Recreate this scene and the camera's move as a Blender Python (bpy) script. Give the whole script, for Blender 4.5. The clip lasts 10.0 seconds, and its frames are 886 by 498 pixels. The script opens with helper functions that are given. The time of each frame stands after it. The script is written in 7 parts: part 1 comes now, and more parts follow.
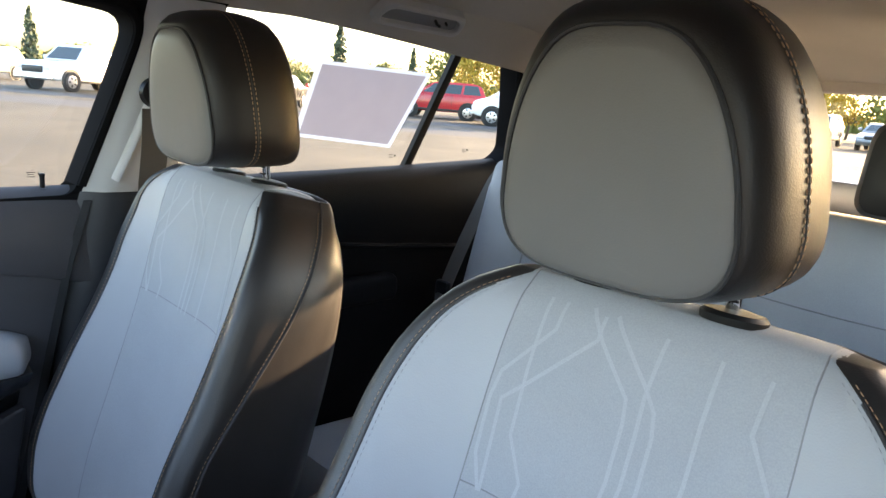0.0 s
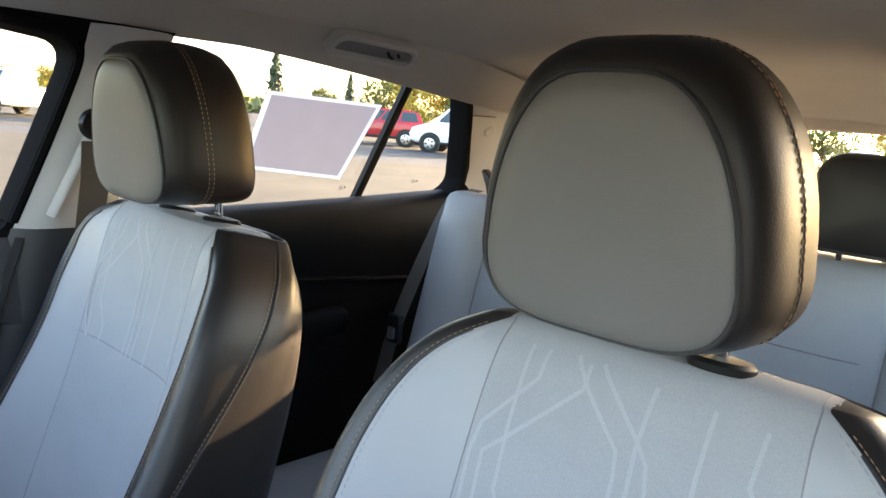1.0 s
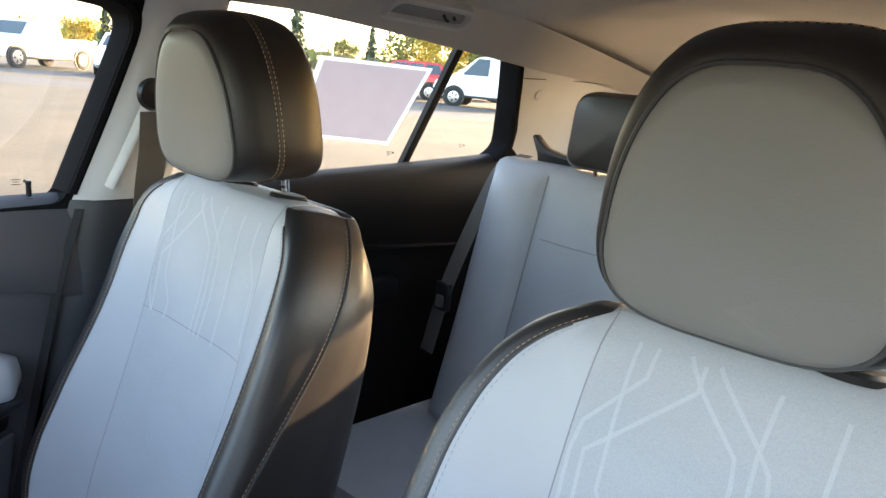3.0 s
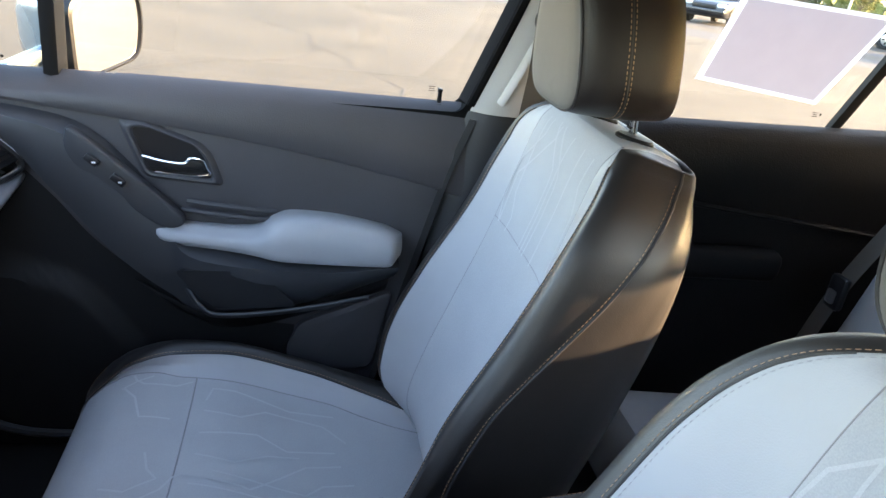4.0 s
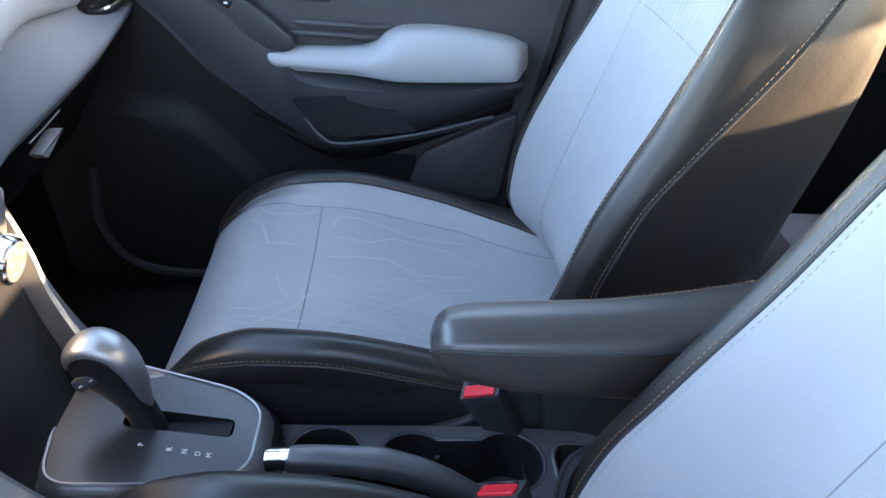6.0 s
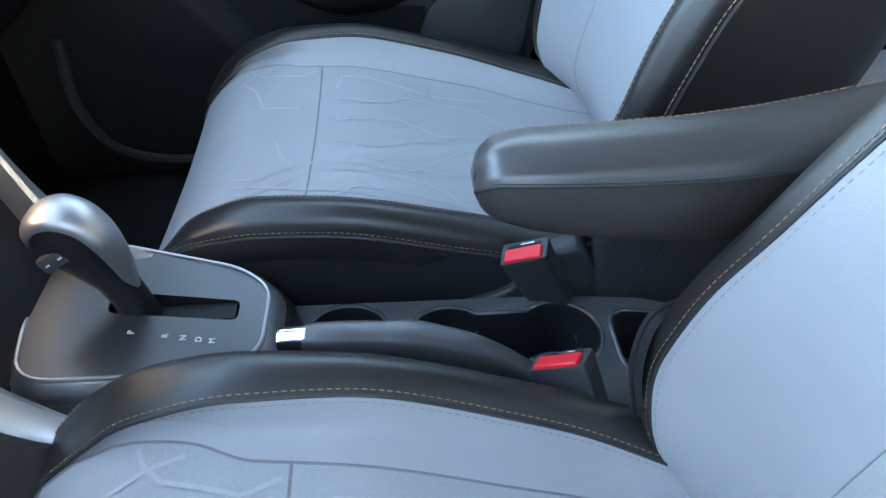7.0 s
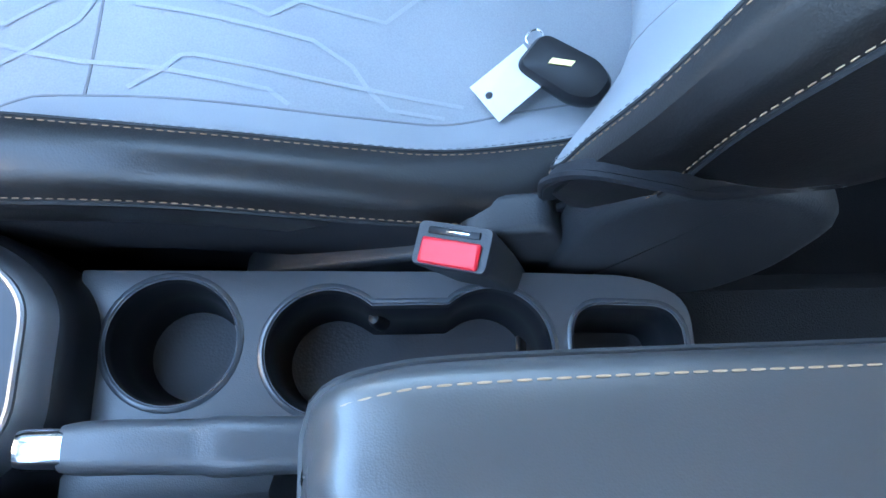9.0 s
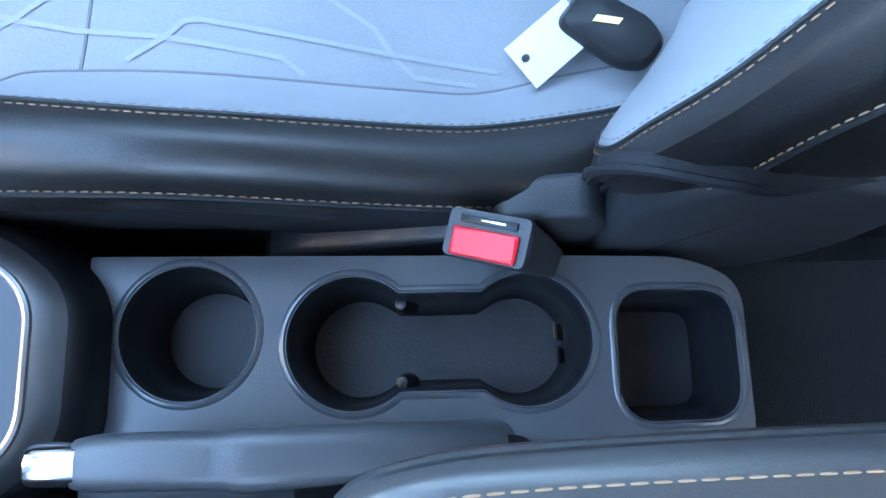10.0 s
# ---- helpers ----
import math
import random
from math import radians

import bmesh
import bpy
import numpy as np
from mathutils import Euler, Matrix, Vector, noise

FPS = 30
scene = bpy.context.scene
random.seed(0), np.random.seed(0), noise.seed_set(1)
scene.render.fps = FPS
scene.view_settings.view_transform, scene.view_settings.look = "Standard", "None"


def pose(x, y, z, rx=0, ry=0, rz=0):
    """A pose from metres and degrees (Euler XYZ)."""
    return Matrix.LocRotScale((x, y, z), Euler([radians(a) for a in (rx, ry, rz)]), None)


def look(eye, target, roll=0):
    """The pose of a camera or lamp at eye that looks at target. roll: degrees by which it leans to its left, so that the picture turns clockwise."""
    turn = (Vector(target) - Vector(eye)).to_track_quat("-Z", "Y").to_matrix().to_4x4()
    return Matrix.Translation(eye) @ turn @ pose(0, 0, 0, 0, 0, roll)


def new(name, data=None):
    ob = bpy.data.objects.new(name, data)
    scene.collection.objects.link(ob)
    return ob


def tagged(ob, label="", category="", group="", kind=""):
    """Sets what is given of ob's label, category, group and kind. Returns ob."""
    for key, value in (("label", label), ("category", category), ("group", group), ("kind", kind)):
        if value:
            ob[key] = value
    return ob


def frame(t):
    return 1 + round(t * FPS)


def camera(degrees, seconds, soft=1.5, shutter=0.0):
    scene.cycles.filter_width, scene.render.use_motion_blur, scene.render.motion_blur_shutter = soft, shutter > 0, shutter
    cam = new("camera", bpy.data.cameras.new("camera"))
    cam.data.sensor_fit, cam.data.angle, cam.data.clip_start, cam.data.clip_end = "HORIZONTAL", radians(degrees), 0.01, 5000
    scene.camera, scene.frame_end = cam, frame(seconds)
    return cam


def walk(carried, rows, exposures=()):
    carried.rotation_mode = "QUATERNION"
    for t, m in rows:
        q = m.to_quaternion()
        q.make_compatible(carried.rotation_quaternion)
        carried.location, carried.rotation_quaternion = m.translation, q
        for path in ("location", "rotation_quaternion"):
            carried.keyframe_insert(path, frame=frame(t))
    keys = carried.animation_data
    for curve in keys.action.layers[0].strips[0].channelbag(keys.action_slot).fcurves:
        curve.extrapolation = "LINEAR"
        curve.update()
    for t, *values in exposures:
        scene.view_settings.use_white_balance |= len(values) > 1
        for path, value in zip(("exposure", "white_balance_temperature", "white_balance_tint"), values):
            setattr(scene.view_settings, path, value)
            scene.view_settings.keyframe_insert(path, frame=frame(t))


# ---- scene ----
import mathutils

cam = camera(64.2, 10.0)
PATH = [
    (0, (0.636, -0.538, 1.358), (-0.746, 0.839, 0.918), 4.7),
    (0.5, (0.598, -0.578, 1.358), (-0.723, 0.885, 1.016), 5.8),
    (1, (0.59, -0.542, 1.368), (-0.68, 0.961, 1.012), 5.1),
    (1.5, (0.55, -0.562, 1.375), (-0.693, 0.96, 1.0), 4.5),
    (2, (0.526, -0.571, 1.37), (-0.686, 0.973, 0.984), 4.9),
    (2.2, (0.522, -0.572, 1.37), (-0.673, 0.985, 0.985), 5.0),
    (3.3, (0.514, -0.553, 1.394), (-0.898, 0.736, 0.81), 5.8),
    (3.5, (0.519, -0.512, 1.369), (-1.082, 0.517, 0.753), 8.0),
    (4, (0.575, -0.422, 1.402), (-1.223, -0.018, 0.621), 8.2),
    (4.5, (0.614, -0.384, 1.413), (-1.202, -0.269, 0.586), 5.9),
    (5, (0.61, -0.38, 1.416), (-1.195, -0.347, 0.556), 4.3),
    (5.5, (0.602, -0.39, 1.392), (-1.164, -0.349, 0.454), 2.9),
    (6, (0.533, -0.426, 1.26), (-1.134, -0.344, 0.157), 0.9),
    (6.2, (0.498, -0.444, 1.204), (-1.126, -0.35, 0.041), 0.3),
    (7.3, (0.436, -0.453, 1.084), (-0.998, -0.355, -0.307), -1.5),
    (7.5, (0.406, -0.466, 1.044), (-0.955, -0.29, -0.411), 1.2),
    (8, (0.246, -0.45, 1.041), (-0.873, -0.145, -0.588), 9.4),
    (8.5, (0.104, -0.422, 1.064), (-0.716, -0.173, -0.743), 13.9),
    (9, (0.045, -0.379, 1.07), (-0.545, -0.26, -0.837), 10.0),
    (9.5, (0.011, -0.382, 1.061), (-0.443, -0.302, -0.885), 8.8),
    (10, (-0.003, -0.383, 1.042), (-0.392, -0.329, -0.919), 6.4),
]
LOOK = [(0.0, 3.45, 6900, 19), (2.2, 3.67, 7100, 19), (4.0, 3.95, 6950, 18), (5.5, 4.2, 6600, 18), (6.2, 4.72, 6600, 16), (7.5, 4.98, 6900, 8), (8.5, 5.5, 6000, 9), (10.0, 5.6, 5900, 9)]
walk(cam, [(t, look(eye, target, roll)) for t, eye, target, roll in PATH], LOOK)

# ---- sky, sun ----
world = bpy.data.worlds.new("sky")
scene.world = world
world.use_nodes = True
wn = world.node_tree
sky = wn.nodes.new("ShaderNodeTexSky")
sky.sky_type, sky.sun_disc = "NISHITA", False
SUN_WAY = Vector((0.09, 1.0, 0.228)).normalized()
sky.sun_elevation = math.asin(SUN_WAY.z)
sky.sun_rotation = math.atan2(SUN_WAY.x, SUN_WAY.y)
sky.air_density, sky.dust_density, sky.ozone_density = 1.0, 2.0, 1.0
wn.links.new(sky.outputs[0], wn.nodes["Background"].inputs[0])
wn.nodes["Background"].inputs[1].default_value = 0.15
sun_data = bpy.data.lights.new("sun", "SUN")
sun_data.energy, sun_data.angle, sun_data.color = 2.9, radians(0.5), (1.0, 0.72, 0.40)
sun = new("sun", sun_data)
sun.matrix_basis = look(SUN_WAY * 50, (0, 0, 0))


# ---- mesh helpers ----
def part(name, bm, material, parent=None, label="", smooth=True, sharp=38):
    """One mesh object from a bmesh, under a thing or a part."""
    bmesh.ops.recalc_face_normals(bm, faces=bm.faces)
    if smooth:
        lim = radians(sharp)
        for f in bm.faces:
            f.smooth = True
        for e in bm.edges:
            if len(e.link_faces) == 2 and e.calc_face_angle(0.0) > lim:
                e.smooth = False
    me = bpy.data.meshes.new(name)
    bm.to_mesh(me)
    bm.free()
    me.materials.append(material)
    ob = new(name, me)
    if parent:
        ob.parent = parent
    if label:
        tagged(ob, label)
    return ob


def thing(name, at, label, category, group="", kind=""):
    ob = new(name)
    ob.empty_display_size = 0.05
    ob.location = at
    return tagged(ob, label, category, group, kind)


def spline(xs, ys):
    """A smooth curve through points given by rising xs."""
    xs, ys = np.array(xs, float), np.array(ys, float)
    d = np.diff(ys) / np.diff(xs)
    m = np.zeros(len(xs))
    m[0], m[-1] = d[0], d[-1]
    for i in range(1, len(xs) - 1):
        m[i] = 0.0 if d[i - 1] * d[i] <= 0 else 2 * d[i - 1] * d[i] / (d[i - 1] + d[i])

    def at(x):
        x = min(max(x, xs[0]), xs[-1])
        i = min(int(np.searchsorted(xs, x, "right")) - 1, len(xs) - 2)
        h = xs[i + 1] - xs[i]
        t = (x - xs[i]) / h
        return float((2 * t**3 - 3 * t**2 + 1) * ys[i] + (t**3 - 2 * t**2 + t) * h * m[i]
                     + (-2 * t**3 + 3 * t**2) * ys[i + 1] + (t**3 - t**2) * h * m[i + 1])
    return at


def through_points(pts, sub=8, closed=False):
    """Catmull-Rom through points; sub may be a list with one count for each span."""
    P = [Vector(p) for p in pts]
    n = len(P)
    out = []
    spans = n if closed else n - 1
    for i in range(spans):
        a = P[(i - 1) % n] if closed or i > 0 else P[0] * 2 - P[1]
        b, c = P[i], P[(i + 1) % n]
        d = P[(i + 2) % n] if closed or i + 2 < n else P[-1] * 2 - P[-2]
        k = sub[i] if isinstance(sub, (list, tuple)) else sub
        for j in range(k):
            t = j / k
            out.append(0.5 * ((2 * b) + (c - a) * t + (2 * a - 5 * b + 4 * c - d) * t * t + (3 * b - a - 3 * c + d) * t**3))
    if not closed:
        out.append(P[-1].copy())
    return out


def sheet(rows, wrap=False, bm=None):
    """A surface from rows of points."""
    bm = bm or bmesh.new()
    V = [[bm.verts.new(p) for p in r] for r in rows]
    for a, b in zip(V, V[1:]):
        n = len(a)
        for j in range(n if wrap else n - 1):
            q = [a[j], a[(j + 1) % n], b[(j + 1) % n], b[j]]
            bm.faces.new(q)
    return bm


def loft(rings, caps=True, bm=None):
    bm = bm or bmesh.new()
    V = [[bm.verts.new(p) for p in r] for r in rings]
    n = len(V[0])
    for a, b in zip(V, V[1:]):
        for j in range(n):
            bm.faces.new((a[j], a[(j + 1) % n], b[(j + 1) % n], b[j]))
    if caps:
        bm.faces.new(V[0])
        bm.faces.new(V[-1])
    return bm


def tube(pts, r, n=8, closed=False, bm=None, flat=1.0):
    """A round rod along points; r may be a function of 0 to 1."""
    bm = bm or bmesh.new()
    P = [Vector(p) for p in pts]
    m = len(P)
    rings, side = [], None
    for i, p in enumerate(P):
        a = P[(i - 1) % m] if closed or i else P[0]
        b = P[(i + 1) % m] if closed or i < m - 1 else P[-1]
        d = (b - a).normalized()
        if side is None:
            side = d.orthogonal().normalized()
        side = (side - d * side.dot(d)).normalized()
        up = d.cross(side)
        k = r(i / max(1, m - 1)) if callable(r) else r
        rings.append([p + side * (k * math.cos(2 * math.pi * j / n)) + up * (k * flat * math.sin(2 * math.pi * j / n)) for j in range(n)])
    if closed:
        rings.append(rings[0])
        V = [[bm.verts.new(q) for q in ring] for ring in rings[:-1]]
        V.append(V[0])
        for a, b in zip(V, V[1:]):
            for j in range(n):
                bm.faces.new((a[j], a[(j + 1) % n], b[(j + 1) % n], b[j]))
        return bm
    return loft(rings, True, bm)


def box(c, s, r=0.0, seg=2, bm=None, turn=None):
    """A box with rounded edges: centre, sizes, radius."""
    own = bmesh.new()
    bmesh.ops.create_cube(own, size=1.0)
    for v in own.verts:
        v.co = Vector((v.co.x * s[0], v.co.y * s[1], v.co.z * s[2]))
    if r > 0:
        bmesh.ops.bevel(own, geom=own.edges[:], offset=r, segments=seg, profile=0.5, affect="EDGES")
    m = Matrix.Translation(c) @ (turn.to_4x4() if turn else Matrix.Identity(4))
    own.transform(m)
    return join(bm, own)


def join(bm, own):
    if bm is None:
        return own
    me = bpy.data.meshes.new("tmp")
    own.to_mesh(me)
    own.free()
    bm.from_mesh(me)
    bpy.data.meshes.remove(me)
    return bm


def slab(poly, axis, a, b, r=0.0, seg=2, bm=None):
    """A flat outline pulled along an axis from a to b, its rims rounded."""
    own = bmesh.new()

    def put(p, k):
        return {"x": (k, p[0], p[1]), "y": (p[0], k, p[1]), "z": (p[0], p[1], k)}[axis]
    lo = [own.verts.new(put(p, a)) for p in poly]
    hi = [own.verts.new(put(p, b)) for p in poly]
    n = len(poly)
    own.faces.new(lo[::-1])
    own.faces.new(hi)
    for i in range(n):
        own.faces.new((lo[i], lo[(i + 1) % n], hi[(i + 1) % n], hi[i]))
    bmesh.ops.recalc_face_normals(own, faces=own.faces)
    if r > 0:
        caps = [f for f in own.faces if len(f.verts) == n and n != 4 or abs(f.normal["xyz".index(axis)]) > 0.9]
        edges = list({e for f in caps for e in f.edges})
        bmesh.ops.bevel(own, geom=edges, offset=r, segments=seg, profile=0.5, affect="EDGES")
    return join(bm, own)


def rod(a, b, r, n=12, bm=None, r2=None):
    a, b = Vector(a), Vector(b)
    return tube([a, b], (lambda t: r + ((r2 if r2 is not None else r) - r) * t), n, bm=bm)


def lathe(profile, centre, axis=(0, 0, 1), n=24, bm=None):
    """A turned shape: profile of (radius, height) along an axis."""
    q = Vector((0, 0, 1)).rotation_difference(Vector(axis))
    rings = []
    for r, h in profile:
        rings.append([Vector(centre) + q @ Vector((r * math.cos(2 * math.pi * j / n), r * math.sin(2 * math.pi * j / n), h)) for j in range(n)])
    return loft(rings, True, bm)


def stitches(pts, length=0.0040, gap=0.0022, r=0.00045, lift=None):
    """A row of thread stitches along a line."""
    bm = bmesh.new()
    P = [Vector(p) for p in pts]
    acc, on = 0.0, True
    segs = []
    for a, b in zip(P, P[1:]):
        d = (b - a).length
        if d > 1e-9:
            segs.append((acc, acc + d, a, b))
            acc += d
    total = acc

    def at(s):
        for s0, s1, a, b in segs:
            if s <= s1:
                return a.lerp(b, (s - s0) / (s1 - s0))
        return P[-1]
    s = gap
    while s + length < total:
        a, m, b = at(s), at(s + length / 2), at(s + length)
        tube([a, a.lerp(m, 0.35), m, m.lerp(b, 0.65), b], lambda t: r * (0.55 + 0.45 * math.sin(math.pi * t)), 5, bm=bm)
        s += length + gap
    return bm


def words(name, text, size, material, m, parent, depth=0.0003, align="CENTER"):
    """Letters as a mesh."""
    cu = bpy.data.curves.new(name, "FONT")
    cu.body, cu.size, cu.extrude, cu.align_x, cu.align_y = text, size, depth, align, "CENTER"
    tmp = bpy.data.objects.new(name, cu)
    me = bpy.data.meshes.new_from_object(tmp)
    bpy.data.objects.remove(tmp)
    me.materials.append(material)
    me.transform(m)
    ob = new(name, me)
    ob.parent = parent
    return ob


# ---- materials ----
def paint(name, base, rough=0.5, metal=0.0, vary=0.12, scale=6.0, bump=(), coat=0.0, fine=(0, 0), spec=0.5, transmission=0.0, ior=1.45):
    """A surface: base colour with broad variation, optional fine speckle (scale, amount), and relief as (kind, scale, strength, depth) rows."""
    mt = bpy.data.materials.new(name)
    mt.use_nodes = True
    nt = mt.node_tree
    N, L = nt.nodes, nt.links
    bsdf = N["Principled BSDF"]
    bsdf.inputs["Roughness"].default_value = rough
    bsdf.inputs["Metallic"].default_value = metal
    bsdf.inputs["Coat Weight"].default_value = coat
    bsdf.inputs["Specular IOR Level"].default_value = spec
    bsdf.inputs["IOR"].default_value = ior
    bsdf.inputs["Transmission Weight"].default_value = transmission
    co = N.new("ShaderNodeTexCoord")
    col = (*base, 1)
    bsdf.inputs["Base Color"].default_value = col
    last = None
    if vary:
        tx = N.new("ShaderNodeTexNoise")
        tx.inputs["Scale"].default_value, tx.inputs["Detail"].default_value = scale, 5
        L.new(co.outputs["Object"], tx.inputs["Vector"])
        ramp = N.new("ShaderNodeValToRGB")
        ramp.color_ramp.elements[0].position, ramp.color_ramp.elements[1].position = 0.3, 0.7
        ramp.color_ramp.elements[0].color = (*[c * (1 - vary) for c in base], 1)
        ramp.color_ramp.elements[1].color = (*[min(1, c * (1 + vary)) for c in base], 1)
        L.new(tx.outputs["Fac"], ramp.inputs["Fac"])
        last = ramp.outputs["Color"]
        rr = N.new("ShaderNodeMapRange")
        rr.inputs["To Min"].default_value, rr.inputs["To Max"].default_value = max(0.02, rough - 0.08), min(1, rough + 0.08)
        L.new(tx.outputs["Fac"], rr.inputs["Value"])
        L.new(rr.outputs["Result"], bsdf.inputs["Roughness"])
    if fine[0]:
        fx = N.new("ShaderNodeTexNoise")
        fx.inputs["Scale"].default_value, fx.inputs["Detail"].default_value = fine[0], 2
        L.new(co.outputs["Object"], fx.inputs["Vector"])
        fr = N.new("ShaderNodeMapRange")
        fr.inputs["To Min"].default_value, fr.inputs["To Max"].default_value = 1 - fine[1], 1 + fine[1]
        L.new(fx.outputs["Fac"], fr.inputs["Value"])
        mul = N.new("ShaderNodeVectorMath")
        mul.operation = "SCALE"
        if last:
            L.new(last, mul.inputs[0])
        else:
            mul.inputs[0].default_value = base
        L.new(fr.outputs["Result"], mul.inputs["Scale"])
        last = mul.outputs["Vector"]
    if last:
        L.new(last, bsdf.inputs["Base Color"])
    prev = None
    for kind, sc, strength, depth in bump:
        if kind == "noise":
            b = N.new("ShaderNodeTexNoise")
            b.inputs["Scale"].default_value, b.inputs["Detail"].default_value = sc, 3
            out = b.outputs["Fac"]
        elif kind == "cells":
            b = N.new("ShaderNodeTexVoronoi")
            b.inputs["Scale"].default_value = sc
            out = b.outputs["Distance"]
        else:
            b = N.new("ShaderNodeTexWave")
            b.inputs["Scale"].default_value = sc
            b.bands_direction = kind[-1].upper()
            out = b.outputs["Fac"]
        L.new(co.outputs["Object"], b.inputs["Vector"])
        bp = N.new("ShaderNodeBump")
        bp.inputs["Strength"].default_value, bp.inputs["Distance"].default_value = strength, depth
        L.new(out, bp.inputs["Height"])
        if prev:
            L.new(prev, bp.inputs["Normal"])
        prev = bp.outputs["Normal"]
    if prev:
        L.new(prev, bsdf.inputs["Normal"])
    return mt


GRAIN = [("cells", 650, 0.20, 0.0005), ("noise", 60, 0.12, 0.002)]
FABRIC = paint("pale_grey_woven_fabric", (0.352, 0.362, 0.379), 0.85, vary=0.05, scale=9, fine=(700, 0.16),
               bump=[("cells", 600, 0.18, 0.0004), ("noise", 25, 0.12, 0.004)])
FABRIC_LINE = paint("pale_woven_thread", (0.405, 0.416, 0.435), 0.8, vary=0.05, fine=(700, 0.15))
GREY_HIDE = paint("pale_grey_leather", (0.355, 0.365, 0.385), 0.42, vary=0.05, bump=GRAIN)
HEAD_HIDE = paint("warm_grey_leather", (0.155, 0.150, 0.142), 0.45, vary=0.05, bump=GRAIN)
BLACK_HIDE = paint("black_leather", (0.0155, 0.0138, 0.0138), 0.42, vary=0.15, bump=GRAIN, spec=0.85)
# headrest copy of the black leather, browner for warm light, darker for shade
WARM_SHADE_HIDE = paint("warm_shade_black_leather", (0.0135, 0.0108, 0.0105), 0.46, vary=0.15, bump=GRAIN, spec=0.5)
SOFT_BLACK = paint("black_seat_cloth", (0.016, 0.016, 0.020), 0.8, vary=0.15, bump=[("noise", 500, 0.3, 0.0008)])
PIPING = paint("dark_piping", (0.03, 0.03, 0.032), 0.5, vary=0)
GREY_PIPING = paint("grey_piping", (0.22, 0.22, 0.23), 0.5, vary=0)
THREAD = paint("tan_thread", (0.36, 0.232, 0.145), 0.7, vary=0.1, scale=200)
GREY_THREAD = paint("grey_thread", (0.30, 0.30, 0.31), 0.7, vary=0.1, scale=200)
PLASTIC = paint("black_moulded_plastic", (0.033, 0.035, 0.040), 0.48, vary=0.12, spec=0.6, bump=[("cells", 600, 0.25, 0.0005), ("noise", 900, 0.2, 0.0004)])
DOOR_PLASTIC = paint("charcoal_moulded_plastic", (0.058, 0.056, 0.062), 0.52, vary=0.1, bump=[("cells", 450, 0.3, 0.0006)])
CONSOLE_PLASTIC = paint("charcoal_grained_plastic", (0.085, 0.088, 0.096), 0.34, vary=0.12, spec=0.8, bump=[("cells", 900, 0.20, 0.0004), ("noise", 1100, 0.15, 0.0004)])
# smooth plastic coloured far darker than the deck, for shade inside the wells
SHADED_WELL = paint("shaded_well_plastic", (0.014, 0.015, 0.018), 0.33, vary=0.10, spec=0.7)
LIP_PLASTIC = paint("polished_rim_plastic", (0.075, 0.080, 0.090), 0.22, vary=0.05, spec=1.0)
# armrest copy of the black hide, colour raised for skylight from above
SKYLIT_VINYL = paint("skylit_charcoal_vinyl", (0.050, 0.048, 0.050), 0.36, vary=0.10, spec=1.0, bump=[("cells", 1400, 0.16, 0.0003), ("noise", 60, 0.05, 0.002)])
DARK_PLASTIC = paint("matt_black_plastic", (0.004, 0.004, 0.005), 0.6, vary=0.12, spec=0.2, bump=[("cells", 330, 0.4, 0.0008)])
GLOSS_BLACK = paint("smooth_black_plastic", (0.013, 0.013, 0.015), 0.32, vary=0, spec=0.4)
PALE_PLASTIC = paint("pale_grey_plastic", (0.50, 0.51, 0.53), 0.5, vary=0.05, bump=[("cells", 500, 0.2, 0.0005)])
TRIM_GREY = paint("light_pillar_plastic", (0.55, 0.55, 0.55), 0.55, vary=0.05, bump=[("noise", 700, 0.2, 0.0005)])
HEADLINER = paint("grey_headliner_cloth", (0.50, 0.475, 0.44), 0.95, vary=0.06, scale=4, fine=(500, 0.1), bump=[("noise", 400, 0.3, 0.001)])
CARPET = paint("black_carpet", (0.008, 0.008, 0.009), 0.95, vary=0.2, scale=40, bump=[("noise", 600, 0.7, 0.002)])
CHROME = paint("chrome", (0.85, 0.86, 0.88), 0.12, 1.0, vary=0)
SATIN = paint("satin_silver_plastic", (0.38, 0.385, 0.40), 0.42, 0.9, vary=0.04)
RED = paint("red_plastic", (0.75, 0.02, 0.035), 0.35, vary=0.05)
BELT = paint("grey_belt_webbing", (0.10, 0.09, 0.08), 0.8, vary=0.1, bump=[("wave_z", 90, 0.3, 0.0008)])
RUBBER = paint("black_rubber", (0.012, 0.012, 0.013), 0.55, vary=0.1, spec=0.25)
SEAL = paint("matt_foam_rubber", (0.010, 0.010, 0.011), 0.95, vary=0.1, spec=0.05)
PAPER = paint("white_paper", (0.80, 0.80, 0.79), 0.7, vary=0.03)
WHITE_INK = paint("white_marking", (0.75, 0.75, 0.75), 0.6, vary=0)


def glass(name, tint, rough=0.0):
    mt = bpy.data.materials.new(name)
    mt.use_nodes = True
    nt = mt.node_tree
    nt.nodes.clear()
    out = nt.nodes.new("ShaderNodeOutputMaterial")
    mix = nt.nodes.new("ShaderNodeMixShader")
    tr = nt.nodes.new("ShaderNodeBsdfTransparent")
    gl = nt.nodes.new("ShaderNodeBsdfGlossy")
    tr.inputs[0].default_value = (*tint, 1)
    gl.inputs["Roughness"].default_value = rough
    mix.inputs[0].default_value = 0.045
    nt.links.new(tr.outputs[0], mix.inputs[1])
    nt.links.new(gl.outputs[0], mix.inputs[2])
    nt.links.new(mix.outputs[0], out.inputs[0])
    return mt


GLASS = glass("window_glass", (0.93, 0.95, 0.94))

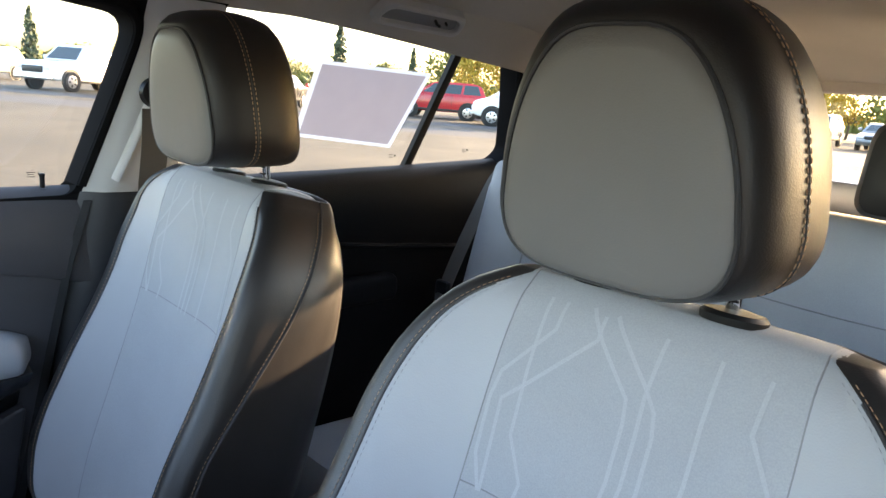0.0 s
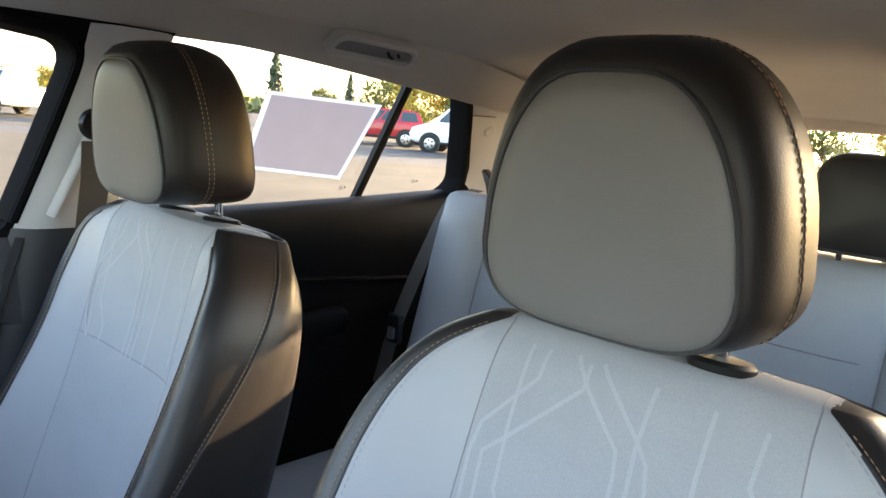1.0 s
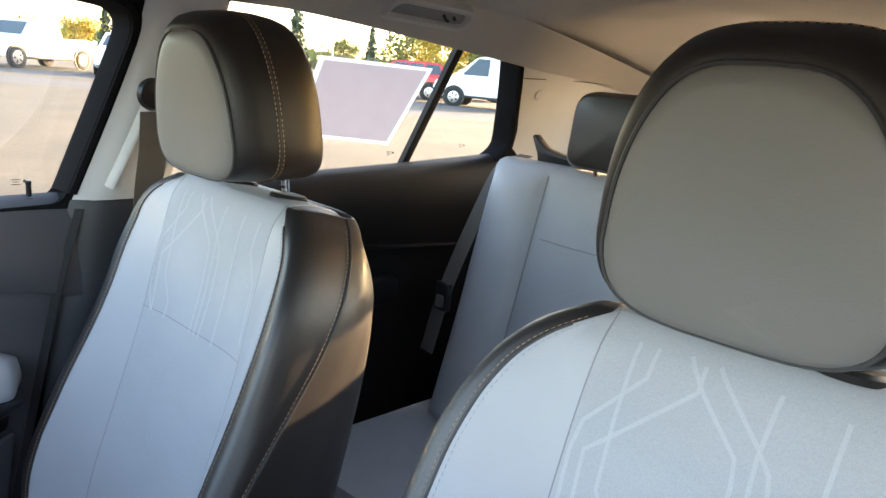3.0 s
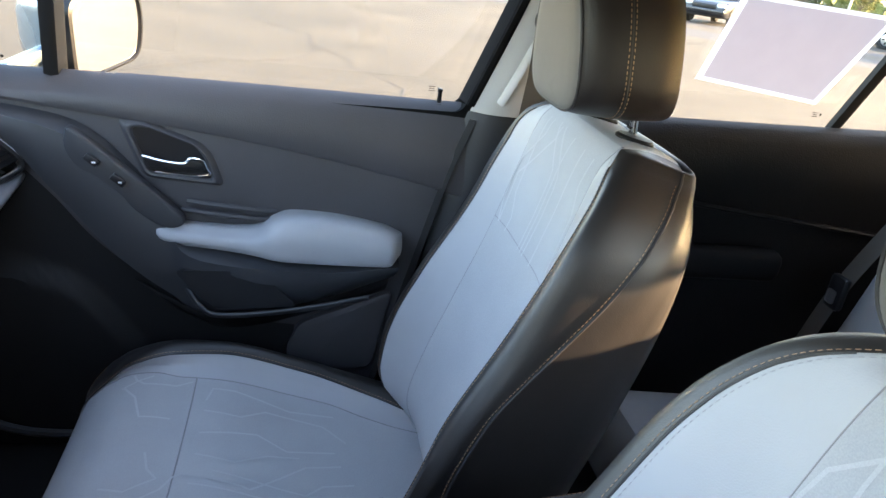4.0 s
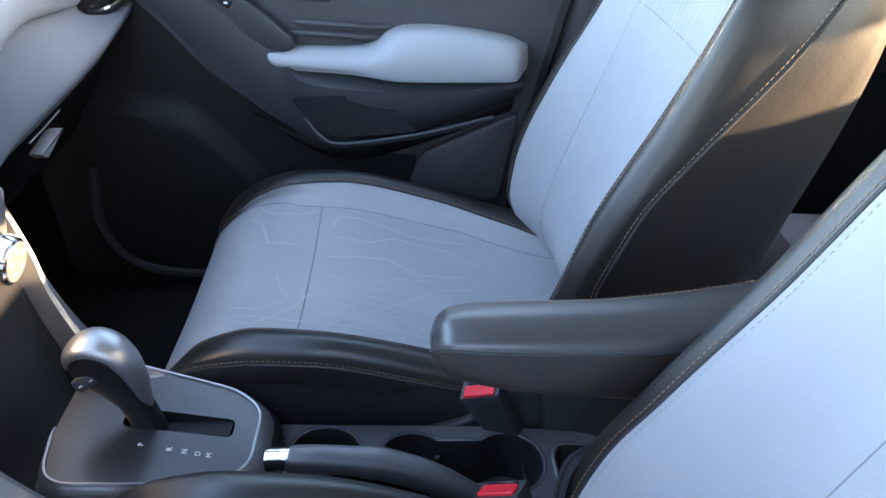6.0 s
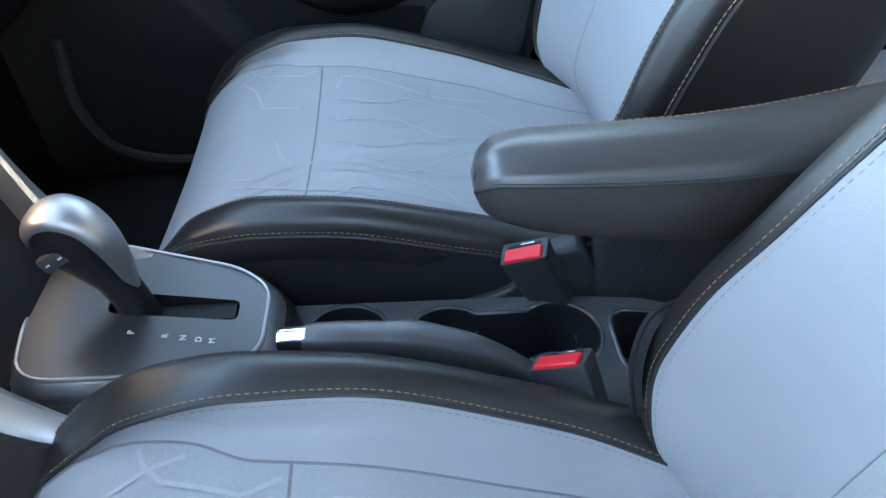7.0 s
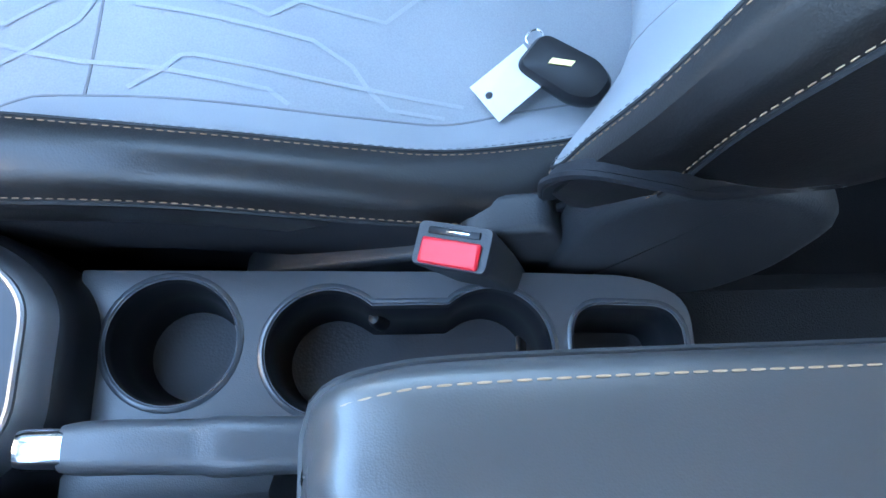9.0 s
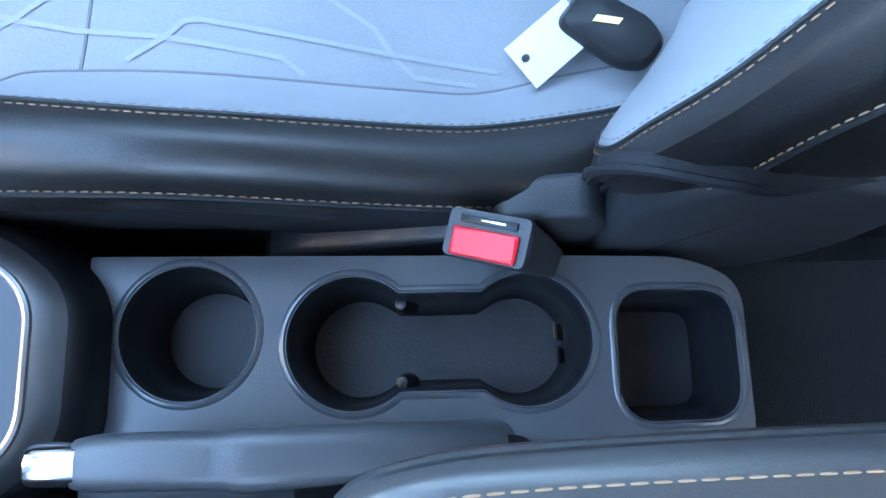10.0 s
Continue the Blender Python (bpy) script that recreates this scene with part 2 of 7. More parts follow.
# ---- the car's shell, seen from inside ----
# roof: a headliner that arches across and falls towards the rails, with a thickness
def roof_z(x, y):
    along = spline([-0.75, -0.45, 0.0, 0.5, 1.0, 1.35, 1.60], [1.470, 1.535, 1.575, 1.580, 1.560, 1.515, 1.440])(y)
    return along - 0.10 * (abs(x) / 0.62) ** 2.6


rows = []
for y in np.linspace(-0.72, 1.58, 40):
    rows.append([(x, y, roof_z(x, y)) for x in np.linspace(-0.63, 0.63, 33)])
bm = sheet(rows)
geo = bmesh.ops.extrude_face_region(bm, geom=bm.faces[:])
for v in geo["geom"]:
    if isinstance(v, bmesh.types.BMVert):
        v.co.z += 0.05
ceiling = tagged(part("ceiling", bm, HEADLINER), "grey cloth headliner of the car roof", "headliner", kind="structure")

# floor pan and its carpet
floor = tagged(part("floor", box((0, 0.25, 0.33), (1.50, 3.0, 0.06), 0.01), CARPET), "black carpet covering the car floor", "carpet", kind="structure")
tunnel = tagged(part("floor_tunnel", slab([(-0.14, 0.36), (-0.10, 0.46), (0.08, 0.46), (0.12, 0.36)], "y", -1.05, 0.75, 0.0), CARPET), "black carpet over the centre tunnel", "carpet", kind="structure")
# bulkhead ahead of the feet, and the load bay's floor and hatch behind
tagged(part("wall_front", box((0, -1.46, 0.70), (1.55, 0.06, 0.70), 0.01), CARPET), "dark bulkhead under the dashboard", "bulkhead", kind="structure")
tagged(part("load_floor", box((0, 1.22, 0.66), (1.20, 0.75, 0.05), 0.01), CARPET), "black carpet of the load bay", "carpet", kind="structure")
hatch = thing("tailgate", (0, 1.6, 0.6), "dark inner trim of the tailgate below the rear window", "tailgate")
hb = part("panel", box((0, 0.0, 0.17), (1.57, 0.07, 0.87), 0.03), PLASTIC, hatch)
part("trim", box((0, -0.045, 0.56), (1.18, 0.04, 0.09), 0.012), SATIN, hatch, "pale trim along the window edge")
part("header", box((0, -0.035, 0.876), (1.46, 0.06, 0.092), 0.015), HEADLINER, hatch)
part("pane", box((0, 0.0, 0.74), (0.91, 0.005, 0.27), 0.0), GLASS, hatch, "clear rear window").visible_shadow = False
for s in (-1, 1):
    part("pillar", loft([[Vector((s * (x0 + d), -0.035 + e, z)) for d, e in ((0.0, 0.02), (0.01, 0.0), (0.09, -0.01), (0.34, 0.0), (0.34, 0.06), (0.0, 0.06))] for z, x0 in ((0.58, 0.45), (0.75, 0.45), (0.93, 0.43))]), TRIM_GREY, hatch, "pale trim beside the rear window")


# windows: slanted panes in the sides; x leans in with height
def lean(z, s=-1):
    return s * (0.800 - 0.42 * max(0.0, z - 1.10))


def side_ring(poly, inset, grow, s=-1):
    """Outline (y, z) set on the slanted side, drawn outwards by grow."""
    c = Vector((sum(p[0] for p in poly) / len(poly), sum(p[1] for p in poly) / len(poly)))
    out = []
    n = len(poly)
    for k, p in enumerate(poly):
        p = Vector(p)
        a, b = Vector(poly[k - 1]), Vector(poly[(k + 1) % n])
        t = (b - a).normalized()
        nrm = Vector((t.y, -t.x))
        if nrm.dot(p - c) < 0:
            nrm = -nrm
        q = p + nrm * grow
        deep = inset if poly is not FRONT_WINDOW or p.y > 1.135 else inset * 0.30
        out.append(Vector((lean(q.y, s) - s * deep, q.x, q.y)))
    return out


def round_poly(poly, r, n=5):
    """Corners of a (y, z) outline rounded."""
    out = []
    m = len(poly)
    for k in range(m):
        p, a, b = Vector(poly[k]), Vector(poly[k - 1]), Vector(poly[(k + 1) % m])
        rr = r[k] if isinstance(r, (list, tuple)) else r
        u, v = (a - p), (b - p)
        ra = min(rr, u.length * 0.45, v.length * 0.45)
        s, e = p + u.normalized() * ra, p + v.normalized() * ra
        for j in range(n + 1):
            t = j / n
            out.append((1 - t) ** 2 * s + 2 * t * (1 - t) * p + t * t * e)
    return [(p.x, p.y) for p in out]


FRONT_WINDOW = round_poly([(-0.992, 1.10), (-0.130, 1.118), (-0.086, 1.30), (-0.055, 1.440), (-0.40, 1.475), (-0.62, 1.44), (-0.85, 1.33), (-0.978, 1.19)], [0.02, 0.02, 0.3, 0.05, 0.2, 0.2, 0.2, 0.05])
REAR_WINDOW = round_poly([(0.03, 1.130), (0.60, 1.140), (0.975, 1.148), (1.035, 1.195), (0.965, 1.34), (0.905, 1.445), (0.50, 1.485), (0.09, 1.490)], [0.02, 0.3, 0.05, 0.03, 0.2, 0.03, 0.2, 0.04])
# opening in the unseen driver's flank, narrowed to hold back light on the seats
LIGHT_OPENING = round_poly([(-0.78, 1.04), (-0.335, 1.04), (-0.315, 1.10), (-0.29, 1.18), (-0.27, 1.44), (-0.40, 1.475), (-0.60, 1.44), (-0.76, 1.30)], 0.05)


def within(p, loop):
    """Whether a point lies inside a flat outline."""
    hit = False
    for k in range(len(loop)):
        (ax, ay), (bx, by) = loop[k - 1], loop[k]
        if (ay > p[1]) != (by > p[1]) and p[0] < (bx - ax) * (p[1] - ay) / (by - ay) + ax:
            hit = not hit
    return hit


def side_of_car(s, thick):
    """One flank: an inner and an outer skin with the window openings cut through."""
    holes = [REAR_WINDOW, FRONT_WINDOW] if s < 0 else [REAR_WINDOW, LIGHT_OPENING]
    outer = [(-1.50, 0.36), (1.66, 0.36), (1.66, 1.42), (1.40, 1.50), (0.5, 1.53), (-0.30, 1.525), (-0.66, 1.49), (-1.22, 1.13), (-1.50, 1.06)]
    bm = bmesh.new()
    layers = []
    for off in (0.0, thick):
        verts, edges = [], []
        for loop in [outer] + holes:
            k = len(verts)
            verts += [Vector(p) for p in loop]
            edges += [(k + i, k + (i + 1) % len(loop)) for i in range(len(loop))]
        vo, eo, fo, _, _, _ = mathutils.geometry.delaunay_2d_cdt(verts, edges, [], 0, 1e-5)
        V = [bm.verts.new((lean(v.y, s) - s * off if v.y > 1.10 else s * (0.80 - off), v.x, v.y)) for v in vo]
        for f in fo:
            c = sum((vo[i] for i in f), Vector((0, 0))) / len(f)
            if within(c, outer) and not any(within(c, h) for h in holes):
                bm.faces.new([V[i] for i in f])
        layers.append(V)
    for loop in [outer] + holes:
        ring = []
        for off in (0.0, thick):
            ring.append([bm.verts.new((lean(p[1], s) - s * off if p[1] > 1.10 else s * (0.80 - off), p[0], p[1])) for p in loop])
        n = len(loop)
        for i in range(n):
            bm.faces.new((ring[0][i], ring[0][(i + 1) % n], ring[1][(i + 1) % n], ring[1][i]))
    bmesh.ops.remove_doubles(bm, verts=bm.verts, dist=0.0005)
    return bm


tagged(part("wall_passenger", side_of_car(-1, 0.06), SEAL, sharp=30), "dark painted door frames of the car's flank", "car body", kind="structure")
tagged(part("wall_driver", side_of_car(1, 0.03), TRIM_GREY, sharp=30), "unseen grey driver's flank, closed in to hold back light", "car body", kind="structure")


def window(name, poly, s, label, bar=None):
    w = thing(name, (0, 0, 0), label, "car window", kind="structure")
    bm = bmesh.new()
    inner, outer = ([bm.verts.new(p) for p in side_ring(poly, d, -0.001, s)] for d in (0.0, -0.004))
    bm.faces.new(inner)
    bm.faces.new(outer[::-1])
    for k in range(len(inner)):
        bm.faces.new((inner[k - 1], inner[k], outer[k], outer[k - 1]))
    part("pane", bm, GLASS, w, "clear side glass", smooth=False).visible_shadow = False
    seal = [side_ring(poly, i, g, s) for i, g in ((0.004, -0.004), (0.020, -0.006), (0.066, 0.002), (0.068, 0.010), (0.064, 0.017), (0.0595, 0.020))]
    part("seal", sheet(seal, True), SEAL, w, "black rubber seal")
    return w


wp = window("window_1", FRONT_WINDOW, -1, "front passenger window with a small maker's mark in one corner")
wr = window("window_2", REAR_WINDOW, -1, "rear side window split by a slanting black bar")
wd = window("window_3", REAR_WINDOW, 1, "rear side window on the driver's side")
for s, w in ((-1, wr), (1, wd)):
    bm = loft([[Vector((lean(z, s) - s * d, y + (z - 1.14) * 0.13 + o, z)) for d, o in ((0.0, -0.012), (0.016, -0.012), (0.020, 0.0), (0.016, 0.012), (0.0, 0.012))] for z in np.linspace(1.142, 1.46, 6) for y in (0.695,)])
    part("bar", bm, RUBBER, w, "slanting black divider bar")
part("bar", loft([[Vector((lean(z) + d, -0.853 + (z - 1.10) * 0.14 + o, z)) for d, o in ((0.0, -0.012), (0.05, -0.012), (0.054, 0.0), (0.05, 0.012), (0.0, 0.012))] for z in np.linspace(1.10, 1.33, 5)]), RUBBER, wp, "black upright bar behind the mirror")


def maker_mark(y, z, parent):
    """Tiny printed mark in a window's corner: plain bars."""
    bm = bmesh.new()
    for k, w in enumerate((0.014, 0.010, 0.014)):
        p = Vector((lean(z) + 0.002, y, z + 0.004 - 0.004 * k))
        box(p, (0.0006, w, 0.0011), bm=bm)
    box(Vector((lean(z) + 0.002, y + 0.014, z + 0.001)), (0.0006, 0.0045, 0.0045), bm=bm)
    part("maker_mark", bm, RUBBER, parent, "tiny dark printed mark")


maker_mark(-0.185, 1.150, wp)
maker_mark(-0.955, 1.128, wp)
maker_mark(0.64, 1.180, wr)
maker_mark(0.90, 1.195, wr)

# pillar and rail trims on the passenger's flank
def strip(name, pts_a, pts_b, material, label, thick=0.02, category="trim"):
    """A moulded strip between two edge lines, a little proud in its middle."""
    rows = []
    for a, b in zip(through_points(pts_a, 6), through_points(pts_b, 6)):
        row = []
        for k in range(7):
            t = k / 6
            p = a.lerp(b, t)
            bulge = thick * (1 - (2 * t - 1) ** 4)
            row.append(p + Vector((bulge if p.x < 0 else -bulge, 0, 0)))
        rows.append(row)
    return tagged(part(name, sheet(rows), material), label, category, kind="structure")


for s in (-1, 1):
    X = lambda z, d: s * (abs(lean(z)) - 0.062 - d)
    strip("trim_b_pillar", [(X(1.125, 0), -0.116, 1.125), (X(1.28, 0), -0.078, 1.28), (X(1.40, 0), -0.055, 1.40), (X(1.47, 0), -0.048, 1.47)],
          [(X(1.125, 0), 0.045, 1.125), (X(1.28, 0), 0.07, 1.28), (X(1.40, 0), 0.085, 1.40), (X(1.47, 0), 0.09, 1.47)], TRIM_GREY, "light grey plastic upper pillar trim", 0.025)
    rib = through_points([(X(1.15, 0.026), -0.070, 1.15), (X(1.22, 0.027), -0.050, 1.22), (X(1.30, 0.027), -0.030, 1.30), (X(1.38, 0.026), -0.012, 1.38)], 5)
    tagged(part("trim_rib", tube(rib, 0.009, 10, flat=0.28), TRIM_GREY), "raised rib along the light pillar trim", "trim", kind="structure")
    strip("trim_b_pillar_lower", [(X(0.45, 0), -0.20, 0.45), (X(0.75, 0), -0.185, 0.75), (X(1.0, 0), -0.150, 1.0), (X(1.125, 0), -0.119, 1.125)],
          [(X(0.45, 0), 0.02, 0.45), (X(0.75, 0), 0.02, 0.75), (X(1.0, 0), 0.04, 1.0), (X(1.125, 0), 0.048, 1.125)], PLASTIC, "black plastic lower pillar trim", 0.03)
    strip("trim_c_pillar", [(X(1.02, 0), 1.01, 1.02), (X(1.19, 0), 1.058, 1.19), (X(1.34, 0), 0.988, 1.34), (X(1.44, 0), 0.930, 1.44)],
          [(X(1.02, .02), 1.58, 1.02), (X(1.20, .02), 1.58, 1.20), (X(1.34, .02), 1.56, 1.34), (X(1.47, .02), 1.50, 1.47)], TRIM_GREY, "pale grey trim of the rear quarter", 0.02)
    strip("trim_roof_rail", [(X(1.44, 0.012), -0.62, 1.440), (X(1.468, 0.012), -0.30, 1.468), (X(1.47, 0.012), 0.17, 1.471), (X(1.435, 0.012), 0.70, 1.435), (X(1.40, 0.012), 1.55, 1.36)],
          [(s * 0.49, -0.62, roof_z(0.49, -0.62) + 0.003), (s * 0.49, -0.30, roof_z(0.49, -0.3) + 0.003), (s * 0.49, 0.17, roof_z(0.49, 0.17) + 0.003), (s * 0.49, 0.70, roof_z(0.49, 0.70) + 0.003), (s * 0.49, 1.55, roof_z(0.49, 1.55) + 0.003)],
          HEADLINER, "grey cloth edge of the headliner above the windows", 0.006)

XF = lambda z: -(abs(lean(z)) - 0.0645)
strip("trim_window_frame", [(XF(1.115), -1.075, 1.115), (XF(1.19), -1.085, 1.19), (XF(1.33), -0.975, 1.33), (XF(1.44), -0.745, 1.44)],
      [(XF(1.115), -1.012, 1.115), (XF(1.19), -1.000, 1.19), (XF(1.33), -0.872, 1.33), (XF(1.44), -0.645, 1.44)], paint("olive_grey_frame_paint", (0.15, 0.15, 0.12), 0.5, vary=0.05), "olive-grey inner frame of the passenger window", 0.004)

# seam and plug on the rear quarter's trim
tagged(part("trim_seam", tube(through_points([(-0.610, 0.955, 1.388), (-0.588, 1.176, 1.393), (-0.572, 1.38, 1.388)], 6), 0.0016, 6), paint("shadow_gap_grey", (0.12, 0.115, 0.10), 0.8, vary=0)), "thin joint along the top of the rear quarter trim", "trim", kind="structure")
tagged(part("trim_plug", lathe([(0.0, -0.004), (0.015, -0.004), (0.0155, 0.001), (0.013, 0.003), (0.0, 0.0032)], (-0.621, 1.045, 1.349), (0.93, -0.12, -0.34), 24), PALE_PLASTIC), "small round plug in the rear quarter trim", "trim", kind="structure")

# ---- front seats ----
# The backrest: front line of the centre, half widths and depths by height (local to the seat, metres).
BY = spline([0.50, 0.57, 0.63, 0.72, 0.85, 0.98, 1.10, 1.175, 1.20], [-0.150, -0.180, -0.200, -0.180, -0.138, -0.098, -0.070, -0.050, -0.030])
BW = spline([0.50, 0.57, 0.61, 0.66, 0.72, 0.80, 0.95, 1.04, 1.09, 1.13, 1.16, 1.185, 1.20], [0.206, 0.224, 0.243, 0.263, 0.271, 0.270, 0.265, 0.259, 0.251, 0.236, 0.219, 0.196, 0.170])
BI = spline([0.50, 0.60, 0.640, 0.72, 0.98, 1.10, 1.20], [0.112, 0.120, 0.128, 0.134, 0.136, 0.135, 0.130])
BL = spline([0.50, 0.57, 0.61, 0.64, 0.70, 0.76, 0.85, 0.95, 1.05, 1.10, 1.14, 1.165, 1.182, 1.20], [0.170, 0.186, 0.207, 0.226, 0.245, 0.246, 0.234, 0.228, 0.225, 0.217, 0.202, 0.183, 0.162, 0.132])
BB = spline([0.50, 0.57, 0.64, 0.72, 0.83, 0.975, 1.10, 1.16, 1.20], [0.030, 0.050, 0.078, 0.095, 0.092, 0.068, 0.040, 0.018, 0.001])
BT = spline([0.50, 0.60, 0.80, 1.00, 1.12, 1.20], [0.13, 0.14, 0.14, 0.130, 0.118, 0.10])
SEAM_Y = spline([0.50, 0.60, 0.70, 0.80, 0.87, 0.96, 1.06, 1.135, 1.17, 1.20], [-0.035, -0.040, -0.045, -0.058, -0.054, -0.022, 0.028, 0.056, 0.066, 0.070])
SPANS = [8, 6, 4, 4, 4, 4, 6]


def back_half(z):
    """Half the outline of the backrest at a height, from the front's middle round to the back's middle."""
    yc, w, i, l, b, t = BY(z), BW(z), BI(z), BL(z), BB(z), BT(z)
    l = max(l, i + 0.0015)
    w = max(w, l + 0.012)
    sy = min(max(SEAM_Y(z), -b + 0.018), t - 0.03)
    nodes = [(0, yc, z), (i, yc - 0.12 * b, z), (l, yc - b, z), ((l + w) / 2 + 0.010, yc - b + 0.006, z) if w - l > 0.024 else ((l + w) / 2, yc - b + 0.003, z),
             (w, yc + sy, z), (w - 0.006, yc + (sy + t) / 2 + 0.008, z), (w - 0.045, yc + t, z), (0, yc + t + 0.008, z)]
    nodes = [Vector((-nodes[1][0], nodes[1][1], z))] + [Vector(n) for n in nodes] + [Vector((-nodes[6][0], nodes[6][1], z))]
    full = through_points(nodes, [1] + SPANS + [1])
    return full[1:-1]


def back_surface():
    zs = list(np.linspace(0.50, 1.10, 31)) + list(np.linspace(1.112, 1.20, 11))
    halves = [back_half(z) for z in zs]
    # the top falls towards the rear; fabric and side panels run back over it to a ridge
    for z, h in zip(zs, halves):
        k = max(0.0, (z - 1.06) / 0.14)
        for p in h:
            p.z -= 0.024 * k * k * (3 - 2 * k) * min(1.0, max(0.0, (p.y - BY(z)) / BT(z)))
    last = halves[-1]
    ridge_y, ridge_z, wide = BY(1.20) + 0.86 * BT(1.20), 1.187, BW(1.20)
    for f, up in ((0.04, 0.0012), (0.12, 0.0032), (0.25, 0.0055), (0.42, 0.0065), (0.62, 0.0055), (0.80, 0.0035), (0.93, 0.0012), (0.99, 0.0)):
        row = []
        for p in last:
            over = max(0.0, (abs(p.x) - 0.11) / (wide - 0.11))
            row.append(Vector((p.x * (1 - 0.10 * f * over), p.y + (ridge_y - p.y) * f, p.z + (ridge_z - 0.015 * over * over - p.z) * f + up)))
        halves.append(row)
    return zs, halves


def seat_columns(halves, a, b, side):
    return [[Vector((p.x * side, p.y, p.z)) for p in h[a:b + 1]] for h in halves]


def closed_end(bm):
    """Draws the small ring left open at the end of a shell together."""
    bmesh.ops.remove_doubles(bm, verts=[v for v in bm.verts if any(e.is_boundary and e.calc_length() < 0.0015 for e in v.link_edges)], dist=0.0045)
    return bm


def make_seat(name, at, label, pattern, slim):
    seat = thing(name, at, label, "car seat", "front seats")
    zs, H = back_surface()
    c1, c2, c3 = SPANS[0], SPANS[0] + SPANS[1], sum(SPANS[:4])
    cross = next(k for k, z in enumerate(zs) if z > 0.985)

    def whole(a, b, k0, k1):
        """Rows right across the front between two columns of each half."""
        rows = []
        for h in H[k0:k1]:
            left = [Vector((-p.x, p.y, p.z)) for p in h[a:b + 1]][::-1]
            rows.append(left[:-1] + h[a:b + 1])
        return rows
    back = new("backrest")
    back.parent = seat
    up = part("upper_insert", sheet(whole(0, c1, cross, len(H))), FABRIC, back, "pale grey woven fabric with angular line pattern")
    part("lower_insert", sheet(whole(0, c1, 0, cross + 1)), FABRIC, back)
    for s in (-1, 1):
        part("bolster", sheet(seat_columns(H, c1, c2, s)), GREY_HIDE, back, "pale grey leather bolster")
        part("side_panel", sheet(seat_columns(H, c2, c3, s)), BLACK_HIDE, back, "black leather edge panel")
    rows = []
    for h in H:
        right = h[c3:]
        rows.append(right + [Vector((-p.x, p.y, p.z)) for p in right][::-1][1:])
    part("back_shell", sheet(rows), BLACK_HIDE, back, "black leather back cover")
    top = len(zs) + 1
    for s in (-1, 1):
        lines = [(c1, 0, top, GREY_PIPING, 0.0009, 0.0005), (c2, 0, top - 3, PIPING, 0.0016, 0.0), (c3, 0, top, PIPING, 0.0022, 0.0)]
        for col, k0, k1, mt, r, off in lines:
            pts = through_points([(H[k][col].x * s, H[k][col].y + off, H[k][col].z) for k in range(k0, k1)], 2)
            part("seam", tube(pts, r, 6), mt, back)

        def beside(col, frac, lift):
            out = []
            for h in H[2:top - 2]:
                a, b = h[col], h[col + (1 if frac > 0 else -1)]
                d = (b - a).normalized() * abs(frac)
                nrm = Vector((d.y, -d.x, 0)).normalized()
                if frac < 0:
                    nrm = -nrm
                p = a + d + nrm * lift
                out.append((p.x * s, p.y, p.z))
            return through_points(out, 3)
        part("stitching", stitches(beside(c2, 0.0045, 0.0006)), THREAD, back, "tan thread")
        part("stitching", stitches(beside(c2, -0.006, 0.0006), 0.004, 0.003, 0.0004), GREY_THREAD, back)
        part("stitching", stitches(beside(c3, -0.006, 0.0012), 0.0042, 0.0022, 0.0005), THREAD, back, "tan thread")
    # seam across the insert
    row = [Vector((-p.x, p.y, p.z)) for p in H[cross][:c1 + 1]][::-1][:-1] + H[cross][:c1 + 1]
    part("cross_seam", tube([p + Vector((0, 0.0006, 0)) for p in row], 0.0010, 6), GREY_PIPING, back)

    # the woven line pattern, laid on the insert
    def on_back(x, z, lift=0.0006):
        h = back_half(z)[:c1 + 1]
        ax = abs(x)
        for p, q in zip(h, h[1:]):
            if p.x <= ax <= q.x:
                y = p.y + (q.y - p.y) * (ax - p.x) / (q.x - p.x)
                return Vector((x, y - lift, z))
        return Vector((x, h[-1].y - lift, z))
    for line in pattern:
        bm = bmesh.new()
        pts = []
        for (x0, z0), (x1, z1) in zip(line, line[1:]):
            n = max(2, int(math.hypot(x1 - x0, z1 - z0) / 0.008))
            pts += [(x0 + (x1 - x0) * k / n, z0 + (z1 - z0) * k / n) for k in range(n)]
        pts.append(line[-1])
        rows = []
        for k, (x, z) in enumerate(pts):
            xa, za = pts[max(0, k - 1)]
            xb, zb = pts[min(len(pts) - 1, k + 1)]
            d = Vector((xb - xa, 0, zb - za)).normalized()
            n = Vector((d.z, 0, -d.x)) * 0.0018
            rows.append([on_back(x - n.x, z - n.z), on_back(x + n.x, z + n.z)])
        part("woven_line", sheet(rows, bm=bm), FABRIC_LINE, up, "paler woven line")

    # a bolster worn flat on the seat's outer side
    if slim:
        WORN = spline([0.50, 0.62, 0.70, 1.00, 1.10, 1.16, 1.20], [0.1, 0.6, 1.0, 1.0, 0.75, 0.3, 0.0])
        for ob in list(back.children) + list(up.children):
            for v in ob.data.vertices:
                x, y, z = v.co
                zz = min(max(z, 0.50), 1.20)
                tip, seam = BY(zz) - BB(zz), BY(zz) + max(SEAM_Y(zz), 0.03)
                f = min(1.0, max(0.0, (seam - y) / (seam - tip))) * min(1.0, max(0.0, (-x - 0.125) / 0.085))
                f *= WORN(zz)
                v.co = (x + 0.012 * f, y + slim * f, z)

    # headrest
    head = new("headrest")
    head.parent = seat
    NH = 56

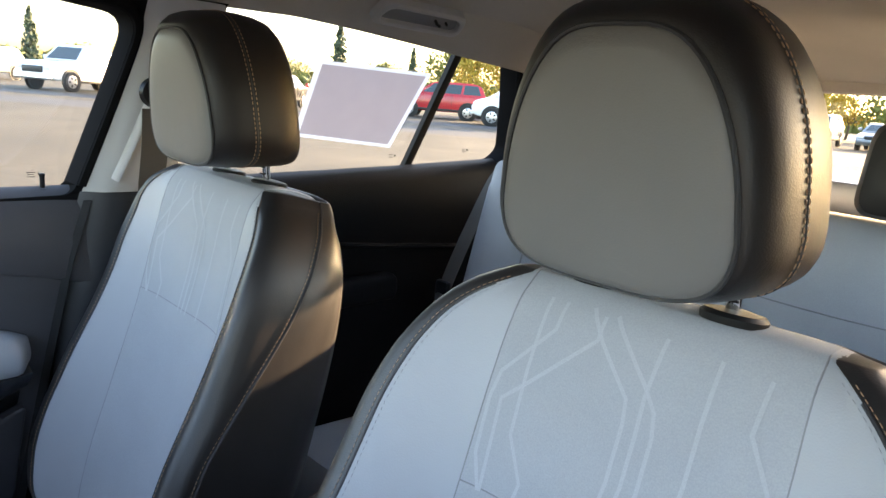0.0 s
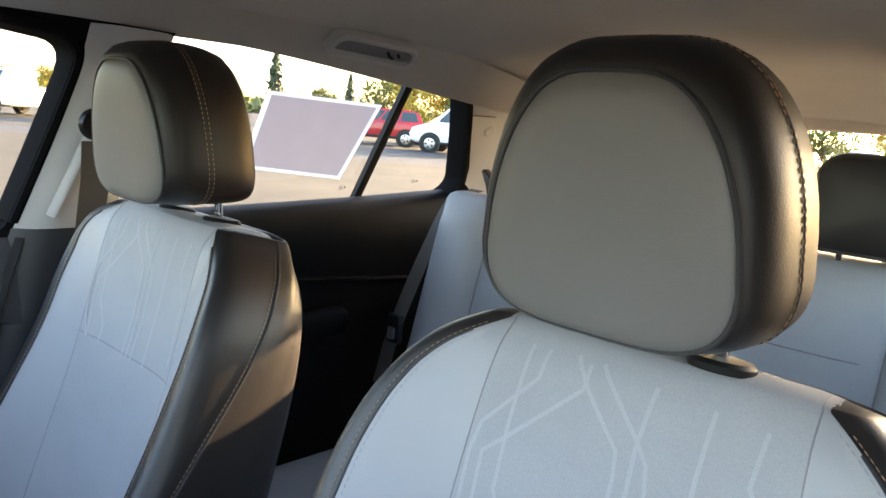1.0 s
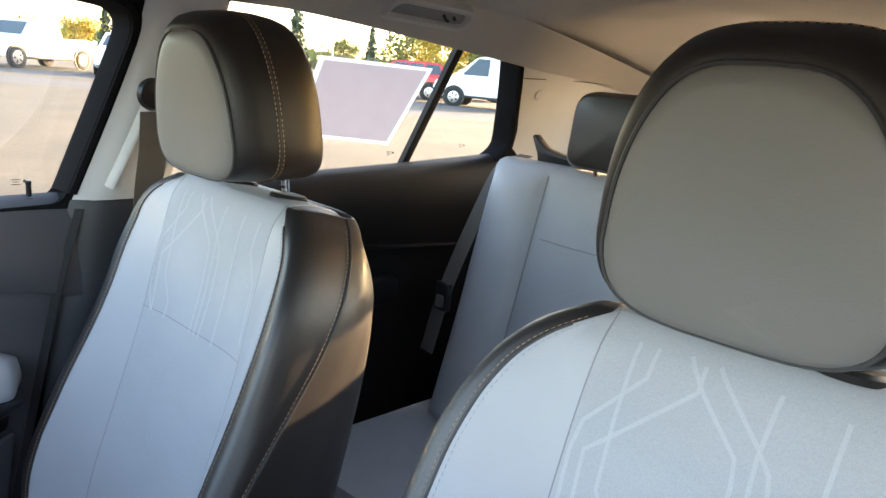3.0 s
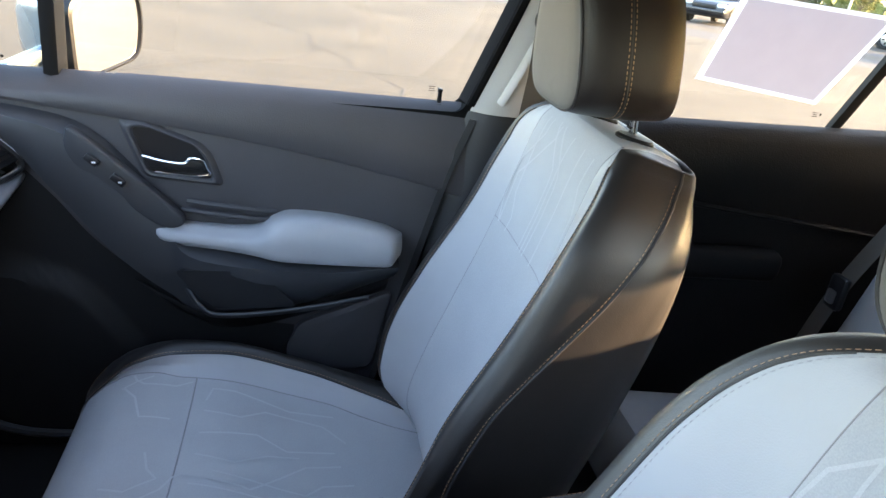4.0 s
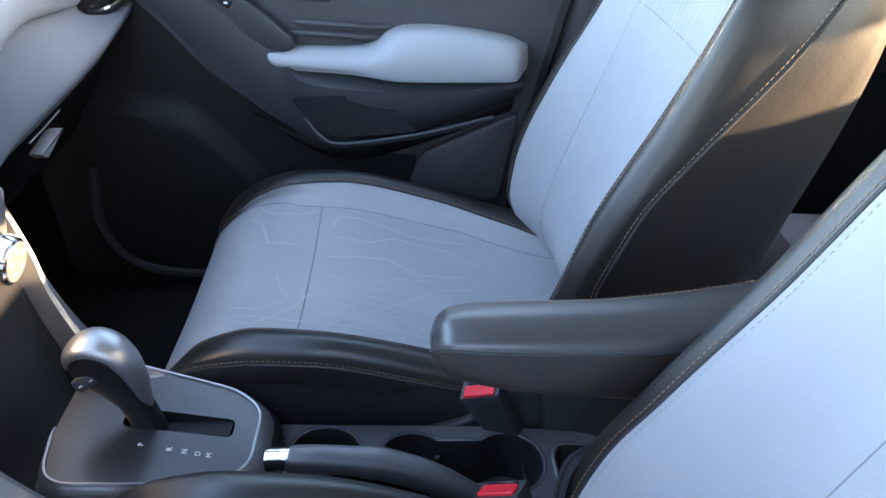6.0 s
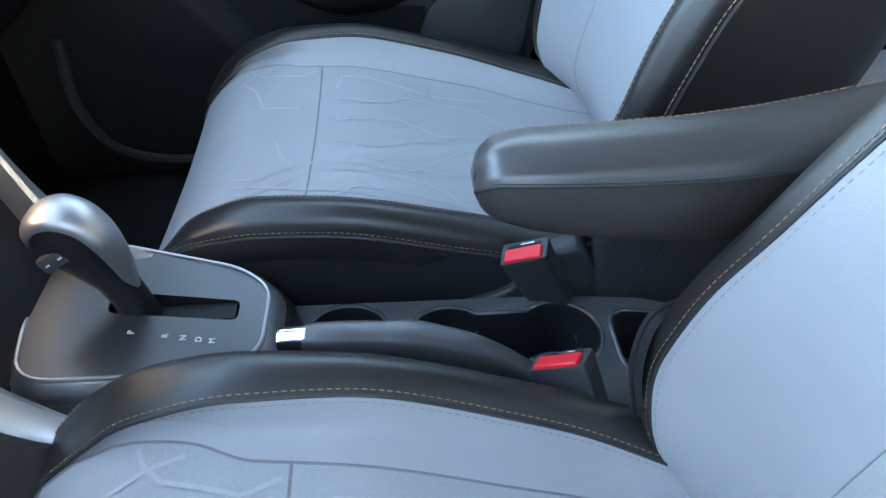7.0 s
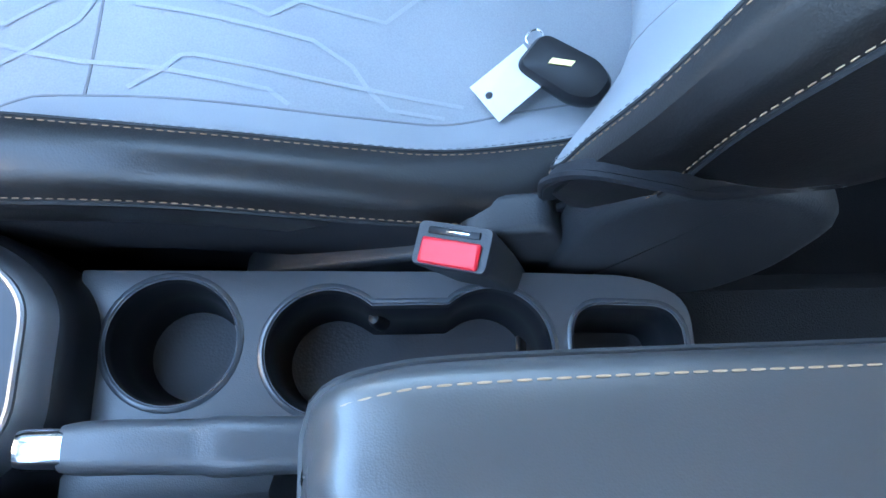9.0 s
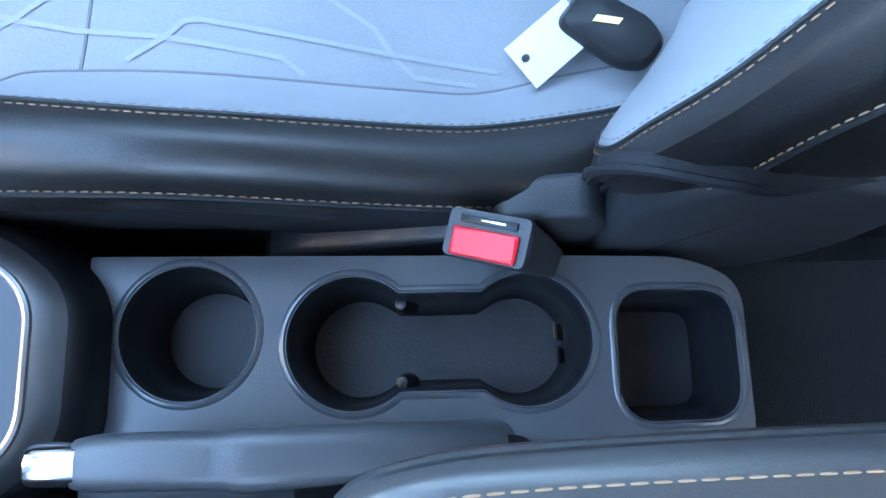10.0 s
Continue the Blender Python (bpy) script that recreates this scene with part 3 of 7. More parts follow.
    def outline(s, y):
        out = []
        for k in range(NH):
            a = 2 * math.pi * k / NH
            ca, sa = math.cos(a), math.sin(a)
            e = 2 / 3.6
            x = 0.121 * math.copysign(abs(ca) ** e, ca)
            z = (0.125 if sa > 0 else 0.092) * math.copysign(abs(sa) ** (2 / (2.35 if sa > 0 else 4.5)), sa)
            t = (z + 0.092) / 0.217
            x *= 1.0 - 0.26 * max(0, t - 0.22) ** 1.4
            zz = 1.25 + (0.065 + z) * (1 - 0.7 * (1 - s) if s >= 0.84 else s * 0.888 / 0.84)
            k = min(1.0, max(0.0, (1 - s) / 0.16)) if y < -0.06 else 0.0
            x *= 1 - 0.13 * k * max(0.0, t - 0.30) ** 1.2 - 0.025 * k
            zz -= 0.016 * s * k * max(0.0, t - 0.35) ** 1.2
            out.append(Vector((x * s, y - (zz - 1.33) * 0.10 + 0.10 * (x * s) ** 2 * (1 if y < -0.06 else 0), zz)))
        return out
    front = [outline(s, y) for s, y in [(0.02, -0.108), (0.3, -0.1085), (0.6, -0.1085), (0.75, -0.107), (0.815, -0.1045), (0.84, -0.101)]]
    shell = [outline(s, y) for s, y in [(0.84, -0.101), (0.87, -0.1005), (0.91, -0.096), (0.955, -0.086), (0.985, -0.070), (1.0, -0.045), (1.002, -0.030),
                                        (1.0, -0.018), (0.985, 0.0), (0.95, 0.018), (0.88, 0.030), (0.7, 0.036), (0.4, 0.038), (0.02, 0.0385)]]
    part("front_panel", closed_end(sheet(front, True)), HEAD_HIDE, head, "warm grey leather face")
    part("cover", closed_end(sheet(shell, True)), WARM_SHADE_HIDE, head, "black leather sides and back")
    part("piping", tube(outline(0.843, -0.1022), 0.0021, 6, closed=True), PIPING, head)
    for y, o in ((-0.049, 0.0), (-0.042, 0.0)):
        ring = outline(1.0015, y)
        part("stitching", stitches(ring + ring[:1], 0.0042, 0.0022, 0.0006), THREAD, head, "tan thread")
    ring = outline(1.0008, -0.0455)
    part("seam", tube(ring, 0.0009, 5, closed=True), PIPING, head)
    for x in (-0.062, 0.062):
        post = part("post", rod((x, 0.014, 1.14), (x, 0.004, 1.26), 0.0058), CHROME, head, "chrome headrest post")
        if x > 0:
            bm = bmesh.new()
            for k in range(3):
                tube([(x - 0.0061, 0.0015 - 0.001 * k, 1.215 + 0.01 * k), (x + 0.0061, 0.0015 - 0.001 * k, 1.215 + 0.01 * k)], 0.0012, 6, bm=bm)
            part("notch", bm, GLOSS_BLACK, post)
        part("socket", lathe([(0.0, -0.004), (0.026, -0.004), (0.027, 0.002), (0.024, 0.0055), (0.012, 0.0075), (0.0, 0.0075)], (x, 0.013, 1.1985), (0, 0.16, 1), 24), RUBBER, head, "black plastic post socket")

    # cushion
    CZ = spline([-0.70, -0.66, -0.60, -0.54, -0.42, -0.31, -0.20, -0.14], [0.600, 0.628, 0.640, 0.637, 0.606, 0.578, 0.556, 0.545])
    CI = spline([-0.70, -0.66, -0.625, -0.585, -0.43, -0.36, -0.28, -0.22, -0.14], [0.189, 0.188, 0.182, 0.166, 0.164, 0.163, 0.142, 0.128, 0.120])
    CL = spline([-0.70, -0.665, -0.62, -0.50, -0.38, -0.27, -0.20, -0.14], [0.191, 0.190, 0.192, 0.202, 0.200, 0.180, 0.158, 0.145])
    CW = spline([-0.70, -0.60, -0.40, -0.20, -0.14], [0.236, 0.244, 0.246, 0.238, 0.230])
    CB = spline([-0.70, -0.66, -0.60, -0.45, -0.25, -0.14], [0.020, 0.037, 0.050, 0.055, 0.044, 0.034])
    spans = [8, 4, 4, 4, 4]
    k1, k2, k3 = 8, 12, 20
    ys = list(np.linspace(-0.70, -0.14, 42))

    REACH = spline([-0.72, -0.70, -0.57, -0.43, -0.10], [0.043, 0.042, 0.020, 0.0, 0.0])

    def cush_half(y):
        z, i, l, w, b = CZ(y), CI(y), CL(y), CW(y), CB(y)
        nodes = [(-i, y, z + 0.012), (0, y, z), (i, y, z + 0.012), (l, y, z + b * 0.82), ((l + w) / 2 + 0.004, y, z + b * 0.98), (w, y, z + 0.026), (w - 0.006, y, z - 0.085), (w - 0.01, y, z - 0.11)]
        return through_points(nodes, [1] + spans + [1])[1:-1]
    C = [[Vector((p.x, p.y - REACH(p.y), p.z)) for p in cush_half(y)] for y in ys]
    base = C[0]
    roll = []
    for f, (dy, dz) in zip((0.99, 0.985, 0.98, 0.975, 0.965), ((-0.027, -0.022), (-0.042, -0.050), (-0.045, -0.080), (-0.037, -0.11), (-0.012, -0.14))):
        roll.append([Vector((p.x * f, base[0].y + dy, p.z + dz - 0.4 * max(0, p.z - CZ(ys[0])))) for p in base])
    C = roll[::-1] + C
    cushion = new("cushion")
    cushion.parent = seat
    nr = len(roll)
    cut = nr + next(k for k, y in enumerate(ys) if y > -0.565)

    def across(a, b, k0, k1):
        return [[Vector((-p.x, p.y, p.z)) for p in h[a:b + 1]][::-1][:-1] + h[a:b + 1] for h in C[k0:k1]]
    fr = part("front_insert", sheet(across(0, k1, 0, cut + 1)), FABRIC, cushion, "pale grey woven fabric with angular line pattern")
    part("rear_insert", sheet(across(0, k1, cut, len(C))), FABRIC, cushion)
    for s in (-1, 1):
        part("bolster", sheet([[Vector((p.x * s, p.y, p.z)) for p in h[k1:k2 + 1]] for h in C]), GREY_HIDE, cushion, "pale grey leather bolster")
        part("side_panel", sheet([[Vector((p.x * s, p.y, p.z)) for p in h[k2:k3 + 1]] for h in C]), BLACK_HIDE, cushion, "black leather side panel")
        part("lower_side", sheet([[Vector((p.x * s, p.y, p.z)) for p in h[k3:]] for h in C]), SOFT_BLACK, cushion, "dark cloth lower side")
        flap = []
        for h in C[nr - 2:]:
            if h[k3].y < -0.425:
                a, b = h[k3], h[k3 + 2]
                cut_low = 0.030 if h[k3].y < -0.45 else 0.030 * max(0.25, (-0.425 - h[k3].y) / 0.025)
                flap.append([Vector(((a.x + 0.0022) * s, a.y, a.z - 0.001)), Vector(((a.x + 0.004) * s, a.y, a.z - 0.5 * cut_low)), Vector(((a.x + 0.0015) * s, a.y, a.z - cut_low))])
        part("flap", sheet(flap), BLACK_HIDE, cushion, "black leather flap")
        part("seam", tube(through_points([(h[k1].x * s, h[k1].y, h[k1].z - 0.0004) for h in C], 2), 0.0012, 6), GREY_PIPING, cushion)
        part("seam", tube(through_points([(h[k2].x * s, h[k2].y, h[k2].z) for h in C], 2), 0.0015, 6), PIPING, cushion)

        def near(col, d, lift):
            out = []
            for h in C[3:]:
                a, b = h[col], h[col + (1 if d > 0 else -1)]
                v = (b - a).normalized() * abs(d)
                n = Vector((-v.z, 0, v.x)).normalized() * (1 if d > 0 else -1)
                p = a + v + n * lift
                out.append((p.x * s, p.y, p.z))
            return through_points(out, 3)
        part("stitching", stitches(near(k2, 0.0045, 0.0006)), THREAD, cushion, "tan thread")
        part("stitching", stitches(near(k2, -0.005, 0.0006), 0.004, 0.003, 0.0004), GREY_THREAD, cushion)
        part("seam", tube(through_points([(h[k3].x * s, h[k3].y, h[k3].z) for h in C], 2), 0.0020, 6), PIPING, cushion)
        part("stitching", stitches(near(k3, -0.005, 0.001), 0.0042, 0.0022, 0.0005), THREAD, cushion, "tan thread")
        # cloth valance with a leather flap
        part("valance", slab([(-0.66, 0.575), (-0.64, 0.59), (-0.42, 0.545), (-0.20, 0.50), (-0.16, 0.46), (-0.20, 0.42), (-0.62, 0.45), (-0.67, 0.50)], "x", 0.205 * s, 0.226 * s, 0.008), SOFT_BLACK, cushion, "dark cloth valance")
    row = across(0, k1, cut, cut + 1)[0]
    part("cross_seam", tube([p + Vector((0, 0, -0.0003)) for p in row], 0.0013, 6), GREY_PIPING, cushion)

    def on_cushion(x, y, lift=0.0010):
        y0 = y
        for _ in range(12):
            y0 = max(-0.70, y + REACH(y0))
        h = cush_half(y0)[:k1 + 1]
        for p, q in zip(h, h[1:]):
            if p.x <= abs(x) <= q.x:
                return Vector((x, y, p.z + (q.z - p.z) * (abs(x) - p.x) / (q.x - p.x) + lift))
        return Vector((x, y, h[-1].z + lift))
    for line in CUSHION_LINES:
        bm = bmesh.new()
        pts = []
        for (x0, z0), (x1, z1) in zip(line, line[1:]):
            n = max(2, int(math.hypot(x1 - x0, z1 - z0) / 0.008))
            pts += [(x0 + (x1 - x0) * k / n, z0 + (z1 - z0) * k / n) for k in range(n)]
        pts.append(line[-1])
        rows = []
        for k, (x, y) in enumerate(pts):
            xa, ya = pts[max(0, k - 1)]
            xb, yb = pts[min(len(pts) - 1, k + 1)]
            d = Vector((xb - xa, yb - ya, 0)).normalized()
            n = Vector((d.y, -d.x, 0)) * 0.0018
            rows.append([on_cushion(x - n.x, y - n.y), on_cushion(x + n.x, y + n.y)])
        part("woven_line", sheet(rows, bm=bm), FABRIC_LINE, fr, "paler woven line")
    # frame and recliner covers below
    part("seat_frame", box((0, -0.42, 0.44), (0.40, 0.42, 0.12), 0.02), PLASTIC, seat, "black plastic seat base")
    for s in (-1, 1):
        part("rail", box((0.17 * s, -0.38, 0.375), (0.04, 0.55, 0.03), 0.006), PLASTIC, seat, "black seat rail")
        shape = round_poly([(-0.265, 0.46), (-0.268, 0.645), (-0.256, 0.677), (-0.238, 0.704), (-0.205, 0.716), (-0.165, 0.708), (-0.125, 0.690), (-0.088, 0.650), (-0.080, 0.54), (-0.11, 0.46)], [0.01, 0.02, 0.1, 0.1, 0.1, 0.1, 0.1, 0.03, 0.05, 0.03], 3)
        if slim and s < 0:
            continue
        part("recliner_cover", slab(shape, "x", 0.228 * s, 0.2625 * s, 0.013, 4), PLASTIC, seat, "black plastic recliner cover")
        part("side_shield", slab(round_poly([(-0.52, 0.44), (-0.50, 0.52), (-0.350, 0.575), (-0.338, 0.620), (-0.28, 0.632), (-0.262, 0.60), (-0.25, 0.46)], [0.02, 0.03, 0.03, 0.012, 0.01, 0.01, 0.02], 3), "x", 0.226 * s, 0.2555 * s, 0.006, 3), PLASTIC, seat, "black plastic side shield")
        # cloth sleeve drawn over the foot of the backrest
        ridge = through_points([(0.246, -0.268, 0.640), (0.252, -0.268, 0.682), (0.256, -0.250, 0.706), (0.258, -0.205, 0.712), (0.256, -0.160, 0.704), (0.252, -0.095, 0.675)], 6)
        hem = through_points([(0.246, -0.286, 0.640), (0.257, -0.294, 0.690), (0.270, -0.282, 0.731), (0.280, -0.240, 0.735), (0.278, -0.205, 0.718), (0.258, -0.115, 0.684)], 6)
        sleeve = [[Vector((q.x * s, q.y, q.z)) for q in (a, a.lerp(b, 0.4) + Vector((0.004, -0.003, 0.002)), a.lerp(b, 0.8) + Vector((0.005, -0.004, 0.003)), b, b + Vector((-0.008, 0.006, 0.002)))] for a, b in zip(ridge, hem)]
        part("sleeve", sheet(sleeve), SOFT_BLACK, back, "dark cloth sleeve at the foot of the backrest")
        part("sleeve_hem", tube([Vector((q.x * s, q.y, q.z)) for q in hem], 0.0026, 6), SOFT_BLACK, back)
        # folds of loose cloth behind the cushion
        for k in range(4):
            fold = through_points([((0.236 + 0.004 * k) * s, -0.345 + 0.006 * k, 0.575 - 0.010 * k), ((0.240 + 0.003 * k) * s, -0.315 + 0.008 * k, 0.598 - 0.008 * k), ((0.238 + 0.003 * k) * s, -0.285 + 0.008 * k, 0.612 - 0.010 * k), ((0.228 + 0.003 * k) * s, -0.255 + 0.006 * k, 0.616 - 0.010 * k)], 5)
            part("fold", tube(fold, lambda t: 0.0040 - 0.0015 * abs(2 * t - 1), 8), SOFT_BLACK, cushion)
    return seat


BACK_LINES = [
    [(-0.098, 1.184), (-0.100, 1.116), (-0.098, 1.057), (-0.076, 1.020), (-0.080, 0.995)],
    [(-0.081, 1.184), (-0.083, 1.159), (-0.126, 1.108), (-0.130, 1.082), (-0.128, 1.030), (-0.116, 0.998)],
    [(-0.040, 1.182), (-0.040, 1.162), (-0.100, 1.102), (-0.118, 1.085), (-0.114, 0.998)],
    [(-0.054, 1.186), (-0.036, 1.163), (0.000, 1.126), (0.003, 1.106), (0.003, 1.059), (-0.004, 0.996)],
    [(-0.030, 1.185), (0.013, 1.141), (0.026, 1.124), (0.030, 1.104), (0.030, 1.060), (0.020, 0.996)],
    [(0.019, 1.181), (0.015, 1.132), (0.016, 1.100), (0.016, 1.060), (0.008, 0.996)],
    [(0.066, 1.178), (0.064, 1.129), (0.064, 1.080), (0.056, 0.996)],
    [(0.104, 1.176), (0.101, 1.136), (0.124, 1.100), (0.126, 1.02)],
]
CUSHION_LINES = [
    [(0.093, -0.681), (0.107, -0.644), (0.080, -0.605), (0.058, -0.622), (0.020, -0.632)],
    [(0.131, -0.672), (0.141, -0.644), (0.129, -0.625), (0.104, -0.596), (0.076, -0.583), (0.068, -0.572), (0.080, -0.485), (0.085, -0.472), (0.066, -0.450), (0.009, -0.389), (-0.010, -0.33)],
    [(0.113, -0.676), (0.131, -0.624), (0.138, -0.590), (0.141, -0.540), (0.149, -0.469), (0.153, -0.464), (0.160, -0.455)],
    [(0.158, -0.557), (0.141, -0.537), (0.129, -0.527), (0.127, -0.519), (0.132, -0.463), (0.138, -0.402), (0.144, -0.330)],
    [(0.088, -0.560), (0.092, -0.518), (0.101, -0.441), (0.119, -0.413), (0.141, -0.399), (0.154, -0.386), (0.156, -0.345)],
    [(0.055, -0.529), (0.070, -0.431), (0.075, -0.388), (0.046, -0.361), (0.030, -0.31)],
    [(-0.150, -0.704), (-0.165, -0.681), (-0.172, -0.655)],
    [(-0.182, -0.690), (-0.168, -0.683), (-0.155, -0.668), (-0.142, -0.614), (-0.144, -0.608), (-0.154, -0.588)],
    [(-0.150, -0.699), (-0.123, -0.677), (-0.070, -0.660), (-0.060, -0.610)],
    [(-0.110, -0.560), (-0.141, -0.552), (-0.141, -0.515), (-0.120, -0.42), (-0.130, -0.34)],
    [(-0.085, -0.560), (-0.080, -0.500), (-0.105, -0.46), (-0.100, -0.36), (-0.070, -0.32)],
    [(-0.030, -0.560), (-0.045, -0.470), (-0.020, -0.420), (-0.040, -0.340)],
    [(0.020, -0.560), (0.030, -0.500), (0.000, -0.450), (-0.010, -0.40)],
]
XP, XD = -0.358, 0.356
passenger_seat = make_seat("front_seat", (XP, 0, 0), "pale grey and black leather passenger seat, empty and upright", BACK_LINES, 0.036)
driver_seat = make_seat("front_seat", (XD, 0, 0), "pale grey and black leather driver seat with its armrest folded down", BACK_LINES, 0)
for child in passenger_seat.children:
    if child.name.startswith("backrest"):
        child.location = (-0.012, 0, 0)
for child in driver_seat.children:
    if child.name.startswith("cushion"):
        # the driver's cushion is wound up at its front
        child.matrix_basis = Matrix.Translation((-0.012, -0.234, 0.567)) @ Matrix.Rotation(radians(-7.5), 4, "X") @ Matrix.Translation((0, 0.25, -0.556))
    if child.name.startswith("backrest"):
        # and its backrest leans a little further back
        child.matrix_basis = Matrix.Translation((0.011, 0.004, 0.0)) @ Matrix.Translation((0, -0.10, 0.80)) @ Matrix.Rotation(radians(-2.6), 4, "X") @ Matrix.Translation((0, 0.10, -0.80))

# ---- front passenger door ----
door = thing("car_door", (-0.74, -0.6, 0.45), "charcoal front passenger door, shut, with a pale grey armrest", "car door")
door.location = (0, 0, 0)




SILL = spline([-1.14, -0.60, -0.10], [1.111, 1.126, 1.131])
CREASE = spline([-1.14, -0.99, -0.554, -0.18, -0.10], [1.094, 1.078, 1.036, 0.972, 0.950])
# upper roll of the panel, from the glass to the crease
rows = []
for y in np.linspace(-1.13, -0.105, 40):
    zs, zc = SILL(y), CREASE(y)
    d = zs - zc
    rows.append([(-0.775, y, zs - 0.012), (-0.772, y, zs - 0.002), (-0.762, y, zs + 0.002), (-0.745, y, zs - 0.004), (-0.728, y, zs - 0.016 - 0.06 * d), (-0.718, y, zs - 0.25 * d - 0.014),
                 (-0.713, y, zs - 0.55 * d - 0.005), (-0.712, y, zc + 0.006), (-0.716, y, zc)])
part("top_roll", sheet(rows), DOOR_PLASTIC, door, "charcoal upper panel under the glass")
# middle panel, set back below the crease
rows = []
EDGE = spline([0.40, 0.60, 0.85, 1.00, 1.13], [-0.275, -0.235, -0.180, -0.145, -0.105])
for k in range(30):
    t = k / 29
    row = []
    for j in range(40):
        y0 = -1.13 + (EDGE(1.0) + 1.13) * j / 39
        zt = CREASE(y0)
        z = zt + (0.36 - zt) * t
        y = y0 + (EDGE(z) - EDGE(1.0)) * (j / 39) ** 3
        x = -0.722 + 0.004 * math.sin(math.pi * min(1, t * 2)) - 0.012 * max(0, t - 0.5)
        row.append((x, y, z))
    rows.append(row)
part("panel", sheet(rows), DOOR_PLASTIC, door, "charcoal moulded door panel")
rows = [[(-0.70 - 0.03 * k, EDGE(z) + 0.004, z) for k in range(2)] for z in np.linspace(0.40, 1.11, 12)]
part("edge", loft([[Vector((-0.715, EDGE(z) - 0.006, z)), Vector((-0.708, EDGE(z) + 0.006, z)), Vector((-0.73, EDGE(z) + 0.014, z)), Vector((-0.76, EDGE(z) + 0.012, z))] for z in np.linspace(0.42, 1.11, 14)]), RUBBER, door, "black rubber edge seal")

# handle recess, lever
hp = [(-0.722, 1.042), (-0.695, 1.046), (-0.612, 1.018), (-0.596, 1.000), (-0.578, 0.955), (-0.690, 0.962)]
hp = round_poly(hp, 0.012)
hc = Vector((sum(p[0] for p in hp) / len(hp), sum(p[1] for p in hp) / len(hp)))


def scaled(poly, f, x):
    return [Vector((x, hc.x + (p[0] - hc.x) * f, hc.y + (p[1] - hc.y) * f)) for p in poly]


bezel = part("handle_bezel", sheet([scaled(hp, 1.34, -0.7235), scaled(hp, 1.26, -0.7185), scaled(hp, 1.18, -0.7105), scaled(hp, 1.10, -0.7075), scaled(hp, 1.03, -0.7085), scaled(hp, 0.98, -0.7135), scaled(hp, 0.90, -0.722)], True), DOOR_PLASTIC, door)
part("recess", loft([scaled(hp, 0.97, -0.7140), scaled(hp, 0.90, -0.7300), scaled(hp, 0.80, -0.7320)]), GLOSS_BLACK, door, "black handle recess")
lever = new("door_handle")
lever.parent = door
tagged(lever, "chrome and black inner door handle")
lv = through_points([(-0.706, -0.700, 0.994), (-0.700, -0.665, 0.989), (-0.700, -0.630, 0.987), (-0.701, -0.618, 0.997), (-0.703, -0.598, 0.994), (-0.707, -0.590, 0.978), (-0.711, -0.587, 0.966), (-0.713, -0.620, 0.961), (-0.714, -0.680, 0.964)], 6)
part("chrome_edge", tube(lv, 0.0028, 8), CHROME, lever, "chrome strip")
part("grip", slab([(-0.700, 0.990), (-0.630, 0.984), (-0.618, 0.993), (-0.599, 0.989), (-0.594, 0.975), (-0.640, 0.972), (-0.690, 0.976)], "x", -0.712, -0.704, 0.002), GLOSS_BLACK, lever)

# switch bezel on the slanting arm of the panel
sw = new("switch_panel")
sw.parent = door
sb = [(-0.818, 1.030), (-0.806, 1.040), (-0.740, 0.988), (-0.650, 0.912), (-0.626, 0.880), (-0.661, 0.870), (-0.714, 0.902), (-0.785, 0.955), (-0.817, 0.998)]
sb = [(p.x, p.y) for p in through_points([(*p, 0) for p in sb], 6, closed=True)]
part("plate", slab(sb, "x", -0.702, -0.6765, 0.004, 3), PLASTIC, sw)
for yy, zz in ((-0.775, 0.990), (-0.734, 0.957)):
    part("window_switch" if yy > -0.75 else "lock_switch", box((-0.672, yy, zz), (0.008, 0.026, 0.014), 0.003, turn=Euler((radians(-38), 0, 0)).to_matrix()), GLOSS_BLACK, sw)
    part("mark", box((-0.6675, yy + 0.004, zz - 0.003), (0.0008, 0.006, 0.003), 0), WHITE_INK, sw)

# the dark arm that sweeps down from the mirror corner, under the armrest and round the pocket
arm_pts_t = [(-0.700, -1.10, 1.082), (-0.692, -0.95, 1.066), (-0.688, -0.81, 1.044), (-0.688, -0.72, 0.972), (-0.690, -0.660, 0.890), (-0.658, -0.60, 0.838), (-0.648, -0.38, 0.822), (-0.662, -0.225, 0.828)]
arm_pts_b = [(-0.712, -1.10, 1.030), (-0.705, -0.93, 1.000), (-0.700, -0.848, 0.901), (-0.694, -0.752, 0.785), (-0.690, -0.655, 0.713), (-0.686, -0.576, 0.684), (-0.688, -0.40, 0.716), (-0.700, -0.235, 0.782)]
rows = []
for a, b in zip(through_points(arm_pts_t, 6), through_points(arm_pts_b, 6)):
    row = []
    for k in range(9):
        t = k / 8
        p = a.lerp(b, t)
        row.append(p + Vector((0.016 * math.sin(math.pi * t) ** 0.6 - (0.03 if k in (0, 8) else 0), 0, 0)))
    rows.append(row)
part("sweep", sheet(rows), PLASTIC, door, "black sweeping lower moulding")
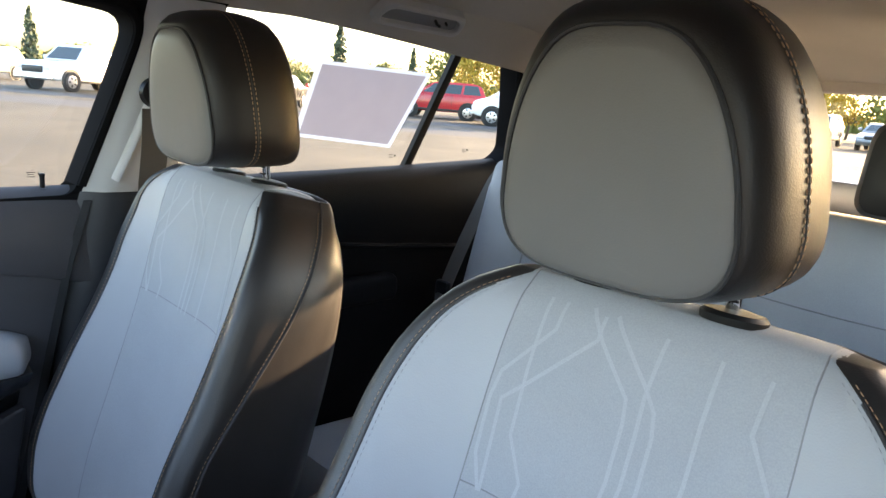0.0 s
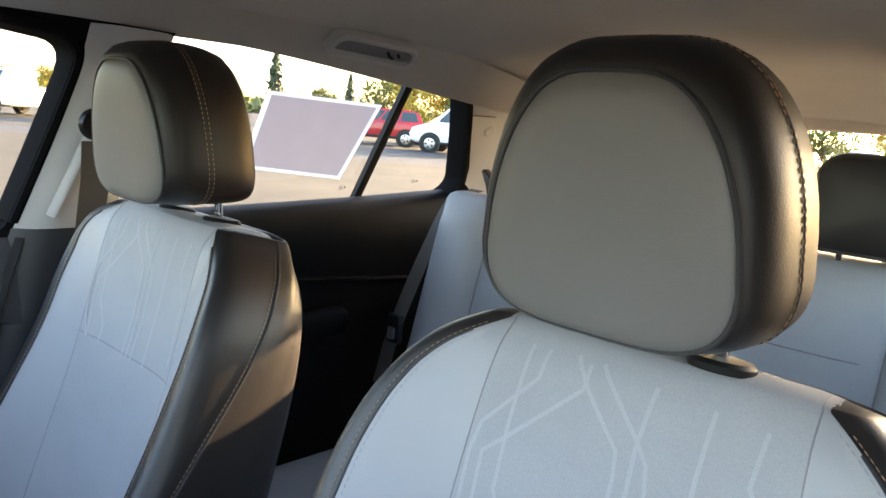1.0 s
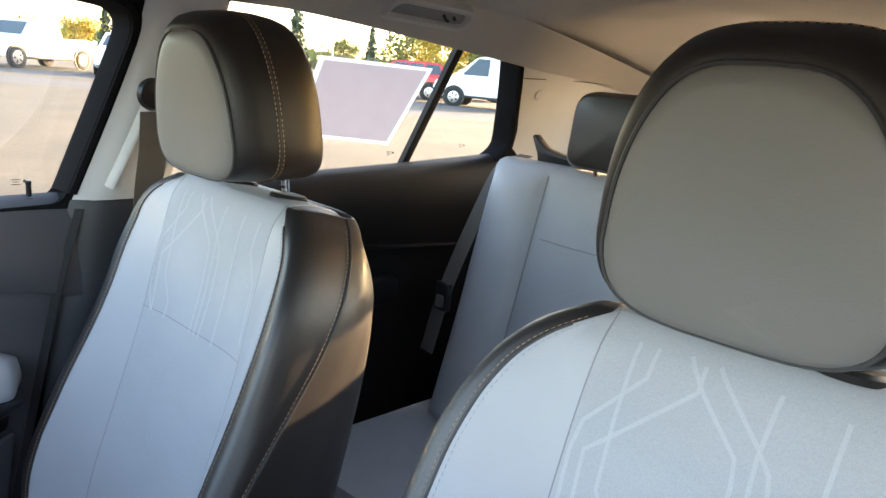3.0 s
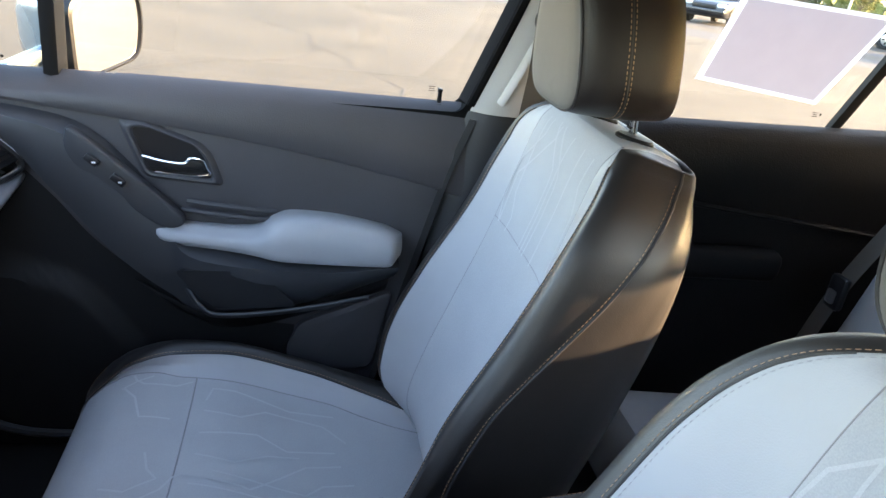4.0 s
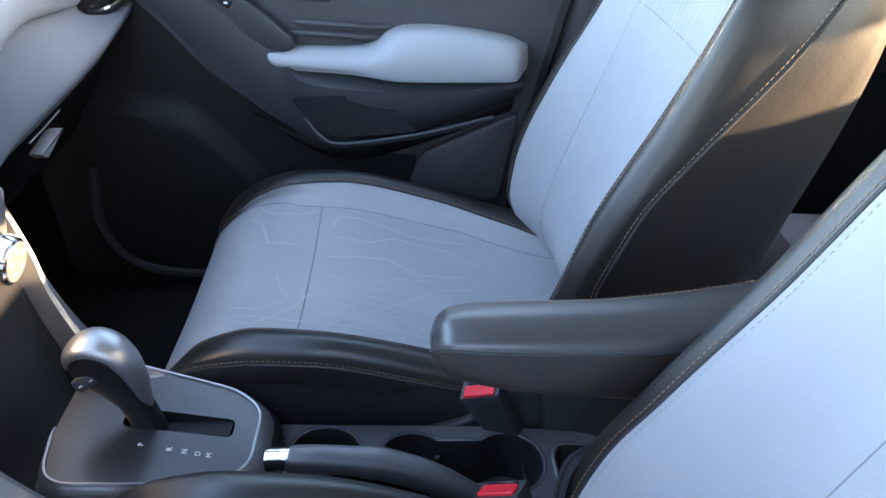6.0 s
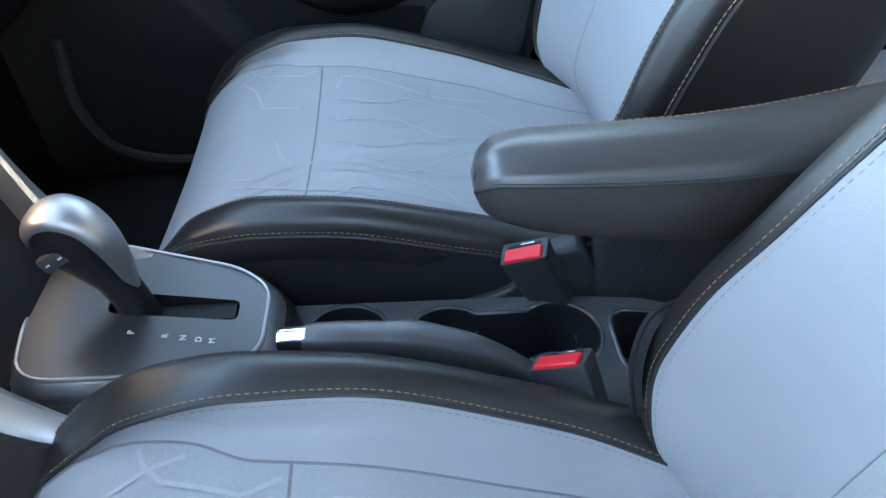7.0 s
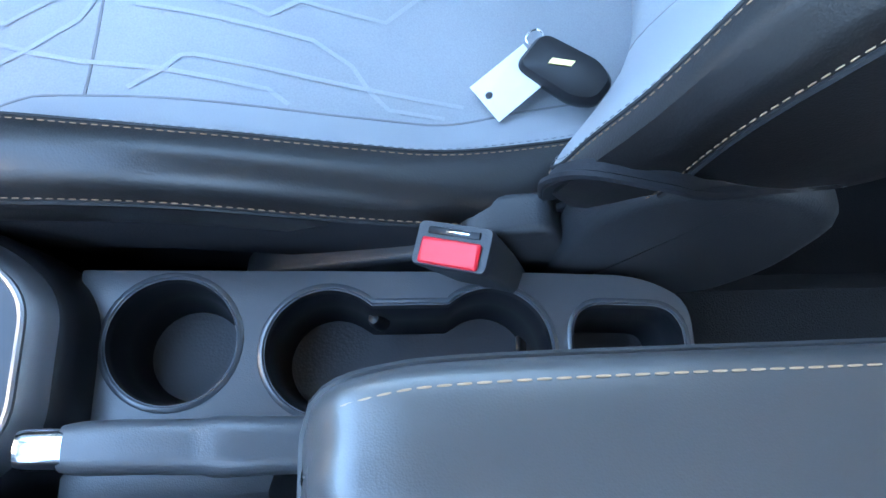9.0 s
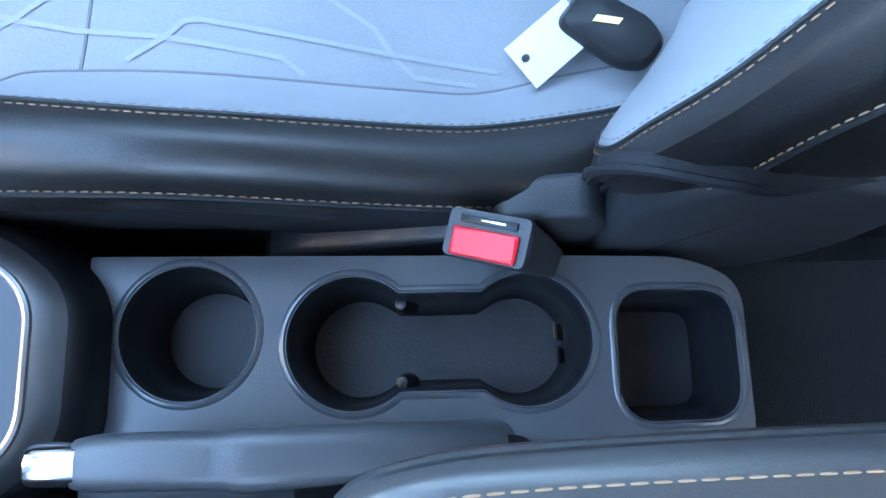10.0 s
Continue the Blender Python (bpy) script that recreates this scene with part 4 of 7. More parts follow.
# map pocket in it
pk = round_poly([(-0.640, 0.798), (-0.612, 0.762), (-0.567, 0.722), (-0.415, 0.733), (-0.470, 0.787), (-0.526, 0.803)], 0.012)
pc = [Vector((-0.665, p[0], p[1])) for p in pk]
mid = Vector((-0.665, -0.53, 0.76))
part("pocket", loft([[Vector((-0.648 - 0.0 * k, p.y, p.z)) for p in pc] if k == 0 else [mid.lerp(p, f) + Vector((dx, 0, 0)) for p in pc] for k, (f, dx) in enumerate(((1, 0.02), (0.97, 0.012), (0.93, -0.03), (0.85, -0.035)))]), GLOSS_BLACK, door, "dark open map pocket")
part("pocket_lip", tube(through_points([(-0.672, -0.625, 0.755), (-0.652, -0.595, 0.724), (-0.646, -0.555, 0.709), (-0.646, -0.42, 0.726), (-0.652, -0.28, 0.757)], 6), 0.007, 8, flat=0.6), PLASTIC, door)
# lower band under the pocket
low_t = [(-0.692, -0.72, 0.755), (-0.690, -0.655, 0.716), (-0.686, -0.576, 0.688), (-0.688, -0.40, 0.720), (-0.699, -0.236, 0.784)]
low_b = [(-0.702, -0.70, 0.735), (-0.700, -0.623, 0.674), (-0.698, -0.529, 0.646), (-0.699, -0.400, 0.682), (-0.704, -0.245, 0.740)]
rows = []
for a, b in zip(through_points(low_t, 6), through_points(low_b, 6)):
    rows.append([a.lerp(b, k / 5) + Vector((0.008 * math.sin(math.pi * k / 5) - 0.006 - (0.02 if k == 5 else 0), 0, 0)) for k in range(6)])
part("lower_band", sheet(rows), DARK_PLASTIC, door)
# dark kick panel with the speaker's swelling
RIDGE = spline([-1.13, -0.95, -0.881, -0.837, -0.795, -0.731, -0.698, -0.62, -0.40], [0.79, 0.78, 0.768, 0.757, 0.721, 0.637, 0.596, 0.50, 0.36])
TOPL = spline([-1.13, -0.93, -0.86, -0.796, -0.723, -0.668, -0.60, -0.42], [0.98, 0.97, 0.91, 0.83, 0.765, 0.725, 0.67, 0.655])
rows = []
for y in np.linspace(-1.13, -0.42, 44):
    col = []
    for k in range(36):
        z = TOPL(y) + (0.37 - TOPL(y)) * k / 35
        d = min(1.0, max(0.0, (RIDGE(y) - z) / 0.035))
        col.append((-0.7145 + 0.026 * d * d * (3 - 2 * d) - 0.02 * max(0.0, (RIDGE(y) - 0.10 - z)), y, z))
    rows.append(col)
part("kick_panel", sheet(rows), RUBBER, door, "black lower panel swelling over the speaker")
part("sill_bead", tube(through_points([(-0.690, -1.030, 0.65), (-0.692, -1.045, 0.53), (-0.692, -1.012, 0.44), (-0.692, -0.935, 0.402), (-0.692, -0.80, 0.393)], 6), 0.012, 8, flat=0.8), PLASTIC, door, "rounded lower edge")
# charcoal lower corner behind the pocket
part("lower_panel", slab(round_poly([(-0.435, 0.60), (-0.412, 0.662), (-0.30, 0.712), (-0.225, 0.745), (-0.255, 0.56), (-0.42, 0.54)], 0.02), "x", -0.735, -0.706, 0.006), DOOR_PLASTIC, door)

# armrest pad
rest = through_points([(0, -0.682, 0.882), (0, -0.66, 0.872), (0, -0.56, 0.868), (0, -0.50, 0.873), (0, -0.465, 0.896), (0, -0.43, 0.906), (0, -0.35, 0.903), (0, -0.26, 0.888), (0, -0.222, 0.872)], 5)
rows = []
for k, p in enumerate(rest):
    t = k / (len(rest) - 1)
    low = spline([0, 0.12, 0.5, 0.9, 1.0], [0.868, 0.838, 0.826, 0.822, 0.836])(t)
    wide = spline([0, 0.06, 0.3, 0.55, 0.9, 1.0], [0.012, 0.035, 0.055, 0.075, 0.070, 0.035])(t)
    xi = -0.718
    rows.append(through_points([(xi, p.y, p.z), (xi + wide * 0.5, p.y, p.z + 0.003), (xi + wide * 0.82, p.y, p.z - 0.003), (xi + wide + 0.001, p.y, p.z - 0.30 * (p.z - low)),
                                (xi + wide + 0.004, p.y, p.z - 0.62 * (p.z - low)), (xi + wide - 0.001, p.y, low + 0.006), (xi + wide * 0.82, p.y, low), (xi, p.y, low)], 4))
part("armrest", loft(rows), GREY_HIDE, door, "pale grey padded armrest")
for dz in (0.0, 0.018):
    part("tray_rib", tube([(-0.714, -0.635 + 0.5 * dz, 0.893 + dz), (-0.706, -0.58, 0.892 + dz), (-0.706, -0.50, 0.886 + dz), (-0.714, -0.465, 0.884 + dz)], 0.0055, 8), DOOR_PLASTIC, door)
# lock pin
part("lock_pin", lathe([(0.0, -0.03), (0.013, -0.03), (0.013, -0.003), (0.010, 0.0), (0.0045, 0.0), (0.0040, 0.020), (0.005, 0.022), (0.005, 0.026), (0.003, 0.028), (0.0, 0.028)], (-0.757, -0.172, 1.128), n=14), GLOSS_BLACK, door, "black lock pin")

# door mirror outside
mirror = thing("door_mirror", (-0.95, -0.93, 1.15), "silver-blue door mirror showing the car park", "car mirror")
mirror.location = (0, 0, 0)
MIRROR_PAINT = paint("silver_blue_paint", (0.30, 0.38, 0.44), 0.25, 0.6, vary=0.04, coat=0.6)
mc = Vector((-0.955, -0.8125, 1.157))
prof = round_poly([(-0.095, 0.066), (0.088, 0.080), (0.100, 0.02), (0.088, -0.050), (-0.085, -0.082)], 0.032, 6)
turn = Matrix.Rotation(radians(-26), 3, "Z")


def mp(p, f, d):
    return mc + turn @ Vector((p[0] * f * -1, d, p[1] * f))


part("shell", loft([[mp(p, f, d) for p in prof] for f, d in ((1.0, 0.0), (1.10, -0.02), (1.12, -0.06), (1.0, -0.11), (0.7, -0.15), (0.1, -0.165))]), MIRROR_PAINT, mirror, "silver-blue painted shell")
part("rim", loft([[mp(p, f, d) for p in prof] for f, d in ((1.09, -0.02), (1.07, 0.004), (1.0, 0.006), (0.95, -0.004))], caps=False), GLOSS_BLACK, mirror)
MIRROR = paint("mirror_glass", (0.93, 0.94, 0.95), 0.02, 1.0, vary=0)
bm = bmesh.new()
bm.faces.new([bm.verts.new(mp(p, 0.955, 0.001)) for p in prof])
part("mirror_glass", bm, MIRROR, mirror, "mirror glass", smooth=False)
part("foot", tube(through_points([(-0.79, -0.955, 1.095), (-0.86, -0.935, 1.105), (-0.93, -0.90, 1.125)], 5), 0.026, 12, flat=0.6), MIRROR_PAINT, mirror)

# ---- rear doors ----
def rear_door(s):
    d = thing("rear_door", (0, 0, 0), "black rear door panel, shut" if s < 0 else "black rear door panel on the driver's side", "car door", "rear doors")
    S = spline([0.02, 0.60, 1.02], [1.138, 1.155, 1.172])
    rows = []
    for y in np.linspace(0.03, 1.04, 30):
        z = S(y)
        rows.append([(s * 0.765, y, z - 0.02), (s * 0.758, y, z - 0.002), (s * 0.740, y, z + 0.003), (s * 0.715, y, z - 0.006), (s * 0.697, y, z - 0.03), (s * 0.690, y, z - 0.08), (s * 0.690, y, z - 0.13), (s * 0.70, y, z - 0.16),
                     (s * 0.705, y, z - 0.30), (s * 0.705, y, z - 0.60), (s * 0.70, y, 0.38)])
    part("panel", sheet(rows), DARK_PLASTIC, d)
    part("armrest", box((s * 0.675, 0.42, 0.865), (0.06, 0.36, 0.07), 0.022, 3), DARK_PLASTIC, d, "black rear armrest")
    part("door_handle", box((s * 0.695, 0.22, 0.985), (0.02, 0.09, 0.03), 0.008), GLOSS_BLACK, d)
    part("crease", tube(through_points([(s * 0.692, 0.05, 1.03), (s * 0.688, 0.4, 0.985), (s * 0.692, 0.85, 0.94)], 8), 0.006, 8), DARK_PLASTIC, d)
    return d


rear_door(-1)
rear_door(1)

# ---- dashboard ----
DX = [-0.74, -0.60, -0.48, -0.36, -0.24, -0.16]
curves = {
    "sy": spline(DX, [-0.985, -0.985, -1.003, -1.007, -0.985, -0.930]), "sz": spline(DX, [1.030, 1.045, 1.058, 1.073, 1.082, 1.085]),
    "py": spline(DX, [-0.940, -0.938, -0.962, -0.962, -0.925, -0.895]), "pz": spline(DX, [1.000, 1.010, 1.018, 1.012, 0.995, 0.995]),
    "qy": spline(DX, [-0.934, -0.946, -0.967, -0.958, -0.914, -0.885]), "qz": spline(DX, [0.950, 0.968, 0.974, 0.960, 0.936, 0.928]),
    "ry": spline(DX, [-0.895, -0.908, -0.932, -0.945, -0.926, -0.895]), "rz": spline(DX, [0.938, 0.902, 0.872, 0.858, 0.857, 0.857]),
}


def dash_at(key, x):
    return curves[key](-abs(x))


dash = thing("dashboard", (0, 0, 0), "dark dashboard top with a pale grey padded front", "dashboard")
xs = list(np.linspace(-0.73, 0.73, 74))
S = lambda x: Vector((x, dash_at("sy", x), dash_at("sz", x)))
P = lambda x: Vector((x, dash_at("py", x), dash_at("pz", x)))
Q = lambda x: Vector((x, dash_at("qy", x), dash_at("qz", x)))
R = lambda x: Vector((x, dash_at("ry", x), dash_at("rz", x)))
rows = []
for x in xs:
    s = S(x)
    crown = 0.018 * math.exp(-((abs(x) - 0.45) / 0.25) ** 2)
    end = min(1.0, max(0.0, (abs(x) - 0.50) / 0.16)) ** 2
    rows.append(through_points([s + Vector((0, -0.002, -0.004)), s + Vector((0, -0.004, 0.008)), s + Vector((0, -0.022, 0.020)), (x, -1.09, s.z + 0.028 + crown + 0.024 * end), (x, -1.22, s.z + 0.03 + crown + 0.032 * end), (x, -1.45, 1.085), (x, -1.70, 1.03)], 4))
part("top", sheet(rows), DOOR_PLASTIC, dash, "charcoal soft dashboard top")
pad_rows, low_rows, under_rows = [], [], []
for x in xs:
    s, p, q, r = S(x), P(x), Q(x), R(x)
    if abs(x) < 0.612:
        pad_rows.append(through_points([s + Vector((0, -0.006, -0.008)), s.lerp(p, 0.45) + Vector((0, 0.012, 0.004)), p + Vector((0, 0.008, 0)), q + Vector((0, 0.012, 0.012)), q + Vector((0, 0.002, -0.002)), q + Vector((0, -0.010, -0.003))], 4))
    low_rows.append(through_points([q + Vector((0, -0.012, 0.0)), q.lerp(r, 0.35) + Vector((0, -0.004, -0.004)), r + Vector((0, -0.002, 0.012)), r + Vector((0, -0.005, -0.004)), r + Vector((0, -0.022, -0.022)), r + Vector((0, -0.045, -0.034))], 4))
    under_rows.append(through_points([r + Vector((0, -0.004, -0.004)), (x, r.y - 0.045, r.z - 0.030), (x, -1.01, 0.775), (x, -1.06, 0.70), (x, -1.20, 0.62), (x, -1.42, 0.58)], 4))
part("pad", sheet(pad_rows), GREY_HIDE, dash, "pale grey stitched pad")
part("lower_panel", sheet(low_rows), paint("blue_grey_hard_plastic", (0.14, 0.155, 0.18), 0.5, vary=0.06, bump=[("cells", 500, 0.2, 0.0005)]), dash, "blue-grey hard panel")
part("underside", sheet(under_rows), DARK_PLASTIC, dash, "black underside and glovebox")
chrome_line = through_points([(-0.10, -0.915, 1.092), S(-0.18), S(-0.26), S(-0.36), S(-0.48), S(-0.58), (-0.625, -0.972, 1.049), (-0.660, -0.947, 1.041), (-0.684, -0.915, 1.008), (-0.699, -0.893, 0.972), (-0.688, -0.905, 0.955), (-0.660, -0.925, 0.945), (-0.635, -0.937, 0.952), (-0.622, -0.938, 0.967)], 6)
part("chrome_strip", tube(chrome_line, 0.0032, 8), CHROME, dash, "bright strip that wraps the air vent")
part("vent_surround", tube([p + Vector((0.0, -0.004, -0.006 if p.x < -0.62 else 0.006)) for p in chrome_line], 0.0075, 8), GLOSS_BLACK, dash)
st = through_points([(-0.615, -0.915, 1.000), (-0.60, -0.925, 1.012), (-0.55, -0.948, 1.030), (-0.45, -0.966, 1.036), (-0.36, -0.966, 1.018), (-0.325, -0.960, 1.000), (-0.27, -0.925, 0.975), (-0.215, -0.893, 0.940)], 8)


def on_pad(p, lift):
    col = min(pad_rows, key=lambda c: abs(c[0].x - p.x))
    best = min(col, key=lambda v: abs(v.z - p.z) + abs(v.y - p.y))
    k = [j for j, v in enumerate(col) if v is best][0]
    a, b = col[max(0, k - 1)], col[min(len(col) - 1, k + 1)]
    t = (p.z - a.z) / (b.z - a.z) if abs(b.z - a.z) > 1e-6 else 0.5
    y = a.y + (b.y - a.y) * min(1, max(0, t))
    return Vector((p.x, y + lift, p.z))


on = through_points([on_pad(p, 0.0012) for p in st[::4]], 4)
part("pad_seam", tube(on, 0.0010, 6), GREY_PIPING, dash)
part("pad_stitching", stitches([p + Vector((0.004, 0.0006, -0.004)) for p in on], 0.004, 0.0025, 0.0005), GREY_THREAD, dash)
# side air vent
vent = new("air_vent")
vent.parent = dash
A, B, C, D = Vector((-0.605, -0.978, 1.040)), Vector((-0.660, -0.950, 1.036)), Vector((-0.696, -0.898, 0.972)), Vector((-0.630, -0.940, 0.952))
back = Vector((-0.02, -0.05, 0.0))
part("cavity", loft([[A, B, C, D], [A + back * 0.5, B + back * 0.5, C + back * 0.5, D + back * 0.5], [A + back, B + back, C + back, D + back]]), GLOSS_BLACK, vent, "dark vent cavity")
for k in range(5):
    t = (k + 0.5) / 5
    a, b = A.lerp(D, t), B.lerp(C, t)
    n = Vector((0.004, 0.006, 0.0))
    part("slat", box((a + b) / 2 + n * (0.3), ((b - a).length * 0.98, 0.016, 0.0028), 0.001, turn=(b - a).normalized().to_track_quat("X", "Z").to_matrix() @ Matrix.Rotation(radians(25), 3, "X")), DARK_PLASTIC, vent)
mid = (A + B + C + D) / 4
part("slider", box(mid + Vector((-0.008, 0.010, 0.002)), (0.012, 0.012, 0.008), 0.002), SATIN, vent, "silver thumb slider")
part("defrost_slot", tube(through_points([(-0.585, -1.135, 1.1215), (-0.63, -1.118, 1.1195), (-0.675, -1.108, 1.112)], 6), 0.0035, 6, flat=0.5), GLOSS_BLACK, dash)
# glovebox handle
part("glovebox_handle", slab(round_poly([(-0.470, 0.822), (-0.450, 0.828), (-0.385, 0.818), (-0.40, 0.804)], 0.006), "y", -0.965, -0.945, 0.003), GREY_PIPING, dash, "grey glovebox latch")
part("glovebox_gap", tube([(-0.47, -0.945, 0.850), (-0.42, -0.950, 0.842), (-0.38, -0.953, 0.838)], 0.0012, 5), GREY_PIPING, dash)

# ---- centre stack ----
stack = thing("centre_stack", (0, 0, 0), "black centre stack with a silver bezel and heater knobs", "car console")
ring = through_points([(-0.10, -0.915, 1.085), (-0.165, -0.905, 1.058), (-0.163, -0.888, 1.012), (-0.150, -0.876, 0.975), (-0.122, -0.880, 0.942), (-0.07, -0.886, 0.926), (0.07, -0.886, 0.926), (0.122, -0.880, 0.942), (0.150, -0.876, 0.975), (0.163, -0.888, 1.012), (0.165, -0.905, 1.058), (0.10, -0.915, 1.085)], 6, closed=True)
part("bezel", tube(ring, 0.0075, 10, closed=True), SATIN, stack, "satin silver bezel")
part("face", loft([[p + Vector((-p.x * 0.04, d, 0)) for p in ring] for d in (0.0, -0.03, -0.06)]), GLOSS_BLACK, stack, "black glossy face")
for k in range(4):
    part("slat", box((-0.135 + 0.002 * k, -0.888, 1.045 - 0.016 * k), (0.045, 0.014, 0.003), 0.001), PLASTIC, stack)
part("button", box((-0.125, -0.879, 0.968), (0.032, 0.010, 0.013), 0.002), PLASTIC, stack)
part("mark", box((-0.125, -0.8735, 0.968), (0.022, 0.0008, 0.003), 0), WHITE_INK, stack)
part("lower_face", loft([[Vector(q) for q in r] for r in ([(-0.112, -0.895, 0.925), (0.112, -0.895, 0.925), (0.112, -0.872, 0.920), (-0.112, -0.872, 0.920)], [(-0.110, -0.90, 0.83), (0.110, -0.90, 0.83), (0.110, -0.860, 0.83), (-0.110, -0.860, 0.83)], [(-0.098, -0.90, 0.745), (0.098, -0.90, 0.745), (0.098, -0.842, 0.76), (-0.098, -0.842, 0.76)], [(-0.092, -0.90, 0.66), (0.092, -0.90, 0.66), (0.092, -0.81, 0.665), (-0.092, -0.81, 0.665)]) ]), GLOSS_BLACK, stack)
tilt = Matrix.Rotation(radians(-14), 3, "X")
part("heater_panel", box((0, -0.850, 0.872), (0.205, 0.016, 0.105), 0.006, turn=tilt), SATIN, stack, "silver heater panel")
for x in (-0.062, 0.062):
    kn = part("knob", lathe([(0.0, -0.004), (0.026, -0.004), (0.026, 0.012), (0.0245, 0.020), (0.022, 0.022), (0.0, 0.0222)], (x, -0.842, 0.862), tilt @ Vector((0, 1, 0.0)), 32), CHROME, stack, "chrome-rimmed heater knob")
    part("knob_face", lathe([(0.0, 0.0205), (0.0205, 0.0205), (0.0205, 0.0228), (0.0, 0.0232)], (x, -0.842, 0.862), tilt @ Vector((0, 1, 0)), 32), SATIN, kn)
    for k in range(5):
        a = 2 * math.pi * k / 5 + 0.3
        c = Vector((x, -0.842, 0.862)) + tilt @ Vector((0.013 * math.cos(a), 0.0234, 0.013 * math.sin(a)))
        part("mark", box(c, (0.0045, 0.0006, 0.0035), 0, turn=tilt), WHITE_INK, kn)
for x in (-0.062, 0.0, 0.062):
    part("button", box((x, -0.844, 0.910), (0.036, 0.012, 0.018), 0.004, turn=tilt), SATIN, stack)
for s in (-1, 1):
    # silver strips that run down from the bezel to the shifter
    L1 = [(-0.122, -0.872, 0.928), (-0.131, -0.861, 0.835), (-0.127, -0.849, 0.782), (-0.122, -0.816, 0.712), (-0.118, -0.775, 0.668), (-0.116, -0.745, 0.655)]
    L2 = [(-0.112, -0.868, 0.928), (-0.110, -0.846, 0.835), (-0.100, -0.835, 0.782), (-0.090, -0.805, 0.712), (-0.092, -0.768, 0.672), (-0.100, -0.740, 0.660)]
    rows = []
    for a, b in zip(through_points(L1, 6), through_points(L2, 6)):
        rows.append([Vector((-s * q.x, q.y + 0.010, q.z)) for q in (a + Vector((0, -0.03, 0)), a, a.lerp(b, 0.2) + Vector((0, 0.004, 0.003)), a.lerp(b, 0.8) + Vector((0, 0.004, 0.003)), b, b + Vector((0, -0.03, 0)))])
    part("side_strip", sheet(rows), SATIN, stack, "satin silver strip")

# ---- steering wheel ----
wheel = thing("steering_wheel", (0, 0, 0), "black leather steering wheel with dark spokes", "steering wheel")
WC = Vector((0.400, -0.690, 1.00))
WT = Matrix.Rotation(radians(-24), 3, "X")
wring = [WC + WT @ Vector((0.185 * math.cos(a), 0, 0.185 * math.sin(a))) for a in np.linspace(0, 2 * math.pi, 64, endpoint=False)]
part("rim", tube(wring, 0.0155, 14, closed=True), BLACK_HIDE, wheel)
part("hub", loft([[WC + WT @ Vector((r * math.cos(a), d, 0.85 * r * math.sin(a))) for a in np.linspace(0, 2 * math.pi, 32, endpoint=False)] for r, d in ((0.075, -0.05), (0.078, -0.01), (0.070, 0.012), (0.04, 0.018), (0.005, 0.019))]), PLASTIC, wheel)
for a in (0.0, math.pi, -math.pi / 2):
    d = Vector((math.cos(a), 0, math.sin(a)))
    part("spoke", tube([WC + WT @ (d * 0.06), WC + WT @ (d * 0.12 + Vector((0, -0.006, 0))), WC + WT @ (d * 0.178)], lambda t: 0.022 - 0.006 * t, 10, flat=0.4), PLASTIC, wheel)
part("column", tube([WC + WT @ Vector((0, -0.04, 0)), WC + WT @ Vector((0, -0.30, 0))], 0.05, 16), PLASTIC, wheel, "black column shroud")

# ---- centre console ----
console = thing("centre_console", (0, 0, 0), "black grained plastic console with three cup holders and a bin", "car console")
CONS_Z = spline([-0.62, -0.55, -0.42, -0.28, -0.20, -0.12, 0.02], [0.586, 0.584, 0.579, 0.574, 0.560, 0.545, 0.52])


def circle(cx, cy, r, n=40, a0=0.0, a1=2 * math.pi, end=False):
    return [(cx + r * math.cos(a), cy + r * math.sin(a)) for a in np.linspace(a0, a1, n, endpoint=end)]


cup_a = circle(-0.043, -0.536, 0.0435)
nk = math.degrees(math.acos(0.032 / 0.0435))
cup_b = [(-0.034 + 0.0435 * math.cos(radians(a)), -0.430 + 0.0435 * math.sin(radians(a))) for a in np.linspace(nk, -180 - nk, 40)]
cup_c = [(-0.034 + 0.0435 * math.cos(radians(a)), -0.316 + 0.0435 * math.sin(radians(a))) for a in np.linspace(180 + nk, -nk, 40)]
double = cup_b + [(-0.066, -0.385), (-0.066, -0.361)] + cup_c + [(-0.002, -0.361), (-0.002, -0.385)]
bin_hole = round_poly([(-0.066, -0.256), (0.022, -0.256), (0.022, -0.168), (-0.066, -0.168)], 0.026, 6)
outer = [(-0.094, -0.60), (0.066, -0.60), (0.066, -0.20), (0.044, -0.160), (-0.072, -0.160), (-0.089, -0.20)]
outer = round_poly(outer, [0.002, 0.002, 0.03, 0.03, 0.03, 0.03])
holes = [cup_a, double, bin_hole]
verts, edges = [], []
for loop in [outer] + holes:
    k = len(verts)
    verts += [Vector(p) for p in loop]
    edges += [(k + i, k + (i + 1) % len(loop)) for i in range(len(loop))]
for y in np.linspace(-0.59, -0.165, 16):
    for x in np.linspace(-0.09, 0.054, 7):
        q = Vector((x, y))
        if within(q, outer) and not any(within(q, hl) or min((q - Vector(p)).length for p in hl) < 0.006 for hl in holes):
            verts.append(q)
vo, eo, fo, _, _, _ = mathutils.geometry.delaunay_2d_cdt(verts, edges, [], 0, 1e-6)


def deck_z(x, y):
    return CONS_Z(y) - 0.004 * (max(0, abs(x + 0.02) - 0.06) / 0.02) ** 2


